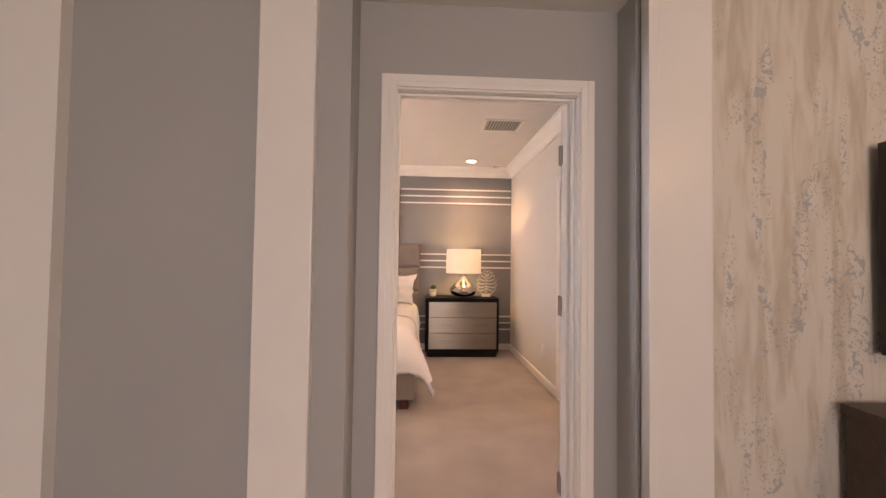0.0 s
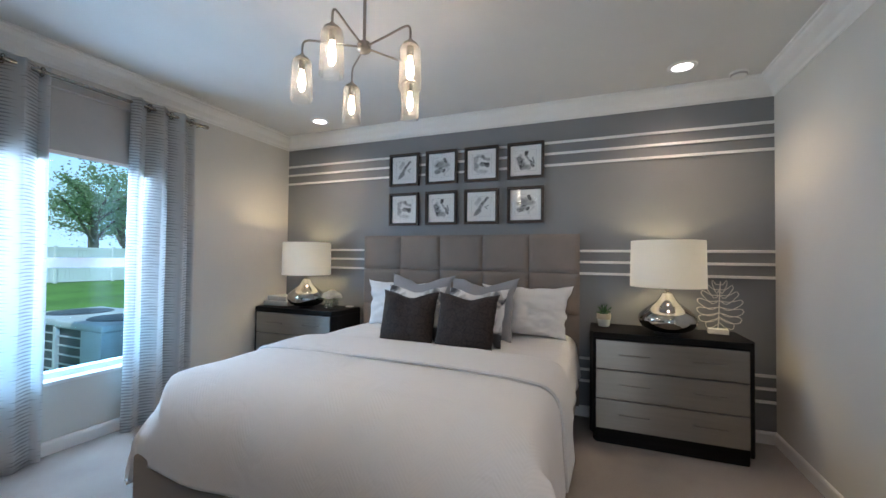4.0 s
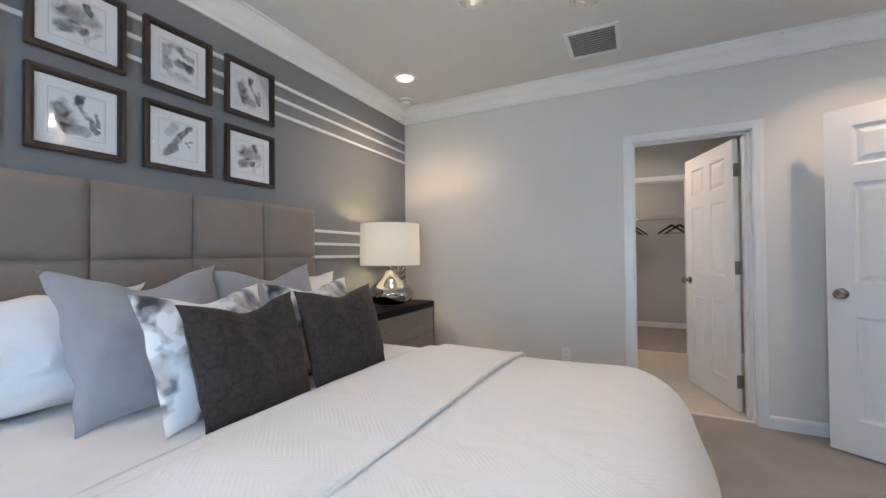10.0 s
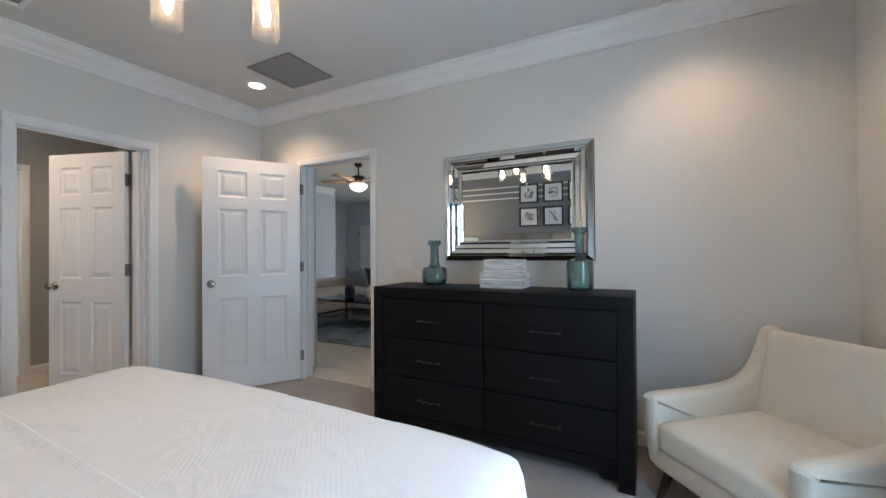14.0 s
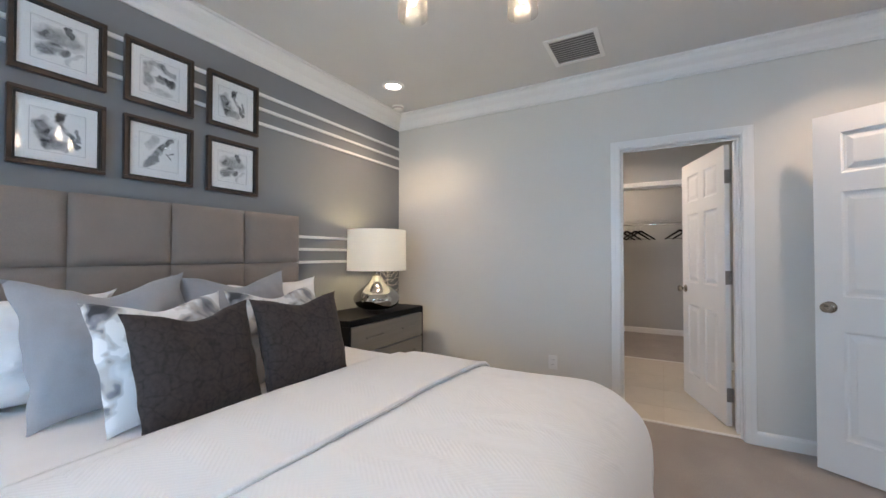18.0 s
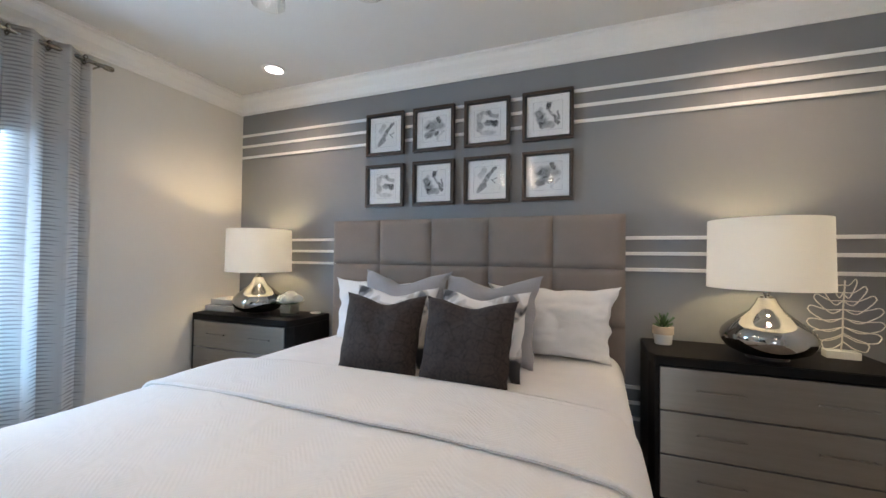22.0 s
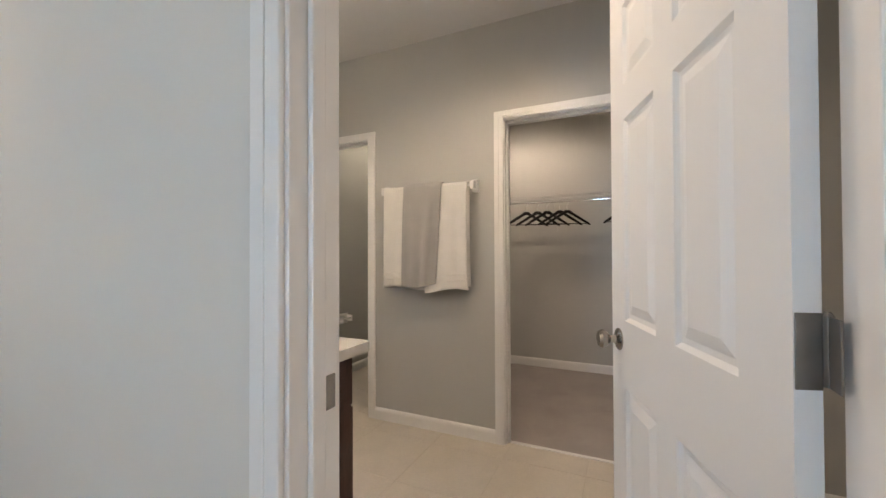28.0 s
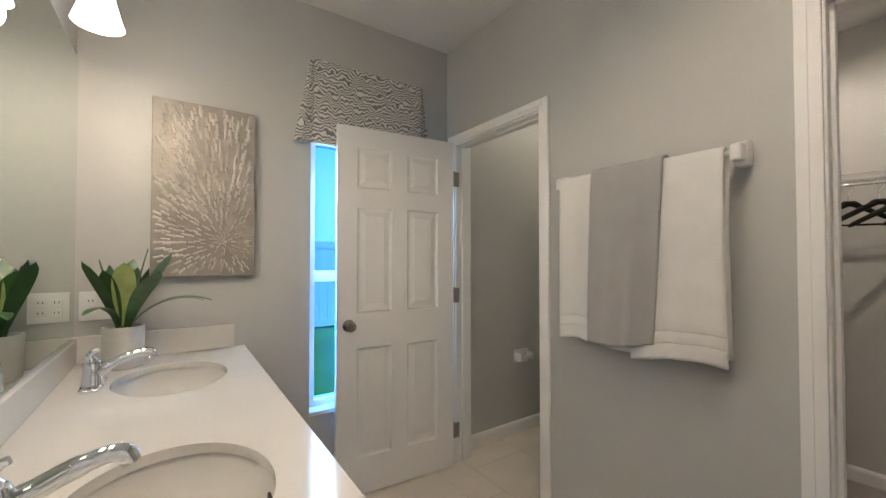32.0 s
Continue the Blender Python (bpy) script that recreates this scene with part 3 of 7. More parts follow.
def curtain(name, y0, y1, label, folds, seed):
    """A hanging panel with deep folds between y0 and y1."""
    rnd = random.Random(seed)
    th = thing(name, pose(-3.045, 0, 0.012), label, "curtain", "bedroom curtains")
    bm = bmesh.new()
    uv = bm.loops.layers.uv.new("UVMap")
    nu, nv, hgt = folds * 14, 26, 2.455
    ph = [rnd.uniform(-0.25, 0.25) for _ in range(folds + 1)]
    grid, run_u = [], [0.0]
    for i in range(nu + 1):
        u = i / nu
        a = 2 * math.pi * folds * u
        col = []
        for k in range(nv + 1):
            v = k / nv
            amp = 0.040 + 0.012 * (1 - v) * math.sin(3.1 * u + seed)
            x = amp * math.sin(a + 0.5 * ph[int(u * folds)] * (1 - v)) + 0.006 * math.sin(7 * v + 5 * u)
            y = y0 + (y1 - y0) * (u + 0.35 / (2 * math.pi * folds) * math.sin(2 * a)) + 0.02 * (1 - v) * (u - 0.3)
            col.append(bm.verts.new((x, y, v * hgt)))
        grid.append(col)
        if i:
            run_u.append(run_u[-1] + (grid[i][nv].co - grid[i - 1][nv].co).length)
    for i in range(nu):
        for k in range(nv):
            f = bm.faces.new((grid[i][k], grid[i + 1][k], grid[i + 1][k + 1], grid[i][k + 1]))
            for lp, (uu, vv) in zip(f.loops, ((i, k), (i + 1, k), (i + 1, k + 1), (i, k + 1))):
                lp[uv].uv = (run_u[uu], vv / nv * hgt)
    ob = part("curtain_panel", bm, CURTAIN, th, smooth=True)
    md = ob.modifiers.new("thickness", "SOLIDIFY")
    md.thickness = 0.003
    for i in range(folds * 2):
        y = y0 + (y1 - y0) * (i + 0.5) / (folds * 2)
        g = tube([(0.028 * math.cos(a2), y, 2.415 + 0.028 * math.sin(a2)) for a2 in [2 * math.pi * q / 16 for q in range(16)]], 0.004, 6, closed=True)
        part("grommet", g, NICKEL, th, "nickel grommet ring", smooth=True)
    return th


curtain("curtain", 3.88, 4.385, "grey and white striped grommet curtain panel pulled open", 3, 3)
curtain("curtain", 2.90, 3.43, "grey and white striped grommet curtain panel pulled open", 3, 8)
rod = thing("curtain_rod", pose(-3.045, 3.64, 2.427), "brushed nickel curtain rod above the window", "curtain rod")
part("rod", tube([(0, -0.80, 0), (0, 0.80, 0)], 0.0125, 14), NICKEL, rod, smooth=True)
for s in (-1, 1):
    part("finial", lathe([(0, -0.03), (0.012, -0.028), (0.017, -0.02), (0.017, 0.02), (0.012, 0.028), (0, 0.03)], 16), NICKEL, rod, smooth=True).matrix_local = pose(0, 0.825 * s, 0, 90)
    br = tube([(0, 0.775 * s, -0.014), (-0.05, 0.775 * s, -0.014), (-0.1, 0.775 * s, -0.014)], 0.006, 8)
    box(br, -0.105, -0.099, 0.775 * s - 0.015, 0.775 * s + 0.015, -0.045, 0.02, bevel=0.002)
    part("bracket", br, NICKEL, rod)

# ---- the bed ----
bed = thing("bed", pose(-1.02, 0, 0), "king bed with taupe upholstered panel headboard and base", "bed")
hbw, hbt, hbb = 2.085, 1.52, 0.10
part("headboard_core", boxed(-hbw / 2 + 0.006, hbw / 2 - 0.006, 5.515, 5.572, hbb, hbt - 0.006, bevel=0.01), TAUPE, bed)
rowz = [0.10, 0.50, 0.845, 1.19, 1.52]
for r in range(4):
    for c in range(5):
        x0 = -hbw / 2 + c * hbw / 5
        z0, z1 = rowz[r], rowz[r + 1]
        bm = bmesh.new()
        nx, nz_ = 20, 18
        w, h = hbw / 5, z1 - z0
        g = []
        for i in range(nx + 1):
            col = []
            for k in range(nz_ + 1):
                u, v = 2 * i / nx - 1, 2 * k / nz_ - 1
                puff = (1 - abs(u) ** 11) ** 0.5 * (1 - abs(v) ** 10) ** 0.5 * (1 + 0.10 * (1 - u * u) * (1 - v * v))
                col.append(bm.verts.new((x0 + w / 2 + u * (w / 2 - 0.0015), 5.497 - 0.022 * puff, z0 + h / 2 + v * (h / 2 - 0.0015))))
            g.append(col)
        for i in range(nx):
            for k in range(nz_):
                bm.faces.new((g[i][k], g[i + 1][k], g[i + 1][k + 1], g[i][k + 1]))
        part("headboard_panel", bm, TAUPE, bed, smooth=True)
part("bed_base", boxed(-0.885, 1.015, 3.292, 5.50, 0.085, 0.35, bevel=0.02, seg=3), TAUPE, bed, smooth=True)
for x in (-0.80, 0.93):
    for y in (3.36, 5.35):
        part("bed_leg", boxed(x - 0.04, x + 0.04, y - 0.04, y + 0.04, 0, 0.09, bevel=0.006), REDWOOD, bed, "red-brown square wooden leg")
part("mattress", boxed(-0.88, 0.965, 3.50, 5.46, 0.345, 0.655, bevel=0.11, seg=5), LINEN, bed, "white mattress under a fitted sheet", smooth=True)


def quilted(name, colour, freq, relief):
    """White quilted cotton with a fine herringbone relief."""
    m = material(name, colour, 0.9, vary=0.025, scale=5, sheen=0.15, spec=0.2)
    t, p = nodes_of(m)
    tc = t.nodes.new("ShaderNodeTexCoord")
    sep = t.nodes.new("ShaderNodeSeparateXYZ")
    t.links.new(tc.outputs["UV"], sep.inputs[0])
    zig = math_node(t, "PINGPONG", sep.outputs[0], 0.095)
    stitch = math_node(t, "SINE", math_node(t, "MULTIPLY", math_node(t, "ADD", sep.outputs[1], zig), freq))
    # relief shows only where light catches it; this mask fades it in patches
    patch = t.nodes.new("ShaderNodeTexNoise")
    patch.inputs["Scale"].default_value, patch.inputs["Detail"].default_value = 4.0, 2
    t.links.new(tc.outputs["UV"], patch.inputs["Vector"])
    patch_fade = t.nodes.new("ShaderNodeMapRange")
    patch_fade.inputs["From Min"].default_value, patch_fade.inputs["From Max"].default_value = 0.38, 0.62
    patch_fade.inputs["To Min"].default_value, patch_fade.inputs["To Max"].default_value = 0.25, 1.0
    t.links.new(patch.outputs["Fac"], patch_fade.inputs[0])
    col = math_node(t, "MULTIPLY", stitch, patch_fade.outputs[0])
    # shade of the stitched furrows is put into the colour
    furrow_tone = t.nodes.new("ShaderNodeMix")
    furrow_tone.data_type = "RGBA"
    furrow_tone.inputs[6].default_value, furrow_tone.inputs[7].default_value = (*[c * (1 - 0.22 * relief) for c in colour], 1), (*colour, 1)
    t.links.new(math_node(t, "MULTIPLY_ADD", col, 0.5, 0.5), furrow_tone.inputs[0])
    t.links.new(furrow_tone.outputs[2], p.inputs["Base Color"])
    b = t.nodes.new("ShaderNodeBump")
    b.inputs["Strength"].default_value, b.inputs["Distance"].default_value = relief, 0.004
    nz = t.nodes.new("ShaderNodeTexNoise")
    nz.inputs["Scale"].default_value = 500
    hgt = math_node(t, "MULTIPLY_ADD", nz.outputs["Fac"], 0.5, col)
    t.links.new(hgt, b.inputs["Height"])
    soft = t.nodes.new("ShaderNodeTexNoise")
    soft.inputs["Scale"].default_value, soft.inputs["Detail"].default_value, soft.inputs["Distortion"].default_value = 5.0, 3, 0.8
    t.links.new(tc.outputs["UV"], soft.inputs["Vector"])
    rumple = t.nodes.new("ShaderNodeBump")
    rumple.inputs["Strength"].default_value, rumple.inputs["Distance"].default_value = 0.35, 0.03
    t.links.new(soft.outputs["Fac"], rumple.inputs["Height"])
    t.links.new(b.outputs[0], rumple.inputs["Normal"])
    t.links.new(rumple.outputs[0], p.inputs["Normal"])
    return m


QUILT = quilted("white_herringbone_coverlet", (0.80, 0.79, 0.785), 360, 0.19)
PLAINQUILT = quilted("white_cotton_coverlet", (0.80, 0.79, 0.785), 360, 0.095)


def drape(name, label, hw, y_foot, y_head, ztop, side_drop, foot_drop, mat, slant=0.0, puff=0.03, seed=0, swell=0.0, thick=0.012, flare=(0.2, 0.5), round_corner=0.0):
    """Cloth over the bed: flat on top, rounded over the sides and the foot, with soft folds where it hangs."""
    bm = bmesh.new()
    uv = bm.loops.layers.uv.new("UVMap")
    r, rf = 0.11, 0.29

    def over(s, flat, drop, sway, r=r):
        """Arc length s from the middle: (distance out, how far down)."""
        if s <= flat:
            return s, 0.0
        a = s - flat
        if a < r * math.pi / 2:
            return flat + r * math.sin(a / r), r * (1 - math.cos(a / r))
        b = a - r * math.pi / 2
        return flat + r + sway * b, r + b * 0.985
    flat_x, ls = hw - r, hw - r + r * math.pi / 2 + max(side_drop - r, 0)
    nx, ny = 96, 84
    lf = rf * math.pi / 2 + max(foot_drop - rf, 0) if foot_drop else 0
    length = y_head - y_foot - (rf if foot_drop else 0)
    grid = []
    for i in range(nx + 1):
        s = (2 * i / nx - 1) * ls
        col = []
        for k in range(ny + 1):
            q = k / ny * (length + lf)
            s2 = abs(s)
            if foot_drop and s > flat_x and q > length:
                # the hanging corner is cut round, not square
                f = 1 - 0.11 * min((s2 - flat_x) / (ls - flat_x), (q - length) / lf)
                s2, q = flat_x + (s2 - flat_x) * f, length + (q - length) * f
            ox, dx = over(s2, flat_x, side_drop, 0.05 if s > 0 else 0.0)
            ox *= 1 if s >= 0 else -0.95
            if q <= length or not foot_drop:
                oy, dy = y_head - q, 0.0
            else:
                o2, dy = over(q, length, foot_drop, 0.0, rf)
                oy = y_head - o2
            if slant and k / ny > 0.0:
                oy -= slant * (s / hw) * (k / ny)
            down = (dx ** 2.2 + dy ** 2.2) ** (1 / 2.2)
            if s < 0:
                down = min(down, max(side_drop, foot_drop) - 0.03 + 0.08 * max(0, down - 0.36))
            u = min(1, abs(s) / flat_x)
            z = ztop - down + puff * (1 - u ** 4) * (1 if dy == 0 else max(0, 1 - dy * 4))
            hang = max(dx, dy)
            n1 = noise.noise((ox * 1.7 + seed, oy * 1.7, 0.3)) * 0.014 + noise.noise((ox * 5 + seed, oy * 5, 1.3)) * 0.005
            fold = 0.0
            if hang > 0.06:
                along = oy if dx > dy else ox
                fold = min(1, (hang - 0.06) * 4) * (1.0 if dx > dy else 0.45) * (0.020 * math.sin(along * 9 + seed + 2.0 * math.sin(along * 2.3)) + 0.012 * noise.noise((along * 6, seed, hang * 3)))
            px = ox + (math.copysign(fold, s) if dx >= dy else 0)
            py = oy - (fold if dy > dx else 0)
            if dx > 0.05 and dy > 0.05:
                c = min(dx, dy) * 0.55
                px += math.copysign(c, s) * flare[1 if s > 0 else 0]
                if s > 0:
                    z -= 0.36 * c
                py -= c * (0.30 if s < 0 else 0.0)
                z += 0.008 * math.sin(7 * math.atan2(dy, dx))
            if round_corner:
                cx, cy = round_corner - 0.95 * hw - px, y_foot + round_corner - py
                far = math.hypot(cx, cy)
                if cx > 0 and cy > 0 and far > round_corner:
                    k2 = (round_corner + 0.12 * (far - round_corner)) / far
                    give = min(1, max(0.44, 1 - (hang - 0.06) / 0.30))
                    px, py = px + cx * (1 - k2) * give, py + cy * (1 - k2) * give
                    z -= 0.25 * max(0, far - round_corner) * give
            edge_swell = swell * math.exp(-((k / ny - 1) * 14) ** 2) if swell else 0
            col.append((bm.verts.new((px, py, z + n1 + edge_swell)), s, q))
        grid.append(col)
    for i in range(nx):
        for k in range(ny):
            cs = (grid[i][k], grid[i + 1][k], grid[i + 1][k + 1], grid[i][k + 1])
            f = bm.faces.new([c[0] for c in cs])
            for lp, c in zip(f.loops, cs):
                lp[uv].uv = (c[1], c[2])
    th = tagged(part(name, bm, mat, None, smooth=True), label, "bedding")
    th.location = (-1.01, 0, 0)
    md = th.modifiers.new("thickness", "SOLIDIFY")
    md.thickness, md.offset = thick, 1
    return th


drape("fitted_sheet", "smooth white fitted sheet at the head of the bed", 1.01, 4.3, 5.47, 0.672, 0.30, 0, LINEN, puff=0.012, seed=4, thick=0.004)
duvet = drape("duvet", "plump white quilted coverlet hanging over the bed's foot", 0.985, 3.285, 4.52, 0.672, 0.45, 0.36, PLAINQUILT, puff=0.024, seed=1, thick=0.024, flare=(0.2, 0.95), round_corner=0.40)
fold = drape("folded_coverlet", "white herringbone coverlet folded back in a band", 1.0, 4.03, 4.43, 0.694, 0.47, 0, QUILT, slant=0.025, puff=0.026, seed=2, swell=0.004, thick=0.018)
PIPING = material("grey_piping", (0.58, 0.575, 0.57), 0.9)


def hem(ob, name, label):
    """A thin cord along the lower edge of the cloth."""
    me, rows = ob.data, 85
    pts = [me.vertices[i * rows + rows - 1].co.copy() for i in range(2, 95)]
    return part(name, tube([p + Vector((0, -0.002, 0.006)) for p in pts], 0.0022, 6), PIPING, ob, label)


hem(fold, "piping", "thin grey piping along the folded edge")
part("hem", tube([duvet.data.vertices[i * 85 + 84].co + Vector((0, -0.003, -0.004)) for i in range(0, 97)], 0.006, 6), QUILT, duvet, "stitched hem of the coverlet")

FLORAL = material("white_floral_cotton", (0.72, 0.71, 0.69), 0.9, vary=0.02, sheen=0.15, spec=0.2)
t, p = nodes_of(FLORAL)
tc = t.nodes.new("ShaderNodeTexCoord")
n1 = t.nodes.new("ShaderNodeTexNoise")
n1.inputs["Scale"].default_value, n1.inputs["Detail"].default_value, n1.inputs["Distortion"].default_value = 7.5, 2, 0.8
t.links.new(tc.outputs["Object"], n1.inputs["Vector"])
cr = t.nodes.new("ShaderNodeValToRGB")
cr.color_ramp.elements[0].position, cr.color_ramp.elements[0].color = 0.49, (0.76, 0.75, 0.74, 1)
cr.color_ramp.elements[1].position, cr.color_ramp.elements[1].color = 0.67, (0.05, 0.05, 0.055, 1)
for at, colr in ((0.53, (0.56, 0.56, 0.56, 1)), (0.57, (0.46, 0.43, 0.40, 1)), (0.61, (0.22, 0.22, 0.235, 1))):
    e = cr.color_ramp.elements.new(at)
    e.color = colr
cr.color_ramp.interpolation = "EASE"
t.links.new(n1.outputs["Fac"], cr.inputs[0])
t.links.new(cr.outputs[0], p.inputs["Base Color"])
CHARCOAL = material("charcoal_velvet", (0.026, 0.025, 0.029), 0.75, vary=0.12, scale=8, sheen=0.08, spec=0.2)
t, p = nodes_of(CHARCOAL)
tc = t.nodes.new("ShaderNodeTexCoord")
vo = t.nodes.new("ShaderNodeTexVoronoi")
vo.feature = "DISTANCE_TO_EDGE"
vo.inputs["Scale"].default_value = 17
t.links.new(tc.outputs["Object"], vo.inputs["Vector"])
plush = t.nodes.new("ShaderNodeTexNoise")
plush.inputs["Scale"].default_value, plush.inputs["Detail"].default_value = 70, 5
t.links.new(tc.outputs["Object"], plush.inputs["Vector"])
crack = t.nodes.new("ShaderNodeMapRange")
crack.inputs["From Min"].default_value, crack.inputs["From Max"].default_value = 0.02, 0.07
crack.inputs["To Min"].default_value, crack.inputs["To Max"].default_value = 0.4, 0.0
t.links.new(vo.outputs["Distance"], crack.inputs[0])
lin = math_node(t, "ADD", crack.outputs[0], math_node(t, "MULTIPLY_ADD", plush.outputs["Fac"], 2.2, -0.9))
mix = t.nodes.new("ShaderNodeMix")
mix.data_type = "RGBA"
mix.inputs[6].default_value, mix.inputs[7].default_value = (0.046, 0.0335, 0.0305, 1), (0.019, 0.0148, 0.0142, 1)
t.links.new(lin, mix.inputs[0])
t.links.new(mix.outputs[2], p.inputs["Base Color"])


def pillow(name, m, w, h, thick, mat, label, chop=0.0, seed=0, pinch=0.03, ear_size=0.010, taper=0.0, rumple=1.0):
    """A stuffed cushion. Local: face in the xz plane, its lower edge at z=0, bulging in y."""
    bm = bmesh.new()
    n = 34
    layers = []
    for side in (-1, 1):
        g = []
        for i in range(n + 1):
            col = []
            for k in range(n + 1):
                u, v = 2 * i / n - 1, 2 * k / n - 1
                px = w / 2 * u * (1 - pinch * (1 - v * v) * abs(u) ** 3)
                pz = h / 2 * v * (1 - pinch * (1 - u * u) * abs(v) ** 3)
                bulge = ((1 - u * u) * (1 - v * v)) ** 0.46
                y = side * thick / 2 * bulge
                ear = ear_size * (abs(u) * abs(v)) ** 7
                px = (px + math.copysign(ear * (1 if v > 0 else 0.4), u)) * (1 - taper * (1 - v) / 2)
                pz += math.copysign(ear * 0.8, v)
                if chop:
                    dip = math.exp(-((u - 0.06 * math.sin(seed * 1.9)) / 0.50) ** 2)
                    pz -= 0.9 * chop * dip * ((v + 1) / 2) ** 3
                    y *= 1 - 0.38 * math.exp(-(u / 0.28) ** 2) * ((v + 1) / 2) ** 2
                rim = (1 - bulge) * (abs(u * v) < 0.97)
                y += rumple * (0.018 * noise.noise((u * 2.2 + seed, v * 2.2, side)) + 0.010 * noise.noise((u * 5 + seed, v * 5, side * 2)) + 0.005 * noise.noise((u * 11 + seed, v * 9, side * 3))) * bulge
                pull = math.sin(9 * math.atan2(v, u) + seed * 2.3) * math.exp(-((1 - max(abs(u), abs(v))) / 0.30) ** 2)
                y += side * 0.006 * rumple * pull * bulge ** 0.5
                px += 0.012 * rumple * noise.noise((v * 3.2 + seed, 0.0, 4.0)) * rim * abs(u)
                pz += 0.007 * rumple * noise.noise((u * 4.0 + seed, 0.0, 9.0)) * rim * max(0, v)
                col.append(bm.verts.new((px, y, pz + h / 2)))
            g.append(col)
        layers.append(g)
        for i in range(n):
            for k in range(n):
                bm.faces.new((g[i][k], g[i + 1][k], g[i + 1][k + 1], g[i][k + 1]))
    bmesh.ops.remove_doubles(bm, verts=bm.verts, dist=1e-5)
    ob = tagged(part(name, bm, mat, None, smooth=True), label, "pillow")
    ob.matrix_world = m
    return ob


pillow("bed_pillow", pose(-1.50, 5.235, 0.69, -9, 0, 0), 0.72, 0.395, 0.19, LINEN, "plump white bed pillow leaning on the headboard", seed=1, pinch=0.07, ear_size=0.02, taper=0.10, rumple=1.7)
pillow("bed_pillow", pose(-0.385, 5.235, 0.69, -9, 0, 0), 0.71, 0.395, 0.19, LINEN, "plump white bed pillow leaning on the headboard", seed=2, pinch=0.07, ear_size=0.02, taper=0.10, rumple=1.7)
pillow("euro_pillow", pose(-1.215, 4.93, 0.70, -23, 0, 2), 0.53, 0.485, 0.15, GREYCLOTH, "large light grey square pillow", chop=0.075, seed=3, ear_size=0.025)
pillow("euro_pillow", pose(-0.70, 4.95, 0.70, -23, 0, -2), 0.53, 0.475, 0.15, GREYCLOTH, "large light grey square pillow", chop=0.065, seed=4, ear_size=0.025)
pillow("floral_pillow", pose(-1.14, 4.71, 0.69, -22, 0, 5), 0.46, 0.42, 0.12, FLORAL, "white cushion with grey watercolour flowers", chop=0.05, seed=5, rumple=0.55)
pillow("floral_pillow", pose(-0.675, 4.71, 0.69, -22, 0, -5), 0.45, 0.42, 0.12, FLORAL, "white cushion with grey watercolour flowers", chop=0.05, seed=6, rumple=0.55)
pillow("charcoal_pillow", pose(-1.122, 4.585, 0.685, -17, 0, 3), 0.425, 0.385, 0.14, CHARCOAL, "charcoal velvet cushion with a cracked line pattern", chop=0.05, seed=7, taper=0.03, rumple=0.45)
pillow("charcoal_pillow", pose(-0.685, 4.575, 0.685, -17, 0, -4), 0.43, 0.385, 0.14, CHARCOAL, "charcoal velvet cushion with a cracked line pattern", chop=0.04, seed=8, taper=0.03, rumple=0.45)

# ---- nightstands and what stands on them ----


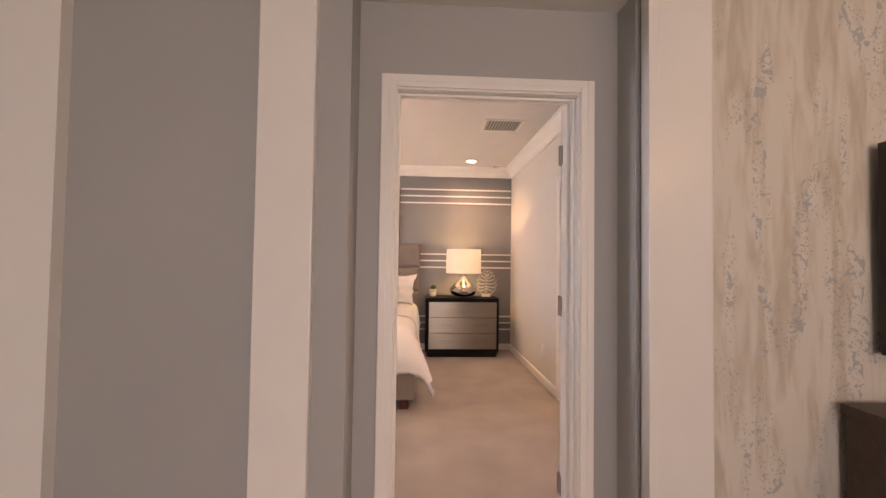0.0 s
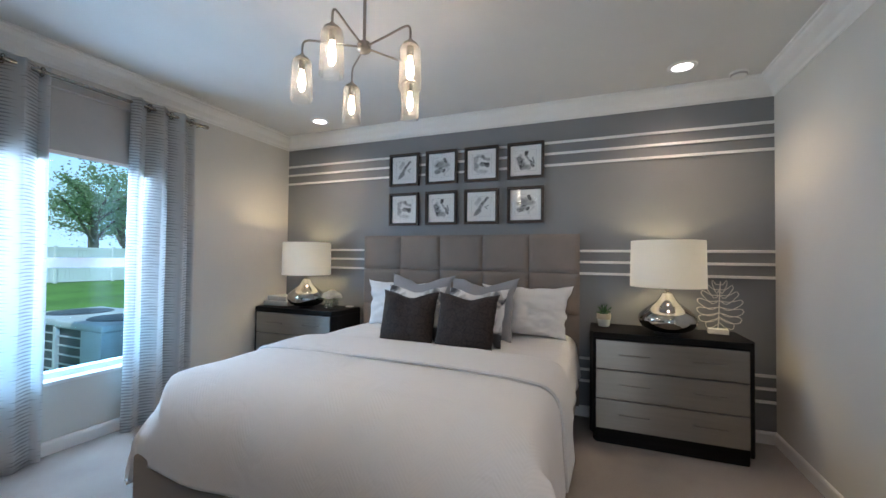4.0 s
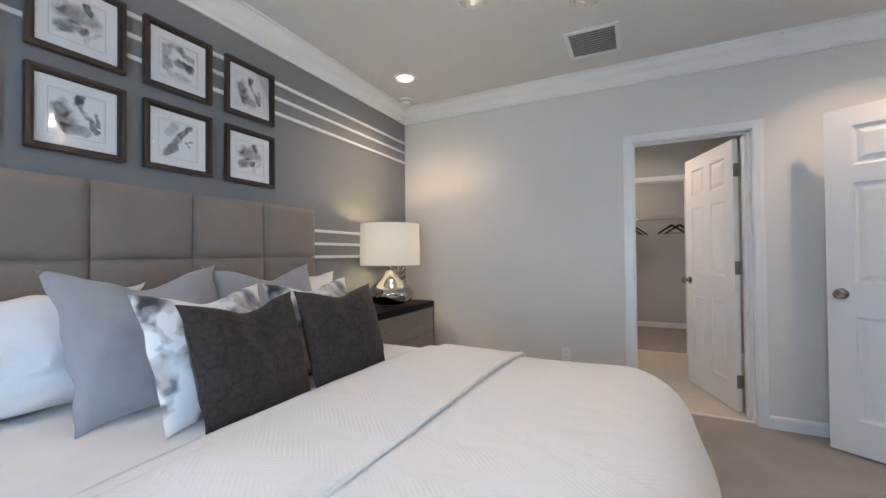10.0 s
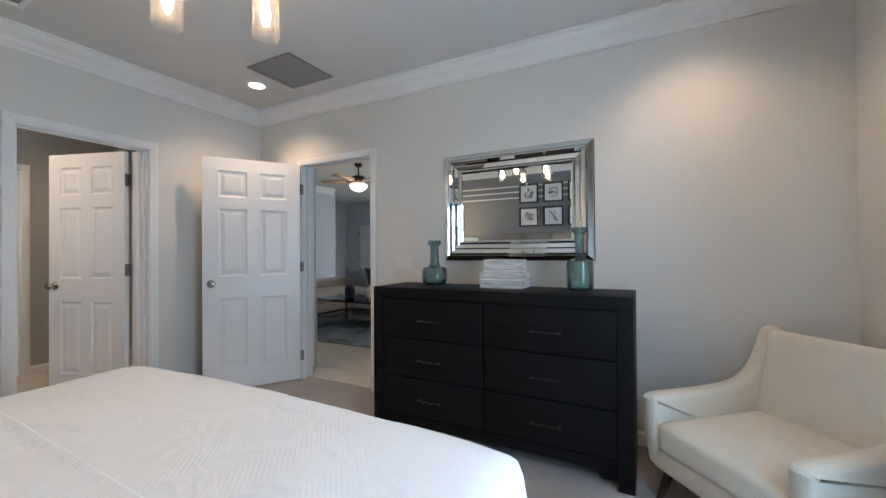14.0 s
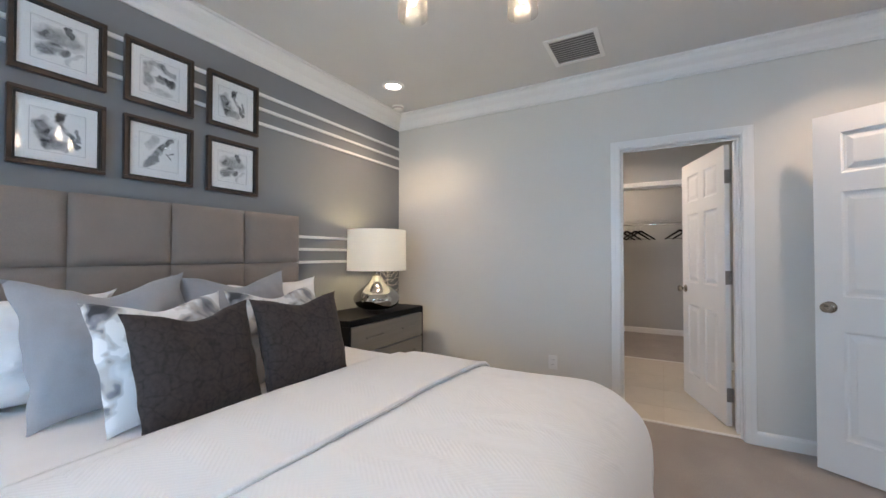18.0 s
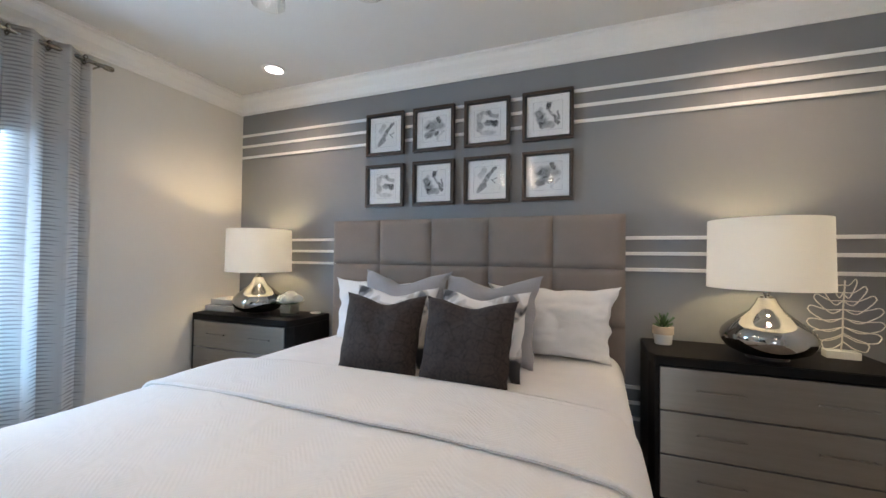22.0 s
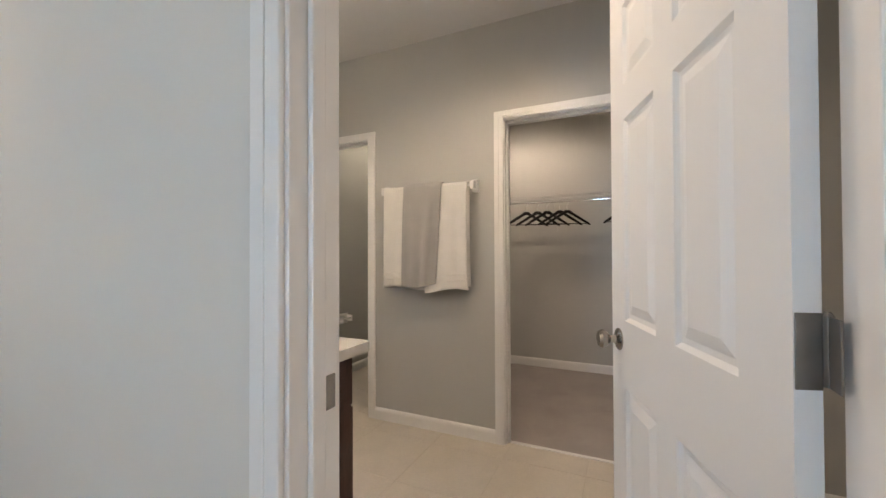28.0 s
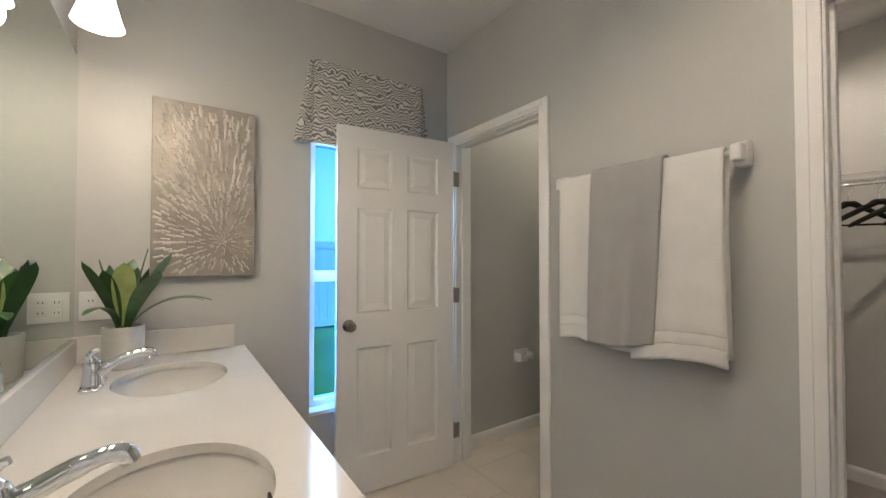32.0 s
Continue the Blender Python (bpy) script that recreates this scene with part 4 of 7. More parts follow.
def nightstand(m):
    """Local: centre of the back at the origin, front towards -y."""
    th = thing("nightstand", m, "black wood nightstand with three pewter drawer fronts", "nightstand", "bedroom nightstands")
    hw, d, ch, chy, z1 = 0.498, 0.445, 0.022, 0.06, 0.785
    outline = [(-hw, 0), (hw, 0), (hw, -d + chy), (hw - ch, -d), (-hw + ch, -d), (-hw, -d + chy)]

    def prism(pts, z0, z2, bevel):
        bm = bmesh.new()
        lo = [bm.verts.new((x, y, z0)) for x, y in pts]
        hi = [bm.verts.new((x, y, z2)) for x, y in pts]
        bm.faces.new(lo[::-1])
        bm.faces.new(hi)
        for i in range(len(pts)):
            bm.faces.new((lo[i], lo[(i + 1) % len(pts)], hi[(i + 1) % len(pts)], hi[i]))
        if bevel:
            bmesh.ops.bevel(bm, geom=list(bm.edges), offset=bevel, segments=2, affect="EDGES")
        return bm
    part("top", prism(outline, z1 - 0.045, z1, 0.004), BLACKWOOD, th, smooth=True)
    part("plinth", prism([(x * 0.955, y * 0.965) for x, y in outline], 0.0, 0.062, 0.003), BLACKWOOD, th)
    part("carcass", prism([(-hw + 0.012, -0.004), (hw - 0.012, -0.004), (hw - 0.012, -d + chy + 0.01), (hw - ch - 0.004, -d + 0.045), (-hw + ch + 0.004, -d + 0.045),
                           (-hw + 0.012, -d + chy + 0.01)], 0.06, z1 - 0.04, 0.0), BLACKWOOD, th)
    for s in (-1, 1):
        pts = [(s * hw, -0.0), (s * hw, -d + chy), (s * (hw - ch), -d), (s * (hw - ch - 0.020), -d), (s * (hw - ch - 0.020), -d + 0.04), (s * (hw - 0.02), -d + chy + 0.02), (s * (hw - 0.02), 0)]
        part("side_post", prism(pts, 0.062, z1 - 0.045, 0.0025), BLACKWOOD, th)
    x0, x1 = -hw + ch + 0.022, hw - ch - 0.022
    zs = [0.108, 0.318, 0.527, 0.736]
    for i in range(3):
        dr = part("drawer_front", boxed(x0, x1, -d - 0.002, -d + 0.02, zs[i] + 0.003, zs[i + 1] - 0.004, bevel=0.002), PEWTER, th, "pewter-grey metallic drawer front")
        for cx in (x0 + (x1 - x0) * 0.27, x0 + (x1 - x0) * 0.76):
            zc = zs[i + 1] - 0.100
            hb = bmesh.new()
            tube([(cx - 0.098, -d - 0.018, zc), (cx + 0.098, -d - 0.018, zc)], 0.0045, 8, hb)
            for sx in (-0.088, 0.088):
                tube([(cx + sx, -d - 0.018, zc), (cx + sx, -d, zc)], 0.004, 6, hb)
            part("handle", hb, PEWTER, dr, "slim pewter bar handle", smooth=True)
    part("drawer_rail", boxed(x0, x1, -d + 0.004, -d + 0.03, 0.062, 0.1075), BLACKWOOD, th)
    return th


ns = nightstand(pose(0.604, 5.56, 0))
copy_thing(ns, pose(-2.638, 5.56, 0))

SHADE_M = bpy.data.materials.new("white_linen_lampshade")
SHADE_M.use_nodes = True
t = SHADE_M.node_tree
pb = t.nodes["Principled BSDF"]
pb.inputs["Base Color"].default_value = (0.80, 0.80, 0.78, 1)
pb.inputs["Roughness"].default_value = 0.9
trn = t.nodes.new("ShaderNodeBsdfTranslucent")
trn.inputs[0].default_value = (0.86, 0.855, 0.86, 1)
mxs = t.nodes.new("ShaderNodeMixShader")
mxs.inputs[0].default_value = 0.45
wv = t.nodes.new("ShaderNodeTexNoise")
wv.inputs["Scale"].default_value = 300
bmp = t.nodes.new("ShaderNodeBump")
bmp.inputs["Strength"].default_value = 0.12
t.links.new(wv.outputs["Fac"], bmp.inputs["Height"])
t.links.new(bmp.outputs[0], pb.inputs["Normal"])
t.links.new(pb.outputs[0], mxs.inputs[1])
t.links.new(trn.outputs[0], mxs.inputs[2])
t.links.new(mxs.outputs[0], t.nodes["Material Output"].inputs[0])


def table_lamp(m):
    th = thing("table_lamp", m, "mirrored silver teardrop table lamp with white drum shade, lit", "table lamp", "bedside lamps")
    part("base_foot", lathe([(0, 0), (0.082, 0), (0.085, 0.006), (0.082, 0.014), (0, 0.014)], 40), DARKMETAL, th, smooth=True)
    part("lamp_body", lathe([(0.07, 0.013), (0.115, 0.022), (0.160, 0.045), (0.184, 0.080), (0.188, 0.106), (0.178, 0.134), (0.148, 0.165), (0.106, 0.198),
                             (0.070, 0.225), (0.050, 0.255), (0.040, 0.275), (0.036, 0.288), (0.0, 0.29)], 56), MERCURY, th, "shiny silver teardrop body", smooth=True)
    part("neck", lathe([(0, 0.286), (0.024, 0.286), (0.024, 0.296), (0.012, 0.30), (0.012, 0.33), (0.018, 0.332), (0.018, 0.36), (0, 0.36)], 20), NICKEL, th, smooth=True)
    part("bulb", lathe([(0, 0.36), (0.013, 0.36), (0.02, 0.385), (0.03, 0.41), (0.028, 0.43), (0.016, 0.446), (0, 0.45)], 20), LAMPBULB, th, "glowing bulb", smooth=True)
    shade_bm = lathe([(0.238, 0.332), (0.2395, 0.3315), (0.241, 0.332), (0.236, 0.660), (0.234, 0.661), (0.232, 0.660), (0.238, 0.332)], 64)
    sh = part("shade", shade_bm, SHADE_M, th, "white linen drum shade", smooth=True)
    sp = bmesh.new()
    for a in range(3):
        c, s = math.cos(a * 2.094), math.sin(a * 2.094)
        tube([(0.012 * c, 0.012 * s, 0.600), (0.2285 * c, 0.2285 * s, 0.645)], 0.0018, 6, sp)
    lathe([(0.0, 0.575), (0.016, 0.58), (0.016, 0.61), (0.0, 0.615)], 14, sp)
    tube([(0, 0, 0.355)] + arc([(0, 0.045, 0.40), (0, 0.05, 0.52), (0, 0.0, 0.58)]), 0.002, 6, sp)
    part("harp", sp, NICKEL, sh)
    return th


LAMPBULB = glowing("lit_lamp_bulb", (1.0, 0.86, 0.58), 18.0)
LAMPS = ((0.622, 5.275), (-2.622, 5.30))
tl = table_lamp(pose(*LAMPS[0], 0.785))
copy_thing(tl, pose(*LAMPS[1], 0.785))
for x, y in LAMPS:
    lamp("table_lamp_light", "POINT", pose(x, y, 0.785 + 0.525), 10.5, (1.0, 0.82, 0.44), radius=0.035)

# ---- small things on the nightstands ----
plant = thing("succulent_plant", pose(0.205, 5.42, 0.785), "small green succulent in a white ceramic pot", "potted plant")
part("pot", lathe([(0, 0), (0.040, 0), (0.043, 0.004), (0.052, 0.092), (0.052, 0.097), (0.047, 0.097), (0.045, 0.085), (0, 0.085)], 28), CERAMIC, plant, smooth=True)
part("pot_band", lathe([(0.0485, 0.055), (0.0532, 0.056), (0.0535, 0.0975), (0.0465, 0.098), (0.0460, 0.09)], 28), material("tan_clay_band", (0.52, 0.43, 0.33), 0.7, vary=0.08, scale=20), plant, "tan band round the pot's rim", smooth=True)
LEAF = material("succulent_green", (0.05, 0.11, 0.04), 0.5, vary=0.35, scale=30, by_object=0.2)
LEAF_LIGHT = material("pale_plant_green", (0.30, 0.36, 0.12), 0.5, vary=0.25, scale=20)


def blade(bm, base, az, lean, length, width, thick=0.004, curl=0.3, n=6, blunt=False):
    """A leaf that rises from base and bends outwards, pointed or with a blunt rounded tip."""
    out = Vector((math.cos(az), math.sin(az), 0))
    side = Vector((-math.sin(az), math.cos(az), 0))
    pos, ang = Vector(base), lean
    rings = []
    for i in range(n + 1):
        s = i / n
        w = width * (math.sin(math.pi * min(1, 0.12 + 0.88 * s) ** 0.9) ** 0.8 if s < 1 else 0.0) + 0.0006
        if blunt:
            w = width * (0.30 + 0.70 * math.sin(math.pi / 2 * s / 0.66) ** 1.4 if s < 0.66 else max(0.0, 1 - ((s - 0.66) / 0.34) ** 2.2) ** 0.6) + 0.0006
        d = out * math.sin(ang) + Vector((0, 0, math.cos(ang)))
        nrm = side.cross(d)
        rings.append([bm.verts.new(pos - side * w / 2 + nrm * thick * 0.6), bm.verts.new(pos - nrm * thick * 0.5), bm.verts.new(pos + side * w / 2 + nrm * thick * 0.6),
                      bm.verts.new(pos + nrm * thick * 0.2)])
        pos = pos + d * length / n
        ang += curl / n
    for a, b in zip(rings, rings[1:]):
        for k in range(4):
            bm.faces.new((a[k], a[(k + 1) % 4], b[(k + 1) % 4], b[k]))


rnd = random.Random(11)
for ring, (cnt, lean, ln, wd) in enumerate(((5, 0.15, 0.085, 0.018), (8, 0.5, 0.08, 0.02), (9, 0.95, 0.065, 0.02))):
    for i in range(cnt):
        bm = bmesh.new()
        blade(bm, (0, 0, 0.084), 2 * math.pi * i / cnt + ring * 0.4 + rnd.uniform(-0.2, 0.2), lean + rnd.uniform(-0.1, 0.1), ln * rnd.uniform(0.85, 1.1), wd, 0.006, 0.25)
        part("leaf", bm, LEAF, plant, smooth=True)

WIRE = material("white_gold_wire", (0.74, 0.70, 0.62), 0.35, metal=0.55, vary=0.05)
leaf = thing("leaf_sculpture", pose(0.962, 5.43, 0.785, 0, 0, -6), "white wire monstera leaf sculpture on a white block", "sculpture")
part("base_block", boxed(-0.062, 0.062, -0.035, 0.035, 0, 0.036, bevel=0.003), CERAMIC, leaf)
part("stem", tube(arc([(0.0, 0, 0.03), (0.006, 0, 0.10), (0.010, 0, 0.24), (0.018, 0, 0.375)]), 0.0034, 8), WIRE, leaf, smooth=True)
LOBES = ((0.078, 0.085, 0.066), (0.110, 0.128, 0.110), (0.150, 0.140, 0.168), (0.194, 0.136, 0.232), (0.236, 0.112, 0.288), (0.276, 0.080, 0.332), (0.312, 0.045, 0.366))
for s in (-1, 1):
    for z0, ln, tip in LOBES:
        x0 = 0.010
        lo = arc([(x0, 0, z0), (x0 + s * ln * 0.40, -0.008, z0 - 0.028 + (tip - z0) * 0.12), (x0 + s * ln * 0.85, -0.014, tip - 0.026), (x0 + s * ln, -0.015, tip)])
        hi = arc([(x0 + s * ln, -0.015, tip), (x0 + s * ln * 0.88, -0.013, tip + 0.016), (x0 + s * ln * 0.45, -0.008, z0 + 0.022 + (tip - z0) * 0.35), (x0, 0, z0 + 0.040)])
        part("leaf_lobe_wire", tube(lo + hi[1:], 0.0026, 6), WIRE, leaf, smooth=True)

PAGES = material("book_page_edges", (0.66, 0.63, 0.57), 0.9, vary=0.05, grain=0.12, grain_scale=90, stretch=(1, 1, 40))
COVER = material("pale_linen_book_cover", (0.46, 0.43, 0.385), 0.8, vary=0.04, grain=0.05, grain_scale=400)


def book(m, w, d, h, label):
    th = thing("book", m, label, "book", "stacked books")
    part("pages", boxed(-w / 2 + 0.004, w / 2 - 0.004, -d / 2 + 0.004, d / 2 - 0.004, 0.004, h - 0.004), PAGES, th)
    part("cover", boxed(-w / 2, w / 2, -d / 2, d / 2, 0, 0.0045, bevel=0.001, seg=1), COVER, th)
    part("cover", boxed(-w / 2, w / 2, -d / 2, d / 2, h - 0.0045, h, bevel=0.001, seg=1), COVER, th)
    part("spine", boxed(-w / 2 - 0.002, w / 2 + 0.001, -d / 2 - 0.018, -d / 2 + 0.004, 0.0002, h - 0.0002, bevel=0.010, seg=3), COVER, th, smooth=True)
    return th


book(pose(-2.975, 5.36, 0.785, 0, 0, 4), 0.30, 0.22, 0.05, "thick pale linen-bound book lying flat")
book(pose(-2.965, 5.365, 0.8352, 0, 0, -2), 0.26, 0.19, 0.05, "smaller pale linen-bound book on another book")
flowers = thing("flower_vase", pose(-2.315, 5.31, 0.785), "white roses in a clear square glass vase", "vase of flowers")
VASEGLASS = clear_glass("vase_glass", (0.95, 0.98, 0.98), 0.10, edge=0.5)
for nm, a in (("vase_base", (-0.050, 0.050, -0.050, 0.050, 0.0, 0.012)), ("vase_side", (-0.050, 0.050, -0.050, -0.046, 0.0125, 0.088)), ("vase_side", (-0.050, 0.050, 0.046, 0.050, 0.0125, 0.088)),
              ("vase_side", (-0.050, -0.046, -0.0455, 0.0455, 0.0125, 0.088)), ("vase_side", (0.046, 0.050, -0.0455, 0.0455, 0.0125, 0.088))):
    part(nm, boxed(*a, bevel=0.0015, seg=1), VASEGLASS, flowers)
part("water", boxed(-0.0455, 0.0455, -0.0455, 0.0455, 0.013, 0.055), clear_glass("water", (0.93, 0.97, 0.97), 0.05, edge=0.4), flowers)
PETAL = material("white_petal", (0.82, 0.81, 0.74), 0.7, vary=0.08, scale=20)
for cx, cy, cz, r in ((0.004, 0.0, 0.150, 0.052), (0.052, 0.016, 0.128, 0.044), (-0.052, -0.012, 0.128, 0.044), (0.012, -0.048, 0.126, 0.044), (-0.012, 0.050, 0.126, 0.042)):
    bm = bmesh.new()
    for ring, (cnt, el, sz) in enumerate(((4, 0.0, 1.0), (6, 0.15, 1.0), (8, 0.40, 1.0), (9, 0.72, 0.95), (9, 1.15, 0.85))):
        for i in range(cnt):
            a = 6.283 * i / cnt + ring * 0.5 + rnd.uniform(-0.2, 0.2)
            blade(bm, (cx + 0.18 * r * math.cos(a), cy + 0.18 * r * math.sin(a), cz - r * 0.55), a, el + 0.28, r * 1.35 * sz, r * 1.0, 0.002, -0.55, 6, blunt=True)
    part("blossom", bm, PETAL, flowers, smooth=True)
    st = tube(arc([(cx, cy, cz - r * 0.3), (cx * 0.4, cy * 0.4, 0.08), (-cx * 0.4, -cy * 0.4, 0.02)]), 0.002, 6)
    part("flower_stem", st, LEAF, flowers)
for a in (0.1, 2.2, 3.3, 4.4, 5.3, 6.0):
    bm = bmesh.new()
    blade(bm, (0.03 * math.cos(a), 0.03 * math.sin(a), 0.085), a, 1.15, 0.085, 0.05, 0.002, 0.4)
    part("green_leaf", bm, LEAF, flowers, smooth=True)
tagged(part("note_card", boxed(-2.265, -2.195, 5.475, 5.525, 0.7855, 0.796, bevel=0.002), PLASTIC), "small white card holder on the nightstand", "card holder")

# ---- framed pictures ----
FRAMEWOOD = material("bronze_brown_frame", (0.060, 0.040, 0.030), 0.30, metal=0.35, vary=0.15, scale=20)
FRAMEDARK = material("black_inner_frame", (0.018, 0.016, 0.016), 0.5, vary=0.1)
MATLINE = material("grey_mat_line", (0.52, 0.51, 0.50), 0.8, vary=0.02)
MATBOARD = material("white_mat_board", (0.84, 0.83, 0.81), 0.9, vary=0.01)


def ink_paper(name, seed, strokes):
    """Off-white paper with soft-edged grey ink strokes, each (x0, z0, x1, z1, width, darkness) in half widths of the sheet."""
    m = material(name, (0.74, 0.72, 0.69), 0.9, vary=0.01)
    t, p = nodes_of(m)
    tc = t.nodes.new("ShaderNodeTexCoord")
    mp = t.nodes.new("ShaderNodeMapping")
    mp.inputs["Location"].default_value = (seed * 1.7, seed * 0.9, seed * 2.3)
    t.links.new(tc.outputs["Object"], mp.inputs[0])
    bend = t.nodes.new("ShaderNodeTexNoise")
    bend.inputs["Scale"].default_value, bend.inputs["Detail"].default_value = 15, 3
    t.links.new(mp.outputs[0], bend.inputs["Vector"])
    sepc = t.nodes.new("ShaderNodeSeparateColor")
    t.links.new(bend.outputs["Color"], sepc.inputs[0])
    tone = t.nodes.new("ShaderNodeTexNoise")
    tone.inputs["Scale"].default_value, tone.inputs["Detail"].default_value, tone.inputs["Distortion"].default_value = 20, 3, 1.0
    t.links.new(mp.outputs[0], tone.inputs["Vector"])
    pool = math_node(t, "MULTIPLY_ADD", tone.outputs["Fac"], 2.2, -0.12)
    sep = t.nodes.new("ShaderNodeSeparateXYZ")
    t.links.new(tc.outputs["Object"], sep.inputs[0])
    x = math_node(t, "ADD", math_node(t, "DIVIDE", sep.outputs[0], 0.096), math_node(t, "MULTIPLY_ADD", sepc.outputs[0], 0.75, -0.375))
    z = math_node(t, "ADD", math_node(t, "DIVIDE", sep.outputs[2], 0.096), math_node(t, "MULTIPLY_ADD", sepc.outputs[1], 0.75, -0.375))
    clear = None
    for x0, z0, x1, z1, wide, dark in strokes:
        dx, dz = x1 - x0, z1 - z0
        ux, uz = math_node(t, "SUBTRACT", x, x0), math_node(t, "SUBTRACT", z, z0)
        along = math_node(t, "DIVIDE", math_node(t, "ADD", math_node(t, "MULTIPLY", ux, dx), math_node(t, "MULTIPLY", uz, dz)), dx * dx + dz * dz)
        along = math_node(t, "MINIMUM", math_node(t, "MAXIMUM", along, 0.0), 1.0)
        ex = math_node(t, "SUBTRACT", ux, math_node(t, "MULTIPLY", along, dx))
        ez = math_node(t, "SUBTRACT", uz, math_node(t, "MULTIPLY", along, dz))
        far = math_node(t, "SQRT", math_node(t, "ADD", math_node(t, "MULTIPLY", ex, ex), math_node(t, "MULTIPLY", ez, ez)))
        mr = t.nodes.new("ShaderNodeMapRange")
        mr.inputs["From Min"].default_value, mr.inputs["From Max"].default_value = wide * 0.62, wide * 1.25
        mr.inputs["To Min"].default_value, mr.inputs["To Max"].default_value = dark, 0.0
        t.links.new(far, mr.inputs[0])
        left = math_node(t, "SUBTRACT", 1.0, math_node(t, "MINIMUM", math_node(t, "MULTIPLY", mr.outputs[0], pool), 0.95))
        clear = left if clear is None else math_node(t, "MULTIPLY", clear, left)
    cr = t.nodes.new("ShaderNodeValToRGB")
    cr.color_ramp.elements[0].position, cr.color_ramp.elements[0].color = 0.0, (0.03, 0.03, 0.031, 1)
    cr.color_ramp.elements[1].position, cr.color_ramp.elements[1].color = 1.0, (0.83, 0.82, 0.80, 1)
    t.links.new(clear, cr.inputs[0])
    t.links.new(cr.outputs[0], p.inputs["Base Color"])
    return m


INKS = [ink_paper("ink_wash_paper_a", 1, ((-0.6, -0.8, 0.1, 0.3, 0.17, 0.7), (0.1, 0.3, 0.65, 0.8, 0.15, 0.85), (0.4, -0.05, 0.5, -0.35, 0.05, 0.9), (0.5, -0.1, 0.8, 0.1, 0.05, 0.5), (-0.5, 0.3, -0.2, 0.7, 0.2, 0.35))),
        ink_paper("ink_wash_paper_b", 5, ((-0.5, 0.25, 0.5, 0.25, 0.42, 0.5), (0.3, 0.8, 0.45, 0.55, 0.13, 0.95), (-0.5, -0.5, -0.1, -0.3, 0.22, 0.7), (0.15, -0.45, 0.3, -0.35, 0.16, 0.75), (-0.6, 0.2, -0.5, 0.35, 0.14, 0.7), (0.2, -0.8, 0.8, -0.3, 0.10, 0.25))),
        ink_paper("ink_wash_paper_c", 9, ((-0.6, 0.5, -0.6, -0.4, 0.28, 0.5), (-0.4, -0.7, 0.5, -0.6, 0.20, 0.35), (-0.15, 0.0, 0.7, -0.1, 0.13, 0.95), (0.1, 0.75, 0.6, 0.35, 0.20, 0.6), (-0.3, 0.6, 0.1, 0.7, 0.2, 0.4))),
        ink_paper("ink_wash_paper_d", 14, ((0.1, 0.95, 0.1, 0.45, 0.15, 0.95), (-0.55, 0.25, -0.35, -0.35, 0.33, 0.8), (0.15, 0.25, 0.7, -0.7, 0.11, 0.8), (-0.3, -0.65, 0.3, -0.65, 0.20, 0.5), (0.6, 0.25, 0.75, -0.4, 0.12, 0.65)))]
ORDER = ((0, 1, 2, 3), (2, 3, 0, 1))


def framed_picture(m, ink):
    """Local: wall in the plane y=0, the picture faces -y, centred."""
    th = thing("framed_picture", m, "small square bronze-framed grey ink wash print with white mat", "framed picture", "pictures over the bed")
    o, f = 0.163, 0.017
    for a in ((-o, o, o - f, o), (-o, o, -o, -o + f), (-o, -o + f, -o + f, o - f), (o - f, o, -o + f, o - f)):
        part("frame_rail", boxed(a[0], a[1], -0.030, -0.001, a[2], a[3], bevel=0.003), FRAMEWOOD, th, smooth=True)
    g, k = o - f, 0.010
    for a in ((-g, g, g - k, g), (-g, g, -g, -g + k), (-g, -g + k, -g + k, g - k), (g - k, g, -g + k, g - k)):
        part("inner_lip", boxed(a[0] + 0.0002, a[1] - 0.0002, -0.022, -0.002, a[2], a[3]), FRAMEDARK, th)
    q, w = g - k, 0.088
    for a in ((-q, q, w, q), (-q, q, -q, -w), (-q, -w, -w, w), (w, q, -w, w)):
        part("mat_board", boxed(a[0], a[1], -0.0085, -0.006, a[2], a[3], bevel=0.0008, seg=1), MATBOARD, th)
    part("print", boxed(-w - 0.004, w + 0.004, -0.0052, -0.004, -w - 0.004, w + 0.004), ink, th, "abstract grey ink wash on white paper")
    for a in ((-w - 0.006, w + 0.006, w + 0.004, w + 0.006), (-w - 0.006, w + 0.006, -w - 0.006, -w - 0.004), (-w - 0.006, -w - 0.004, -w - 0.004, w + 0.004), (w + 0.004, w + 0.006, -w - 0.004, w + 0.004)):
        part("mat_line", boxed(a[0], a[1], -0.0091, -0.0084, a[2], a[3]), MATLINE, th)
    part("backing", boxed(-q, q, -0.0038, -0.0015, -q, q), FRAMEDARK, th)
    part("picture_glass", boxed(-q - 0.0005, q + 0.0005, -0.0135, -0.012, -q - 0.0005, q + 0.0005), PICGLASS, th).visible_shadow = False
    return th


for r, z in enumerate((2.180, 1.785)):
    for c, x in enumerate((-1.645, -1.2435, -0.845, -0.4385)):
        framed_picture(pose(x, N - 0.0145, z), INKS[ORDER[r][c]])

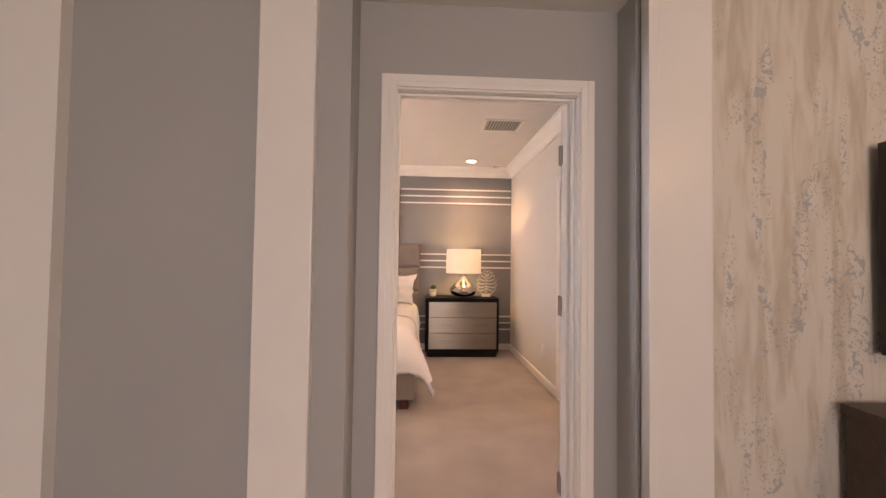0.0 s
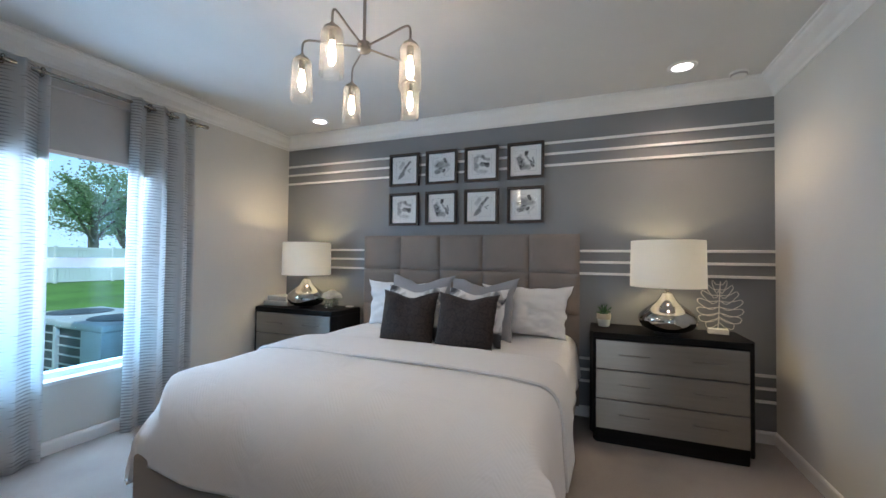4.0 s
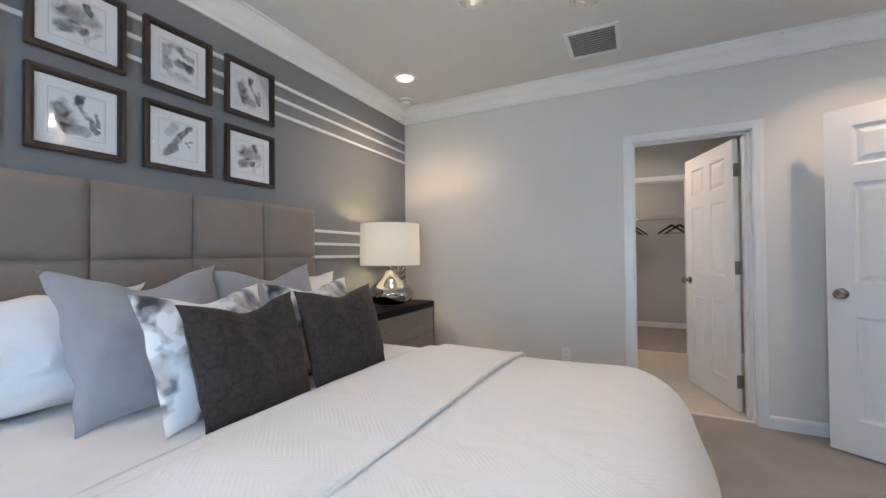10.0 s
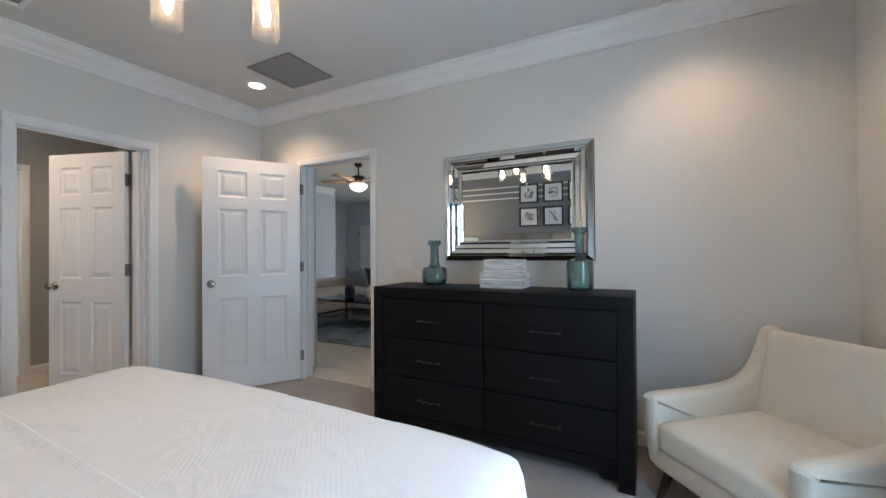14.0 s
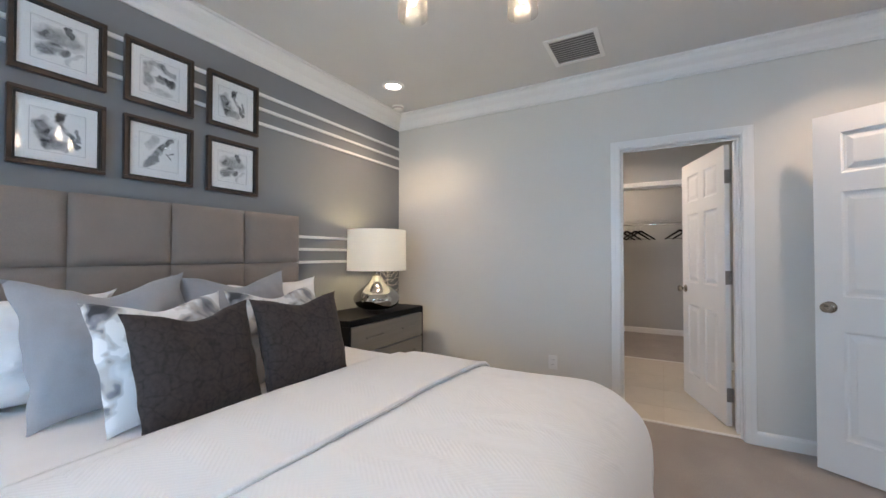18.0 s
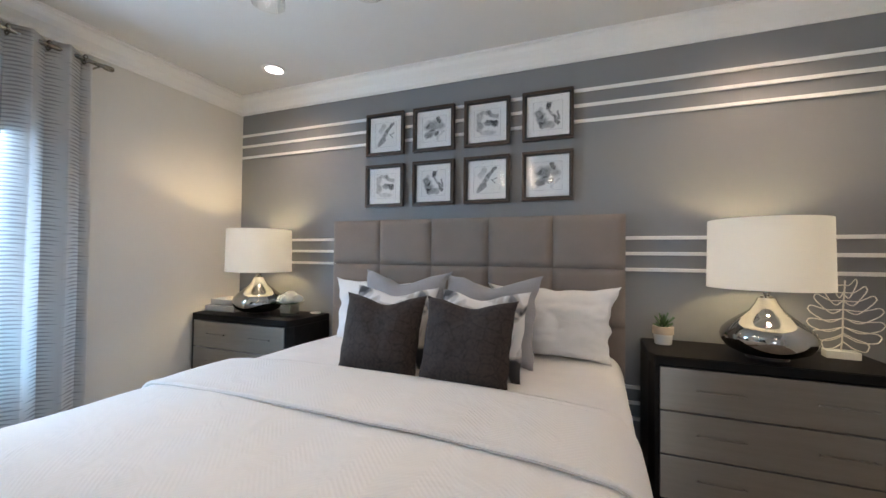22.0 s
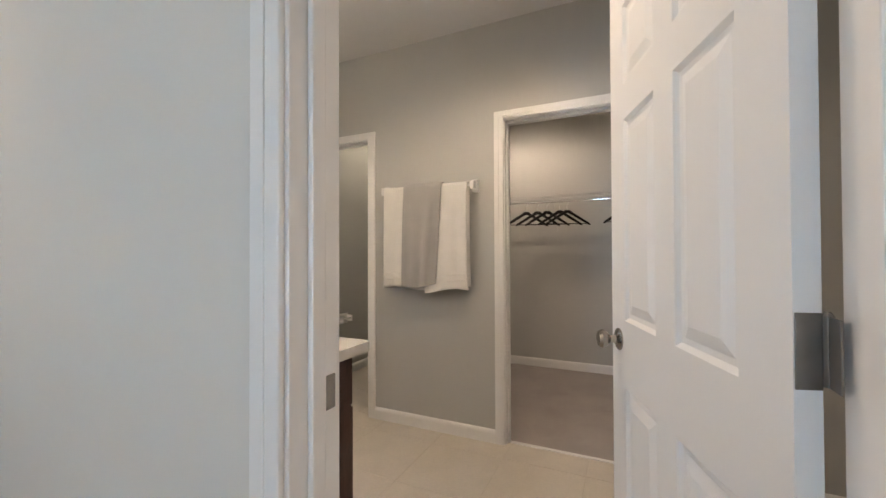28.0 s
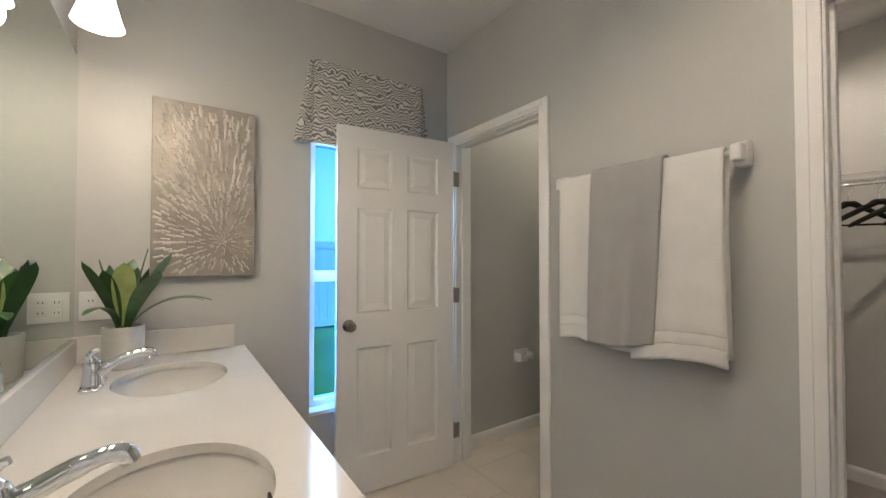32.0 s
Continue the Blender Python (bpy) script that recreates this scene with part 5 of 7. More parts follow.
# ---- chandelier ----
SEEDED = clear_glass("seeded_glass", (0.98, 0.97, 0.95), gloss=0.03, rough=0.08, edge=0.45)
t = SEEDED.node_tree
haze = t.nodes.new("ShaderNodeBsdfTranslucent")
haze.inputs[0].default_value = (0.9, 0.86, 0.8, 1)
blend = t.nodes.new("ShaderNodeMixShader")
blend.inputs[0].default_value = 0.03
t.links.new(t.nodes["Mix Shader"].outputs[0], blend.inputs[1])
t.links.new(haze.outputs[0], blend.inputs[2])
t.links.new(blend.outputs[0], t.nodes["Material Output"].inputs[0])
BRUSHED = material("brushed_bronze_nickel", (0.33, 0.29, 0.25), 0.3, metal=1.0, vary=0.08, scale=20)
CX, CY = -0.915, 3.70
ch = thing("chandelier", pose(CX, CY, H), "five-light bronze chandelier with clear glass jar shades, lit", "chandelier")
part("canopy", lathe([(0, -0.03), (0.03, -0.03), (0.066, -0.022), (0.072, -0.008), (0.072, 0), (0, 0)], 32), BRUSHED, ch, smooth=True)
part("loop", tube([(0.013 * math.cos(a), 0, -0.045 + 0.016 * math.sin(a)) for a in [2 * math.pi * i / 14 for i in range(14)]], 0.003, 6, closed=True), BRUSHED, ch, smooth=True)
part("downrod", tube([(0, 0, -0.058), (0, 0, -0.30)], 0.008, 12), BRUSHED, ch, smooth=True)
part("hub", lathe([(0, -0.29), (0.03, -0.292), (0.034, -0.30), (0.034, -0.33), (0.028, -0.336), (0.02, -0.342), (0, -0.345)], 28), BRUSHED, ch, smooth=True)
CR = 0.295
for deg in (207, 277, 347, 66, 136):
    a = radians(deg)
    c, s = math.cos(a), math.sin(a)
    arm = part("arm", tube(arc([(0.03 * c, 0.03 * s, -0.312), (0.15 * c, 0.15 * s, -0.305), (0.255 * c, 0.255 * s, -0.296), (0.286 * c, 0.286 * s, -0.305), (CR * c, CR * s, -0.33), (CR * c, CR * s, -0.375)], 5),
                           0.0052, 8), BRUSHED, ch, smooth=True)
    at = (CR * c, CR * s, 0)
    part("socket", lathe([(0, -0.37), (0.013, -0.37), (0.016, -0.384), (0.031, -0.386), (0.033, -0.392), (0.033, -0.398), (0.016, -0.40), (0.016, -0.445), (0, -0.447)], 20, at=at), BRUSHED, ch, smooth=True)
    part("bulb", lathe([(0, -0.447), (0.010, -0.447), (0.011, -0.462), (0.015, -0.482), (0.018, -0.505), (0.016, -0.525), (0.008, -0.546), (0, -0.551)], 16, at=at), BULB, ch, "glowing filament bulb", smooth=True)
    part("glass_jar", lathe([(0.030, -0.393), (0.041, -0.398), (0.047, -0.412), (0.050, -0.50), (0.052, -0.592), (0.0505, -0.592), (0.0485, -0.50), (0.0455, -0.414), (0.040, -0.401), (0.030, -0.397)], 28, at=at),
         SEEDED, ch, "clear seeded glass jar shade", smooth=True).visible_shadow = False
    lamp("chandelier_bulb_light", "POINT", pose(CX + CR * c, CY + CR * s, H - 0.515), 9.5, WARM, radius=0.022)

# ---- dresser wall ----
DX0, DX1, DZ, DY0, DY1 = -2.14, -0.545, 0.975, 1.88, 2.305
dresser = thing("dresser", pose(0, 0, 0), "wide black-stained wooden dresser with six drawers", "dresser")
BW2 = material("black_brown_oak", (0.008, 0.0072, 0.0075), 0.5, spec=0.12, vary=0.3, scale=2.5, grain=0.3, grain_scale=26, bump=0.12, bump_scale=40, stretch=(1, 8, 10))
part("top", boxed(DX0, DX1, DY0, DY1, DZ - 0.062, DZ, bevel=0.004), BW2, dresser, smooth=True)
for x0, x1 in ((DX0, DX0 + 0.078), (DX1 - 0.078, DX1)):
    part("side_panel", boxed(x0, x1, DY0, DY1, 0.0, DZ - 0.0625, bevel=0.004), BW2, dresser, smooth=True)
part("carcass", boxed(DX0 + 0.079, DX1 - 0.079, DY0 + 0.01, DY1 - 0.025, 0.10, DZ - 0.063), BLACKWOOD, dresser)
for x0, x1 in ((DX0 + 0.079, DX1 - 0.079),):
    bm = bmesh.new()
    prof = [(x0, 0.146), (x1, 0.146), (x1, 0.04), (x1 - 0.07, 0.045), (x1 - 0.10, 0.085), (x0 + 0.10, 0.085), (x0 + 0.07, 0.045), (x0, 0.04)]
    f0 = [bm.verts.new((x, DY1 - 0.012, z)) for x, z in prof]
    f1 = [bm.verts.new((x, DY1 - 0.045, z)) for x, z in prof]
    bm.faces.new(f0)
    bm.faces.new(f1[::-1])
    for i in range(len(prof)):
        bm.faces.new((f0[i], f0[(i + 1) % len(prof)], f1[(i + 1) % len(prof)], f1[i]))
    part("apron", bm, BW2, dresser)
mid = (DX0 + DX1) / 2
zs = [0.150, 0.398, 0.648, 0.900]
for x0, x1 in ((DX0 + 0.082, mid - 0.006), (mid + 0.006, DX1 - 0.082)):
    for i in range(3):
        dr = part("drawer", boxed(x0, x1, DY1 - 0.03, DY1 - 0.004, zs[i] + 0.004, zs[i + 1] - 0.004, bevel=0.003), BW2, dresser, smooth=True)
        hb = bmesh.new()
        xc, zc = (x0 + x1) / 2, zs[i + 1] - 0.132
        tube([(xc - 0.085, DY1 + 0.022, zc), (xc + 0.085, DY1 + 0.022, zc)], 0.0055, 10, hb)
        for sx in (-0.07, 0.07):
            tube([(xc + sx, DY1 - 0.005, zc), (xc + sx, DY1 + 0.022, zc)], 0.0045, 8, hb)
        part("handle", hb, DARKMETAL, dr, "black metal bar handle", smooth=True)

mirror = thing("wall_mirror", pose(-1.358, S + 0.002, 1.541), "wide silver-edged wall mirror hanging over the black dresser", "mirror")
mw, mh = 0.542, 0.396
part("backing", boxed(-mw + 0.01, mw - 0.01, 0, 0.012, -mh + 0.01, mh - 0.01), DARK, mirror)


def bevel_frame(w, h, band, y_out, y_in, edge):
    """Four mitred mirror strips between the outer size and the inner size; a narrow bevel on each side."""
    out = []
    for k in range(4):
        bm = bmesh.new()
        sgn = [(-1, -1), (1, -1), (1, 1), (-1, 1)]
        a, b = sgn[k], sgn[(k + 1) % 4]
        rings = []
        for inset, y in ((0, y_out - 0.012), (0.0, y_out - 0.004), (edge, y_out), (band - edge, y_in), (band, y_in - 0.006), (band, y_in - 0.014)):
            rings.append([bm.verts.new((a[0] * (w - inset), y, a[1] * (h - inset))), bm.verts.new((b[0] * (w - inset), y, b[1] * (h - inset)))])
        for p, q in zip(rings, rings[1:]):
            bm.faces.new((p[0], p[1], q[1], q[0]))
        out.append(bm)
    return out


for w, h, band, yo, yi in ((mw, mh, 0.042, 0.030, 0.042), (mw - 0.043, mh - 0.043, 0.036, 0.046, 0.040), (mw - 0.080, mh - 0.080, 0.040, 0.036, 0.028), (mw - 0.121, mh - 0.121, 0.022, 0.030, 0.022)):
    for bm in bevel_frame(w, h, band, yo, yi, 0.008):
        part("mirror_strip", bm, MIRROR, mirror)
part("mirror_glass", boxed(-mw + 0.142, mw - 0.142, 0.012, 0.016, -mh + 0.142, mh - 0.142), MIRROR, mirror)
for w, h, y in ((mw + 0.003, mh + 0.003, 0.018),):
    for a in ((-w, w, h - 0.006, h), (-w, w, -h, -h + 0.006), (-w, -w + 0.006, -h + 0.006, h - 0.006), (w - 0.006, w, -h + 0.006, h - 0.006)):
        part("outer_edge", boxed(a[0], a[1], 0.0, y, a[2], a[3]), NICKEL, mirror)

TEAL = clear_glass("smoky_teal_glass", (0.72, 0.82, 0.81), gloss=0.07, edge=0.7)
t = TEAL.node_tree
cloudy = t.nodes.new("ShaderNodeBsdfDiffuse")
cloudy.inputs[0].default_value = (0.14, 0.18, 0.175, 1)
blend = t.nodes.new("ShaderNodeMixShader")
blend.inputs[0].default_value = 0.06
t.links.new(t.nodes["Mix Shader"].outputs[0], blend.inputs[1])
t.links.new(cloudy.outputs[0], blend.inputs[2])
t.links.new(blend.outputs[0], t.nodes["Material Output"].inputs[0])


def glass_vase(x, y, prof, label):
    th = thing("glass_vase", pose(x, y, DZ), label, "vase", "glass vases on the dresser")
    cut, top = len(prof) - 8, len(prof) - 5

    def shell(pts):
        return pts + [(max(r - 0.004, 0.001), z) for r, z in pts[::-1]]
    part("vase_body", lathe([(0, 0)] + shell(prof[:cut + 1]) + [(0, 0.006)], 40), TEAL, th, smooth=True)
    part("neck", lathe(shell(prof[cut:top + 1]), 40), TEAL, th, smooth=True)
    part("rim", lathe(shell(prof[top:]), 40), TEAL, th, smooth=True)
    return th


glass_vase(-0.865, 2.02, [(0.062, 0), (0.083, 0.014), (0.089, 0.04), (0.087, 0.105), (0.078, 0.120), (0.040, 0.134), (0.031, 0.165), (0.030, 0.262), (0.033, 0.278), (0.045, 0.285), (0.047, 0.292), (0.047, 0.308), (0.044, 0.312)],
           "squat smoky teal glass vase with flared rim")
glass_vase(-1.85, 2.04, [(0.055, 0), (0.072, 0.010), (0.076, 0.028), (0.076, 0.160), (0.070, 0.174), (0.036, 0.186), (0.027, 0.21), (0.026, 0.32), (0.030, 0.335), (0.044, 0.342), (0.046, 0.348), (0.046, 0.366), (0.043, 0.370)],
           "tall smoky teal glass vase with flared rim")
STRIA = material("white_striated_stone", (0.58, 0.56, 0.53), 0.6, vary=0.40, scale=3, grain=0.40, grain_scale=11, bump=1.0, bump_scale=11, stretch=(0.6, 0.6, 20))
for z0, w, d, h in ((0.0, 0.275, 0.19, 0.095), (0.0955, 0.235, 0.16, 0.085)):
    bx = thing("decorative_box", pose(-1.385, 2.02, DZ + z0, 0, 0, 2 if z0 else 0), "white striated stone box with a lid, stacked with another", "decorative box", "boxes on the dresser")
    part("box_body", boxed(-w / 2, w / 2, -d / 2, d / 2, 0, h * 0.68, bevel=0.003), STRIA, bx)
    part("lid", boxed(-w / 2 - 0.002, w / 2 + 0.002, -d / 2 - 0.002, d / 2 + 0.002, h * 0.70, h, bevel=0.003), STRIA, bx)

# ---- armchair ----
chair = thing("armchair", pose(-2.70, 2.29, 0, 0, 0, -49), "cream upholstered armchair with sloping arms and dark tapered legs", "armchair")


def cushion(x0, x1, y0, y1, z0, z1, r=0.05, crown=0.02):
    bm = boxed(x0, x1, y0, y1, z0, z1, bevel=r, seg=4)
    bmesh.ops.subdivide_edges(bm, edges=[e for e in bm.edges if e.calc_length() > 0.15], cuts=5, use_grid_fill=True)
    for v in bm.verts:
        u, w = (v.co.x - (x0 + x1) / 2) / (x1 - x0) * 2, (v.co.y - (y0 + y1) / 2) / (y1 - y0) * 2
        if v.co.z > (z0 + z1) / 2:
            v.co.z += crown * max(0, 1 - u * u) * max(0, 1 - w * w)
    return bm


part("seat_cushion", cushion(-0.285, 0.285, -0.24, 0.375, 0.255, 0.392, 0.04, 0.025), CREAM, chair, smooth=True)
part("seat_frame", boxed(-0.33, 0.33, -0.30, 0.355, 0.155, 0.26, bevel=0.02, seg=3), CREAM, chair, smooth=True)
bk = cushion(-0.30, 0.30, -0.065, 0.065, 0.0, 0.535, 0.045, 0.0)
bmesh.ops.transform(bk, verts=bk.verts, matrix=pose(0, -0.255, 0.265, 14, 0, 0))
part("backrest", bk, CREAM, chair, smooth=True)
for s in (-1, 1):
    bm = bmesh.new()
    top = arc([(-0.450, 0.75, 0), (-0.42, 0.796, 0), (-0.365, 0.785, 0), (-0.315, 0.68, 0), (-0.255, 0.595, 0), (-0.17, 0.54, 0), (-0.06, 0.518, 0), (0.12, 0.510, 0), (0.35, 0.508, 0), (0.388, 0.485, 0)], 4)
    prof = [(p[0], p[1]) for p in top] + [(0.378, 0.32), (0.345, 0.165), (-0.30, 0.165), (-0.36, 0.32), (-0.42, 0.60)]
    count, rows = len(prof), []
    for x, inset in ((0.286, 0.03), (0.292, 0.012), (0.308, 0.0), (0.352, 0.0), (0.368, 0.012), (0.374, 0.03)):
        ring = []
        for i, (y, z) in enumerate(prof):
            a, b = prof[i - 1], prof[(i + 1) % count]
            ty, tz = b[0] - a[0], b[1] - a[1]
            ln = math.hypot(ty, tz) or 1
            ring.append(bm.verts.new((s * x, y + inset * tz / ln, z - inset * ty / ln)))
        rows.append(ring)
    bm.faces.new(rows[0])
    bm.faces.new(rows[-1][::-1])
    for a, b in zip(rows, rows[1:]):
        for i in range(count):
            bm.faces.new((a[i], a[(i + 1) % count], b[(i + 1) % count], b[i]))
    bmesh.ops.recalc_face_normals(bm, faces=bm.faces)
    part("arm", bm, CREAM, chair, smooth=True)
    for y, lean in ((0.29, 0.05), (-0.27, -0.07)):
        part("leg", tube([(s * 0.285, y, 0.16), (s * 0.31, y + lean, 0.0)], [0.024, 0.013], 12), ESPRESSO, chair, "dark tapered wooden leg", smooth=True)

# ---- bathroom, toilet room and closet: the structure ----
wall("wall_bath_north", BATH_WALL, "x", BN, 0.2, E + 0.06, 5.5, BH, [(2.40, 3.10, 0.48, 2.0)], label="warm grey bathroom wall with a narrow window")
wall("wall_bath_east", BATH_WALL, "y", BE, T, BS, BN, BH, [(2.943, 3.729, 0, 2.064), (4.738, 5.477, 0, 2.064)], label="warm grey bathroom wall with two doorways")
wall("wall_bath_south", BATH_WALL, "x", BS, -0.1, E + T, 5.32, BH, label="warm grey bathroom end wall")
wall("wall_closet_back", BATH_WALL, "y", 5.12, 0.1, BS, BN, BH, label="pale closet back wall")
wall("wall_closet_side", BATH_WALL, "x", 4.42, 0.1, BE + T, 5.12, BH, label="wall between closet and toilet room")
tagged(part("ceiling_bath", boxed(E + T, 5.12, BS, BN, BH, BH + 0.1), CEIL), "off-white painted bathroom ceiling", "ceiling", "", "structure")
tagged(part("floor_closet", boxed(BE + 0.06, 5.12, BS, 4.42, -0.12, 0.001), CARPET), "taupe-grey closet carpet", "carpet", "", "structure")
door_frame("door_frame_toilet", "y", 4.738, 5.477, 2.045, BE, BE + T, "white painted door frame of the toilet room", stop=BE + 0.06)
door_frame("door_frame_closet", "y", 2.943, 3.729, 2.045, BE, BE + T, "white painted door frame of the walk-in closet", stop=BE + 0.05)
panel_door("door_toilet", pose(3.254, 5.424, 0.012, 0, 0, 175.4) @ pose(0, -0.035, 0), 0.735, "white six-panel toilet room door open against the wall", hinge_side=1)
panel_door("door_closet", pose(BE + T + 0.008, 2.968, 0.012, 0, 0, -22.0) @ pose(0, -0.035, 0), 0.74, "white six-panel closet door swung into the closet", hinge_side=1, jamb_turn=202.0)
for nm, a, b, out in (("baseboard_bath_east_a", (BE, 4.69), (BE, 3.777), (-1, 0)), ("baseboard_bath_east_b", (BE, 2.895), (BE, BS), (-1, 0)),
                      ("baseboard_bath_north", (2.05, BN), (BE, BN), (0, -1)), ("baseboard_toilet_north", (BE + T, BN), (5.12, BN), (0, -1)),
                      ("baseboard_closet_back", (5.12, 4.42), (5.12, BS), (-1, 0)), ("baseboard_closet_side", (BE + T, 4.42), (5.12, 4.42), (0, -1)),
                      ("baseboard_toilet_back", (5.12, BN), (5.12, 4.52), (-1, 0)), ("baseboard_bath_west", (E + T, 2.70), (E + T, BS), (1, 0))):
    tagged(part(nm, run(BASEB, a, b, out), TRIM), "white painted baseboard", "baseboard", "", "structure")

# ---- entry recess and living room: the structure ----
HF = S - T
LH = 2.75
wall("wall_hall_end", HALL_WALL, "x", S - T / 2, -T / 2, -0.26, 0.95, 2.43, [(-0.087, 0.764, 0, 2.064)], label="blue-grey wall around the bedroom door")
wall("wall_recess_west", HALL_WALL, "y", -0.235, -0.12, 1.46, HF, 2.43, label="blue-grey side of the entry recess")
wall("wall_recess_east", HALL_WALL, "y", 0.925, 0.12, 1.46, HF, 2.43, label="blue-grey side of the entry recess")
tagged(part("ceiling_recess", boxed(-0.235, 0.925, 1.46, HF, 2.43, 2.53), CEIL), "white ceiling of the entry recess", "ceiling", "", "structure")
wall("wall_living_a", HALL_WALL, "x", 1.42, 0.04, -0.38, -0.235, LH, label="blue-grey living room wall")
wall("wall_living_b", HALL_WALL, "x", 1.45, 0.04, -1.36, -0.38, LH, label="taupe-grey living room wall")
wall("wall_living_c", TRIM, "x", 1.40, 0.09, -2.60, -1.30, LH, label="white panelled living room wall")
WALLPAPER = material("blue_beige_wallpaper", (0.50, 0.45, 0.38), 0.6, vary=0.06, scale=5)
t, p = nodes_of(WALLPAPER)
tc = t.nodes.new("ShaderNodeTexCoord")
mp = t.nodes.new("ShaderNodeMapping")
mp.inputs["Scale"].default_value = (15, 15, 2.4)
t.links.new(tc.outputs["Object"], mp.inputs[0])
na = t.nodes.new("ShaderNodeTexNoise")
na.inputs["Scale"].default_value, na.inputs["Detail"].default_value, na.inputs["Distortion"].default_value = 1.3, 5, 0.5
t.links.new(mp.outputs[0], na.inputs["Vector"])
slope = t.nodes.new("ShaderNodeMapping")
slope.inputs["Rotation"].default_value, slope.inputs["Scale"].default_value = (0, radians(-28), 0), (9, 1, 2.2)
t.links.new(tc.outputs["Object"], slope.inputs[0])
nb = t.nodes.new("ShaderNodeTexNoise")
nb.inputs["Scale"].default_value, nb.inputs["Detail"].default_value = 1.0, 3
t.links.new(slope.outputs[0], nb.inputs["Vector"])
nv = t.nodes.new("ShaderNodeTexVoronoi")
nv.inputs["Scale"].default_value = 62
t.links.new(tc.outputs["Object"], nv.inputs["Vector"])
dash = t.nodes.new("ShaderNodeTexNoise")
dash.inputs["Scale"].default_value, dash.inputs["Detail"].default_value, dash.inputs["Distortion"].default_value = 24, 3, 1.2
t.links.new(tc.outputs["Object"], dash.inputs["Vector"])
cr = t.nodes.new("ShaderNodeValToRGB")
cr.color_ramp.elements[0].position, cr.color_ramp.elements[0].color = 0.34, (0.52, 0.465, 0.395, 1)
cr.color_ramp.elements[1].position, cr.color_ramp.elements[1].color = 0.56, (0.66, 0.63, 0.58, 1)
mid_tone = cr.color_ramp.elements.new(0.45)
mid_tone.color = (0.60, 0.555, 0.49, 1)
t.links.new(na.outputs["Fac"], cr.inputs[0])
band_on = math_node(t, "GREATER_THAN", nb.outputs["Fac"], 0.51)
spot = math_node(t, "MULTIPLY", math_node(t, "LESS_THAN", nv.outputs["Distance"], 0.26), band_on)
wash = math_node(t, "MULTIPLY", math_node(t, "GREATER_THAN", dash.outputs["Fac"], 0.57), math_node(t, "GREATER_THAN", nb.outputs["Fac"], 0.55))
m1 = t.nodes.new("ShaderNodeMix")
m1.data_type = "RGBA"
m1.inputs[7].default_value = (0.34, 0.375, 0.40, 1)
t.links.new(math_node(t, "MULTIPLY", wash, 0.75), m1.inputs[0])
t.links.new(cr.outputs[0], m1.inputs[6])
m2 = t.nodes.new("ShaderNodeMix")
m2.data_type = "RGBA"
tint = t.nodes.new("ShaderNodeMix")
tint.data_type = "RGBA"
tint.inputs[6].default_value, tint.inputs[7].default_value = (0.27, 0.32, 0.36, 1), (0.40, 0.36, 0.30, 1)
hue = t.nodes.new("ShaderNodeSeparateColor")
t.links.new(nv.outputs["Color"], hue.inputs[0])
t.links.new(hue.outputs[0], tint.inputs[0])
t.links.new(tint.outputs[2], m2.inputs[7])
t.links.new(math_node(t, "MULTIPLY", spot, 0.6), m2.inputs[0])
t.links.new(m1.outputs[2], m2.inputs[6])
t.links.new(m2.outputs[2], p.inputs["Base Color"])
wall("wall_living_paper", WALLPAPER, "x", 1.41, 0.06, 1.15, 4.66, LH, label="beige and blue abstract patterned wallpaper wall")
tagged(part("trim_opening_west", boxed(-0.575, -0.362, 1.385, 1.449, 0, LH, bevel=0.006), TRIM), "wide flat white trim board beside the recess", "trim", "", "structure")
tagged(part("trim_opening_east", boxed(0.945, 1.20, 1.385, 1.459, 0, LH, bevel=0.006), TRIM), "wide flat white trim board beside the recess", "trim", "", "structure")
tagged(part("trim_edge_east", boxed(0.930, 0.970, 1.372, 1.3845, 0, LH, bevel=0.003), TRIM), "narrow white edge moulding of the opening", "trim", "", "structure")
tagged(part("header_opening", boxed(-0.362, 1.15, 1.39, 1.46, 2.43, LH), TRIM), "white header over the entry recess", "trim", "", "structure")
tagged(part("alarm_sensor", boxed(-0.60, -0.56, 1.36, 1.384, 2.30, 2.40, bevel=0.004), NICKEL), "small dark grey alarm sensor on the trim", "alarm sensor")
for nm, a, b, out in (("baseboard_recess_west", (-0.235, 1.46), (-0.235, HF), (1, 0)), ("baseboard_recess_east", (0.925, HF), (0.925, 1.46), (-1, 0)),
                      ("baseboard_hall_a", (-0.235, HF), (-0.14, HF), (0, -1)), ("baseboard_hall_b", (0.817, HF), (0.925, HF), (0, -1))):
    tagged(part(nm, run(BASEB, a, b, out), TRIM), "white painted baseboard", "baseboard", "", "structure")
LX0, LX1, LY0 = -2.6, 4.6, -5.2
# part of the room's bluish daylight is put into this wall colour
LIVWALL = material("daylit_grey_living_paint", (0.52, 0.57, 0.62), 0.6, vary=0.02, scale=2, bump=0.1, bump_scale=260)
wall("wall_living_east", LIVWALL, "y", LX1, 0.12, -2.75, 1.41, LH, label="grey living room wall with two tall panels")
wall("wall_living_nook", LIVWALL, "x", -2.75, -0.1, LX1, 6.4, LH, label="grey wall of the passage beyond the living room")
wall("wall_living_far", LIVWALL, "y", 6.3, 0.1, LY0, -2.85, LH, label="grey wall of the passage beyond the living room")
# the opening here is for the added glass door
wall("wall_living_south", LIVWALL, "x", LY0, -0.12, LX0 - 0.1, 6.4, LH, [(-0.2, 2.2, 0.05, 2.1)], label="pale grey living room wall")
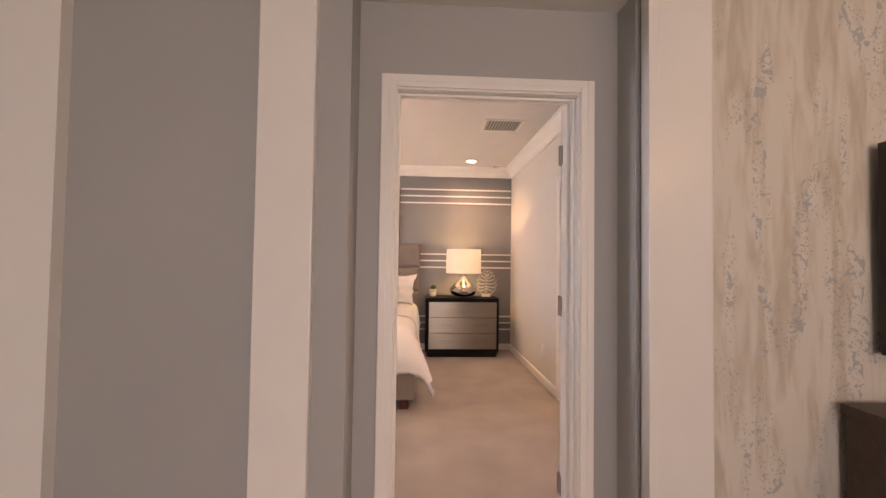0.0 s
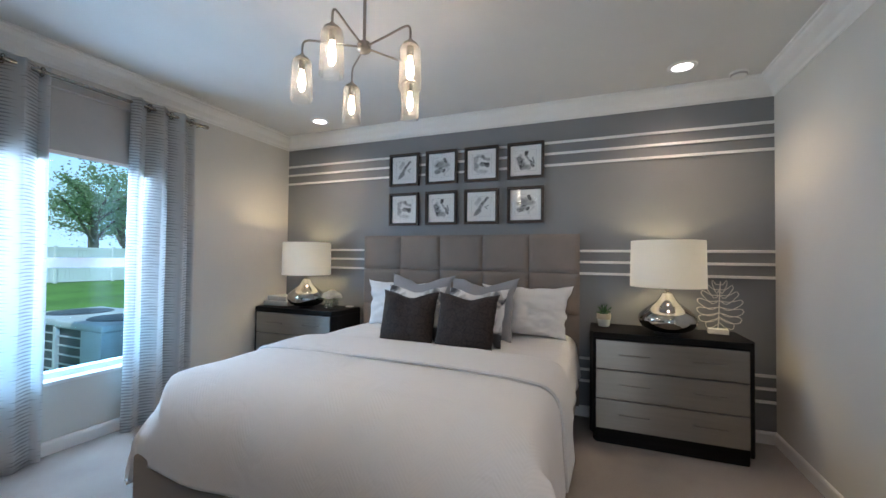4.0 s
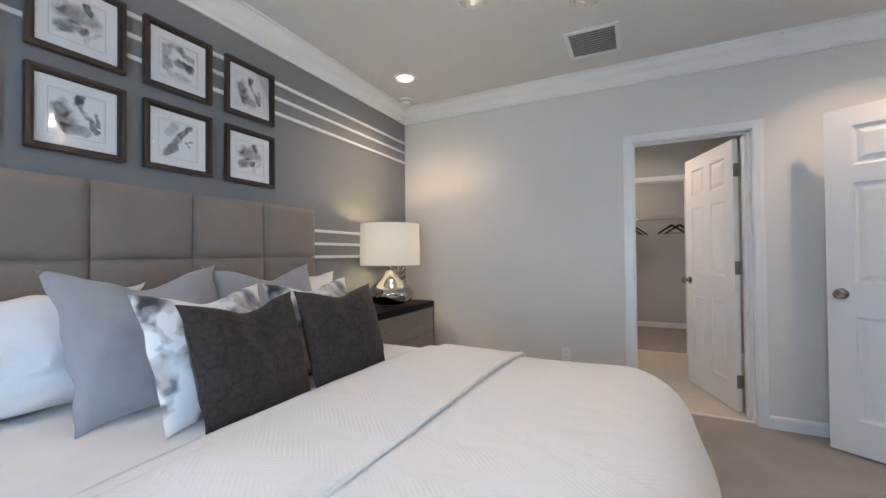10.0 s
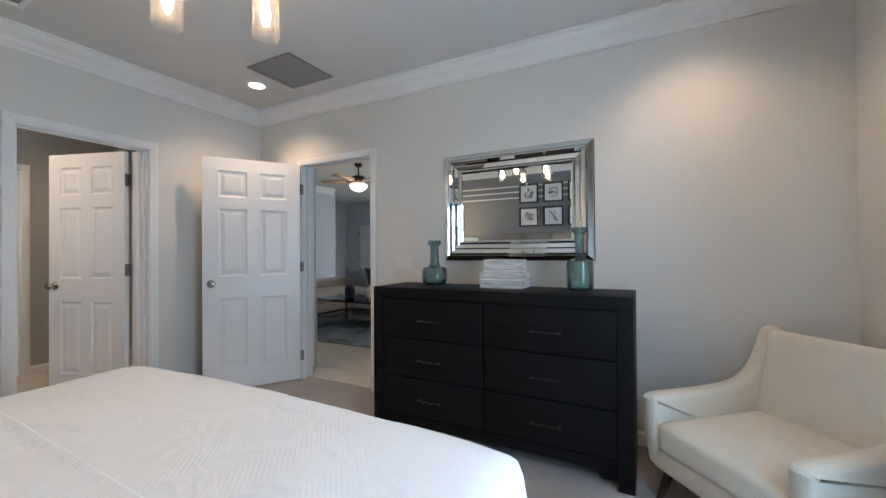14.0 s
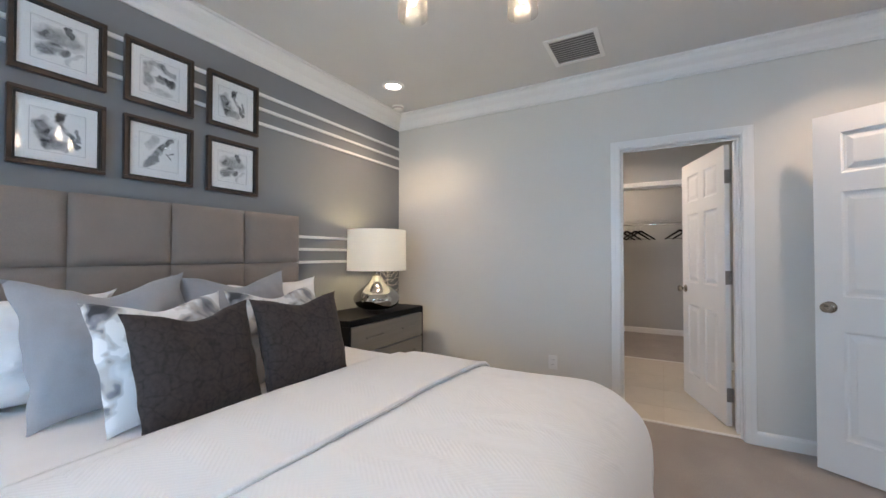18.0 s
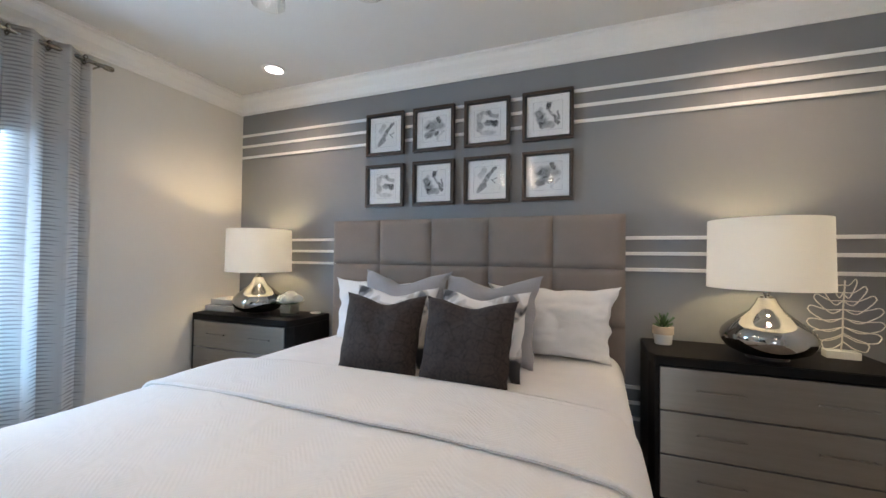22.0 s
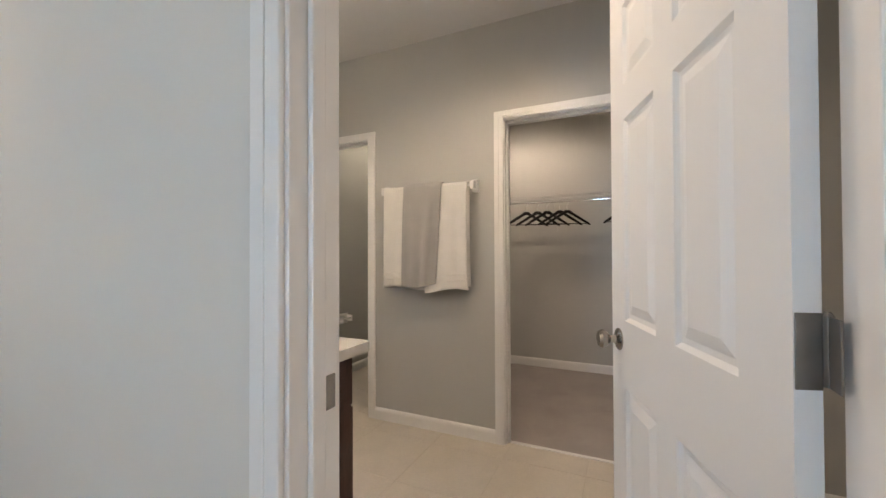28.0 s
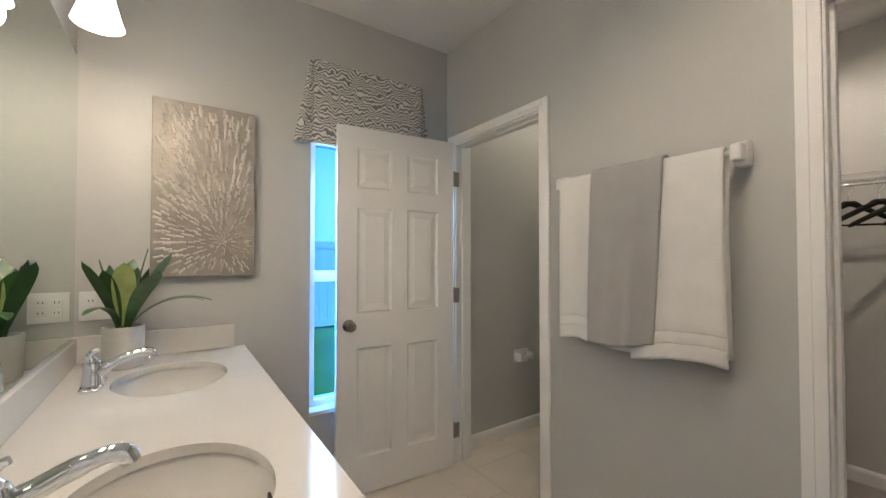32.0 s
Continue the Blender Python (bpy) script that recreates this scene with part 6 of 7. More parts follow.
wall("wall_living_west", LIVWALL, "y", LX0, -0.1, LY0, 1.41, LH, label="pale grey living room wall")
tagged(part("ceiling_living", boxed(LX0, 6.3, LY0, 1.45, LH, LH + 0.1), CEIL), "off-white living room ceiling", "ceiling", "", "structure")
for nm, a, b, out in (("crown_living_north", (LX0, 1.39), (LX1, 1.39), (0, -1)), ("crown_living_east", (LX1, 1.39), (LX1, -2.75), (-1, 0))):
    tagged(part(nm, run([(o, z + 0.1) for o, z in CROWN], a, b, out), TRIM), "white painted crown moulding along the ceiling", "crown moulding", "", "structure")

# ---- bathroom things ----
QUARTZ = material("white_cultured_marble", (0.64, 0.615, 0.57), 0.12, vary=0.02, scale=6, coat=0.3)
vanity = thing("vanity_cabinet", pose(0, 0, 0), "dark espresso wood bathroom vanity cabinet", "vanity")
VX0, VX1, VY0, VY1 = E + T + 0.002, 2.035, 3.905, BN - 0.002
part("body", boxed(VX0, VX1 - 0.02, VY0, VY1, 0.10, 0.70, bevel=0.002), ESPRESSO, vanity)
part("body_rail", boxed(VX1 - 0.06, VX1 - 0.0195, VY0 + 0.0005, VY1, 0.7005, 0.8545), ESPRESSO, vanity)
part("end_panel", boxed(VX0, VX1 - 0.0605, VY0 + 0.0005, VY0 + 0.02, 0.7005, 0.8545), ESPRESSO, vanity)
part("toe_kick", boxed(VX0, VX1 - 0.09, VY0 + 0.005, VY1, 0.002, 0.099), BLACKWOOD, vanity)
n = 4
for i in range(n):
    y0, y1 = VY0 + 0.01 + i * (VY1 - VY0 - 0.02) / n, VY0 + 0.01 + (i + 1) * (VY1 - VY0 - 0.02) / n
    d = part("cabinet_door", boxed(VX1 - 0.019, VX1, y0 + 0.003, y1 - 0.003, 0.12, 0.66, bevel=0.003), ESPRESSO, vanity)
    for a in ((y0 + 0.003, y1 - 0.003, 0.60, 0.66), (y0 + 0.003, y1 - 0.003, 0.12, 0.18), (y0 + 0.003, y0 + 0.063, 0.1805, 0.5995), (y1 - 0.063, y1 - 0.003, 0.1805, 0.5995)):
        part("door_rail", boxed(VX1 - 0.0005, VX1 + 0.006, *a, bevel=0.002), ESPRESSO, d)
    part("drawer_front", boxed(VX1 - 0.019, VX1 + 0.004, y0 + 0.003, y1 - 0.003, 0.67, 0.845, bevel=0.003), ESPRESSO, vanity)
CT0, CT1 = 3.872, BN - 0.001
counter = thing("vanity_counter", pose(0, 0, 0), "glossy white cultured marble vanity top with two oval bowls", "countertop")
SINKS = ((1.800, 4.285), (1.800, 5.14))
bm = bmesh.new()


def loop_of(pts, z):
    vs = [bm.verts.new((x, y, z)) for x, y in pts]
    return vs, [bm.edges.new((vs[i], vs[(i + 1) % len(vs)])) for i in range(len(vs))]


rect = [(E + T + 0.001, CT0), (2.072, CT0), (2.083, CT0 + 0.004), (2.087, CT0 + 0.015), (2.087, CT1), (E + T + 0.001, CT1)]
edges = loop_of(rect, 0.89)[1]
SX, SY = 0.172, 0.220
for cx, cy in SINKS:
    edges += loop_of([(cx + SX * math.cos(a), cy + SY * math.sin(a)) for a in [2 * math.pi * i / 56 for i in range(56)]], 0.89)[1]
bmesh.ops.triangle_fill(bm, use_beauty=True, use_dissolve=False, edges=edges)
top_v = bm.verts[:]
outer = [v for v in bm.verts][: len(rect)]
for k in range(len(SINKS)):
    lip = top_v[len(rect) + 56 * k: len(rect) + 56 * (k + 1)]
    under = [bm.verts.new((v.co.x, v.co.y, 0.866)) for v in lip]
    for i in range(56):
        bm.faces.new((lip[i], under[i], under[(i + 1) % 56], lip[(i + 1) % 56]))
low = [bm.verts.new((v.co.x, v.co.y, 0.855)) for v in outer]
for i in range(len(rect)):
    bm.faces.new((outer[i], outer[(i + 1) % len(rect)], low[(i + 1) % len(rect)], low[i]))
part("counter_top", bm, QUARTZ, counter)
for cx, cy in SINKS:
    bm = bmesh.new()
    prof = [(1.06, 0.8655), (1.03, 0.8645), (1.01, 0.856), (0.985, 0.835), (0.90, 0.80), (0.78, 0.765), (0.55, 0.745), (0.25, 0.738), (0.1, 0.736)]
    rings = [[bm.verts.new((cx + SX * f * math.cos(a), cy + SY * f * math.sin(a), z)) for a in [2 * math.pi * i / 56 for i in range(56)]] for f, z in prof]
    for a, b in zip(rings, rings[1:]):
        for i in range(56):
            bm.faces.new((a[i], a[(i + 1) % 56], b[(i + 1) % 56], b[i]))
    bm.faces.new(rings[-1])
    bowl = part("sink_bowl", bm, QUARTZ, counter, "white oval sink bowl", smooth=True)
    part("drain", lathe([(0, 0.742), (0.02, 0.742), (0.022, 0.739), (0.022, 0.737)], 20, at=(cx, cy, 0)), CHROME, bowl, smooth=True)
    ov = boxed(-0.012, 0.012, -0.003, 0.003, -0.007, 0.007, bevel=0.002)
    part("overflow_slot", ov, DARK, bowl).matrix_local = pose(cx + SX * 0.945, cy - 0.02, 0.842, 0, 0, 90)
part("backsplash", boxed(E + T + 0.0005, E + T + 0.02, CT0, BN - 0.022, 0.8905, 0.992, bevel=0.004), QUARTZ, counter)
part("side_splash", boxed(E + T + 0.0005, 2.042, BN - 0.021, BN - 0.001, 0.8905, 1.0, bevel=0.004), QUARTZ, counter)


def faucet(m):
    """Local: spout points to +x."""
    th = thing("faucet", m, "chrome single-lever bathroom faucet", "faucet", "bathroom faucets")
    part("base_plate", boxed(-0.028, 0.028, -0.075, 0.075, 0, 0.012, bevel=0.010, seg=3), CHROME, th, smooth=True)
    part("body", lathe([(0, 0.01), (0.030, 0.01), (0.027, 0.03), (0.024, 0.055), (0.024, 0.075), (0.018, 0.088), (0, 0.09)], 24), CHROME, th, smooth=True)
    part("spout", tube(arc([(0.0, 0, 0.04), (0.035, 0, 0.065), (0.085, 0, 0.088), (0.128, 0, 0.100), (0.152, 0, 0.096), (0.160, 0, 0.080)], 5), [0.021] * 6 + [0.017] * 6 + [0.0145] * 6 + [0.015] * 8, 14), CHROME, th, smooth=True)
    part("lever", tube(arc([(0, 0, 0.084), (-0.010, 0, 0.098), (-0.004, 0, 0.114), (0.016, 0, 0.124)], 4), [0.016] * 3 + [0.011] * 4 + [0.010] * 4 + [0.007] * 2, 12), CHROME, th, smooth=True)
    return th


fa = faucet(pose(1.585, 4.285, 0.8905))
copy_thing(fa, pose(1.585, 5.14, 0.8905))
bm_ = boxed(E + T + 0.001, E + T + 0.007, CT0 + 0.02, BN - 0.004, 0.997, 2.12, bevel=0.0015, seg=1)
tagged(part("bathroom_mirror", bm_, material("greenish_mirror", (0.76, 0.82, 0.76), 0.0, metal=1.0, vary=0.0)), "frameless wall mirror over the vanity", "mirror")
vl = thing("vanity_light", pose(E + T + 0.001, 4.70, 2.20), "nickel bath bar light with frosted bell shades, lit", "wall light")
part("backplate", boxed(0, 0.025, -0.40, 0.40, -0.055, 0.055, bevel=0.008), NICKEL, vl, smooth=True)
FROST = glowing("lit_frosted_glass", (1.0, 0.88, 0.70), 5.0)
for y in (-0.33, 0.0, 0.33):
    part("light_arm", tube(arc([(0.02, y, 0.0), (0.07, y, 0.02), (0.115, y, 0.03), (0.13, y, 0.0)]), 0.008, 8), NICKEL, vl, smooth=True)
    part("glass_shade", lathe([(0.022, 0.0), (0.03, -0.02), (0.042, -0.07), (0.055, -0.12), (0.066, -0.155), (0.063, -0.155), (0.052, -0.12), (0.039, -0.07), (0.027, -0.02), (0.0, -0.004)], 28, at=(0.13, y, 0)), FROST, vl, "glowing frosted glass bell shade", smooth=True)
    lamp("vanity_bulb_light", "POINT", pose(E + T + 0.131, 4.70 + y, 2.01), 4.6, (1.0, 0.81, 0.60), radius=0.05)
wall_plate("wall_outlet", pose(1.545, BN, 1.12, 0, 0, 180), 0.12, 0.118, "white double outlet plate beside the bathroom mirror", "outlet", 2)

# starburst wall art
SILVER = material("silver_leaf_canvas", (0.66, 0.62, 0.575), 0.36, metal=0.5, vary=0.18, scale=14, bump=0.4, bump_scale=60)
art = thing("starburst_wall_art", pose(1.917, BN - 0.001, 1.625), "silver metallic starburst relief canvas", "wall art")
part("canvas", boxed(-0.203, 0.203, -0.042, 0, -0.393, 0.393, bevel=0.004), material("dark_taupe_canvas", (0.27, 0.245, 0.21), 0.5, metal=0.3, vary=0.15, scale=14, bump=0.4, bump_scale=60), art)
bm = bmesh.new()
rr = random.Random(4)
cx, cz = 0.075, -0.235
for ring in range(30):
    r0 = 0.012 + ring * 0.024
    cnt = int(9 + ring * 4.3)
    for i in range(cnt):
        a = 2 * math.pi * (i + rr.uniform(-0.3, 0.3)) / cnt
        r = r0 + rr.uniform(-0.008, 0.008)
        x, z = cx + r * math.cos(a), cz + r * math.sin(a)
        ln = 0.008 + 0.011 * min(1, ring / 10) * rr.uniform(0.7, 1.2)
        wd = 0.0030 + 0.0034 * min(1, ring / 12)
        if abs(x) + ln > 0.200 or abs(z) + ln > 0.39:
            continue
        c, s = math.cos(a), math.sin(a)
        base = [(x + u * ln * c - v * wd * s, -0.0415, z + u * ln * s + v * wd * c) for u, v in ((-1, -1), (1, -1), (1, 1), (-1, 1))]
        ridge = [(x - 0.6 * ln * c, -0.0475, z - 0.6 * ln * s), (x + 0.7 * ln * c, -0.0505, z + 0.7 * ln * s)]
        b = [bm.verts.new(q) for q in base]
        g = [bm.verts.new(q) for q in ridge]
        for f in ((b[0], b[1], g[1], g[0]), (b[2], b[3], g[0], g[1]), (b[1], b[2], g[1]), (b[3], b[0], g[0])):
            bm.faces.new(f)
tagged(part("relief", bm, SILVER, art, "hundreds of short raised radiating strokes"), kind="stuff")

ZEBRA = material("grey_zebra_fabric", (0.4, 0.39, 0.38), 0.8, vary=0.03, sheen=0.2)
t, p = nodes_of(ZEBRA)
tc = t.nodes.new("ShaderNodeTexCoord")
mp = t.nodes.new("ShaderNodeMapping")
mp.inputs["Scale"].default_value = (17, 17, 11)
t.links.new(tc.outputs["Object"], mp.inputs[0])
wv = t.nodes.new("ShaderNodeTexWave")
wv.bands_direction = "Z"
wv.inputs["Scale"].default_value, wv.inputs["Distortion"].default_value, wv.inputs["Detail"].default_value, wv.inputs["Detail Scale"].default_value = 1.5, 16.0, 1.0, 0.8
t.links.new(mp.outputs[0], wv.inputs["Vector"])
cr = t.nodes.new("ShaderNodeValToRGB")
cr.color_ramp.elements[0].position, cr.color_ramp.elements[0].color = 0.40, (0.66, 0.645, 0.62, 1)
cr.color_ramp.elements[1].position, cr.color_ramp.elements[1].color = 0.62, (0.19, 0.18, 0.17, 1)
t.links.new(wv.outputs["Fac"], cr.inputs[0])
t.links.new(cr.outputs[0], p.inputs["Base Color"])
val = thing("window_valance", pose(2.735, BN - 0.001, 1.925), "flat valance in grey and cream zebra fabric with corner pleats", "valance")
bm = bmesh.new()
rows = []
for z in (0.0, 0.05, 0.12, 0.20, 0.30, 0.40, 0.455):
    g = 1 - z / 0.455
    # wall, flared side, three folds of the corner pleat, flat front, and the same at the other end
    lft = [(-0.345 - 0.075 * g, 0.0), (-0.348 - 0.084 * g, -0.030), (-0.340 - 0.054 * g, -0.044), (-0.346 - 0.046 * g, -0.014), (-0.336 - 0.020 * g, -0.046), (-0.341 - 0.012 * g, -0.016), (-0.332, -0.048)]
    front = [(-0.332 + 0.664 * k / 24, -0.048 - 0.006 * g * math.sin(9 * k / 24 + 0.6)) for k in range(1, 24)]
    rgt = [(-x if i else 0.350, y) for i, (x, y) in enumerate(reversed(lft))]
    rgt[0] = (0.332, -0.048)
    rows.append([bm.verts.new((x, y, z + (0.004 * math.sin(14 * x) if z == 0 else 0))) for x, y in lft + front + rgt])
for a, b in zip(rows, rows[1:]):
    for i in range(len(a) - 1):
        bm.faces.new((a[i], a[i + 1], b[i + 1], b[i]))
vo = part("valance_skirt", bm, ZEBRA, val)
md = vo.modifiers.new("thickness", "SOLIDIFY")
md.thickness = 0.003
part("valance_board", boxed(-0.328, 0.328, -0.040, 0, 0.435, 0.452), ZEBRA, val)

bw = thing("window_2", pose(2.75, BN + 0.10, 0.48), "narrow white vinyl bathroom window with bright daylight", "window", "", "structure")
for nm, a in (("window_frame", (-0.35, -0.305, -0.035, 0.035, 0, 1.52)), ("window_frame", (0.305, 0.35, -0.035, 0.035, 0, 1.52)), ("window_frame", (-0.305, 0.305, -0.035, 0.035, 0, 0.045)),
              ("window_frame", (-0.305, 0.305, -0.035, 0.035, 1.475, 1.52)), ("meeting_rail", (-0.305, 0.305, -0.025, 0.02, 0.70, 0.76))):
    part(nm, boxed(*a, bevel=0.003), WINMAT, bw)
for z0, z1 in ((0.04, 0.71), (0.75, 1.48)):
    part("pane", boxed(-0.31, 0.31, -0.003, 0.003, z0, z1), BATHGLASS, bw).visible_shadow = False
part("window_sill", boxed(-0.35, 0.35, -0.115, -0.035, -0.01, 0.012, bevel=0.004), TRIM, bw)

pl = thing("bromeliad_plant", pose(1.640, 5.395, 0.8905), "leafy green strap-leaved plant in a pale grey pot", "potted plant")
part("pot", lathe([(0, 0), (0.060, 0), (0.064, 0.004), (0.068, 0.156), (0.066, 0.160), (0.060, 0.160), (0.059, 0.142), (0, 0.142)], 32), material("pale_grey_stoneware", (0.50, 0.485, 0.45), 0.6, vary=0.06, scale=14), pl, smooth=True)
part("soil", lathe([(0, 0.150), (0.03, 0.149), (0.0585, 0.145), (0.0585, 0.141)], 20), DARK, pl)
STRAP = material("dark_glossy_leaf", (0.035, 0.10, 0.028), 0.35, vary=0.3, scale=14, by_object=0.25, coat=0.2)
for i in range(13):
    az = 2.399 * i + rnd.uniform(-0.25, 0.25)
    lean, bend, ln = 0.10 + 0.042 * i, 0.16 + 0.045 * i, rnd.uniform(0.27, 0.35)
    if math.cos(az) < -0.35:
        lean, bend, ln = lean * 0.5, bend * 0.5, ln * 0.9
    if math.sin(az) > 0.3:
        lean, bend, ln = lean * 0.4, bend * 0.4, ln * 0.85
    bm = bmesh.new()
    blade(bm, (0.018 * math.cos(az), 0.018 * math.sin(az), 0.150), az, lean, ln, rnd.uniform(0.062, 0.076), 0.003, bend, 11, blunt=True)
    part("leaf", bm, LEAF_LIGHT if i in (2,) else STRAP, pl, smooth=True)
for az, ln in ((-0.35, 0.34), (0.15, 0.30), (-1.9, 0.29)):
    bm = bmesh.new()
    blade(bm, (0.016 * math.cos(az), 0.016 * math.sin(az), 0.150), az, 0.55, ln, 0.036, 0.003, 1.50, 11, blunt=True)
    part("leaf", bm, STRAP, pl, "long drooping leaf", smooth=True)

# towels
TERRY = material("white_terry_towel", (0.87, 0.85, 0.81), 0.95, vary=0.03, scale=10, grain=0.05, grain_scale=700, bump=1.0, bump_scale=700, sheen=0.4, spec=0.1)
TERRYG = material("grey_terry_towel", (0.44, 0.43, 0.415), 0.95, vary=0.04, scale=10, grain=0.06, grain_scale=700, bump=1.0, bump_scale=700, sheen=0.4, spec=0.1)
BZ, BX = 1.642, BE - 0.078
bar = thing("towel_bar", pose(0, 0, 0), "white ceramic towel bar on the wall", "towel bar")
part("bar", tube([(BX, 3.90, BZ), (BX, 4.565, BZ)], 0.010, 14), PLASTIC, bar, smooth=True)
for y in (3.899, 4.565):
    part("bar_post", boxed(BX - 0.014, BX + 0.034, y - 0.015, y + 0.015, BZ - 0.026, BZ + 0.026, bevel=0.008, seg=3), PLASTIC, bar, smooth=True)
    part("wall_block", boxed(BX + 0.0335, BE, y - 0.019, y + 0.019, BZ - 0.040, BZ + 0.040, bevel=0.008, seg=2), PLASTIC, bar, smooth=True)


def towel(name, y0, y1, front, back, mat, label, off, bands, seed):
    bm = bmesh.new()
    r = 0.014 + off
    ny, prof = 30, []
    for up in [0, 0.012, 0.03, 0.046, 0.050, 0.054, 0.058, 0.062, 0.075, 0.086, 0.090, 0.094, 0.098, 0.102] + [0.13 + (front - 0.14) * k / 12 for k in range(13)]:
        prof.append((-r, up - front))
    for k in range(9):
        a = math.pi - math.pi * k / 8
        prof.append((r * math.cos(a), r * math.sin(a)))
    for k in range(1, 13):
        prof.append((r, -back * k / 12))
    rows = []
    for i in range(ny + 1):
        u = i / ny
        row = []
        for x, z in prof:
            dn = max(0, -z)
            y = y0 + (y1 - y0) * u + 0.012 * math.sin(seed + 3 * dn) * dn
            dx = (0.010 * math.sin(u * 8 + seed) + 0.006 * math.sin(u * 17 + seed * 2)) * min(1, dn * 2.2)
            if x < 0:
                dx -= 0.012 * dn
            if not bands:
                y += (1 - u) * 0.075 * dn + 0.02 * u * dn
                if x < 0:
                    dx += (0.016 / (1 + math.exp((u - 0.20 - 0.12 * dn) * 60)) - 0.005) * min(1, dn * 3)
            bulge = 0.0
            if bands and x < 0:
                for b in (0.054, 0.094):
                    bulge -= 0.006 * math.exp(-((front - dn - b) / 0.004) ** 2)
            zz = z - (0.014 * u + 0.016 * math.sin(u * 4.2 + seed * 1.7)) * dn * dn * 2
            row.append(bm.verts.new((BX + min(x + dx - bulge if x < 0 else x, 0.05), y, BZ + zz)))
        rows.append(row)
    for a, b in zip(rows, rows[1:]):
        for k in range(len(prof) - 1):
            bm.faces.new((a[k], a[k + 1], b[k + 1], b[k]))
    ob = tagged(part(name, bm, mat, None, smooth=True), label, "towel", "hanging towels")
    md = ob.modifiers.new("thickness", "SOLIDIFY")
    md.thickness, md.offset = 0.009, 1
    return ob


towel("towel", 4.24, 4.55, 0.665, 0.645, TERRY, "white terry bath towel folded over the bar", 0.0, True, 1)
towel("towel", 3.928, 4.235, 0.672, 0.652, TERRY, "white terry bath towel folded over the bar", 0.002, True, 2)
towel("towel", 4.105, 4.385, 0.645, 0.60, TERRYG, "grey terry hand towel layered over white towels", 0.0135, False, 3)

register("exhaust_fan_grille", 2.49, 2.73, 4.195, 4.435, BH, "y", 9, "square white bathroom exhaust fan grille", TRIM, TRIM, 30)
tp = thing("paper_holder", pose(3.985, BN, 0.57), "white ceramic toilet paper holder on the wall", "paper holder")
part("backplate", boxed(-0.075, 0.075, -0.012, 0, -0.05, 0.05, bevel=0.006), PLASTIC, tp, smooth=True)
for s in (-1, 1):
    part("post", boxed(s * 0.062 - 0.012, s * 0.062 + 0.012, -0.075, -0.011, -0.03, 0.03, bevel=0.008, seg=3), PLASTIC, tp, smooth=True)
part("roller", tube([(-0.055, -0.055, 0), (0.055, -0.055, 0)], 0.012, 14), PLASTIC, tp, smooth=True)

# closet shelf and hangers
SHX0, SHX1, SHY0, SHY1, SHZ = 4.79, 5.118, 1.40, 4.40, 1.765
WIREW = material("white_coated_wire", (0.46, 0.46, 0.45), 0.4, vary=0.02)
shelf = thing("wire_closet_shelf", pose(0, 0, 0), "white coated wire closet shelf with hanging rail", "wire shelf")
for x, z in ((SHX0, SHZ), (SHX0, SHZ - 0.030), ((SHX0 + SHX1) / 2, SHZ - 0.004), (SHX1 - 0.006, SHZ)):
    part("long_wire", tube([(x, SHY0, z), (x, SHY1, z)], 0.0035 if x > SHX0 else 0.0045, 6), WIREW, shelf)
cross = bmesh.new()
y = SHY0
while y < SHY1:
    tube([(SHX1 - 0.006, y, SHZ + 0.004), (SHX0, y, SHZ + 0.004), (SHX0 - 0.003, y, SHZ - 0.030)], 0.0014, 5, cross)
    y += 0.026
tagged(part("wire_mesh", cross, WIREW, shelf, "close-set thin cross wires"), kind="stuff")
for y in (2.1, 2.95, 3.66, 4.2):
    part("support_brace", tube([(SHX0 + 0.005, y, SHZ - 0.01), (SHX1 - 0.003, y, SHZ - 0.33)], 0.005, 6), WIREW, shelf)
part("hang_rail", tube([(SHX0 + 0.01, SHY0, SHZ - 0.058), (SHX0 + 0.01, SHY1, SHZ - 0.058)], 0.010, 10), CHROME, shelf, smooth=True)


def hanger(m):
    """Local: hook on the rail at the origin; the arms run along x."""
    th = thing("clothes_hanger", m, "black velvet clothes hanger on the closet rail", "hanger", "black hangers")
    hook = arc([(0.021, 0, -0.010), (0.017, 0, 0.010), (0.0, 0, 0.016), (-0.016, 0, 0.006), (-0.012, 0, -0.022), (0.004, 0, -0.045), (0, 0, -0.105)], 4)
    part("hook", tube(hook, 0.0028, 6), CHROME, th, "chrome hook", smooth=True)
    bm = bmesh.new()
    tube([(-0.036, 0, -0.107), (-0.020, 0, -0.101), (0.020, 0, -0.101), (0.036, 0, -0.107)], [0.010, 0.016, 0.016, 0.010], 8, bm)
    for s in (-1, 1):
        tube([(s * 0.015, 0, -0.104), (s * 0.06, 0, -0.130), (s * 0.13, 0, -0.174), (s * 0.20, 0, -0.218), (s * 0.215, 0, -0.228)], [0.015, 0.014, 0.013, 0.011, 0.006], 8, bm)
    tube([(-0.195, 0, -0.217), (0.195, 0, -0.217)], 0.0035, 6, bm)
    part("hanger_body", bm, BLACKWOOD, th, smooth=True)
    return th


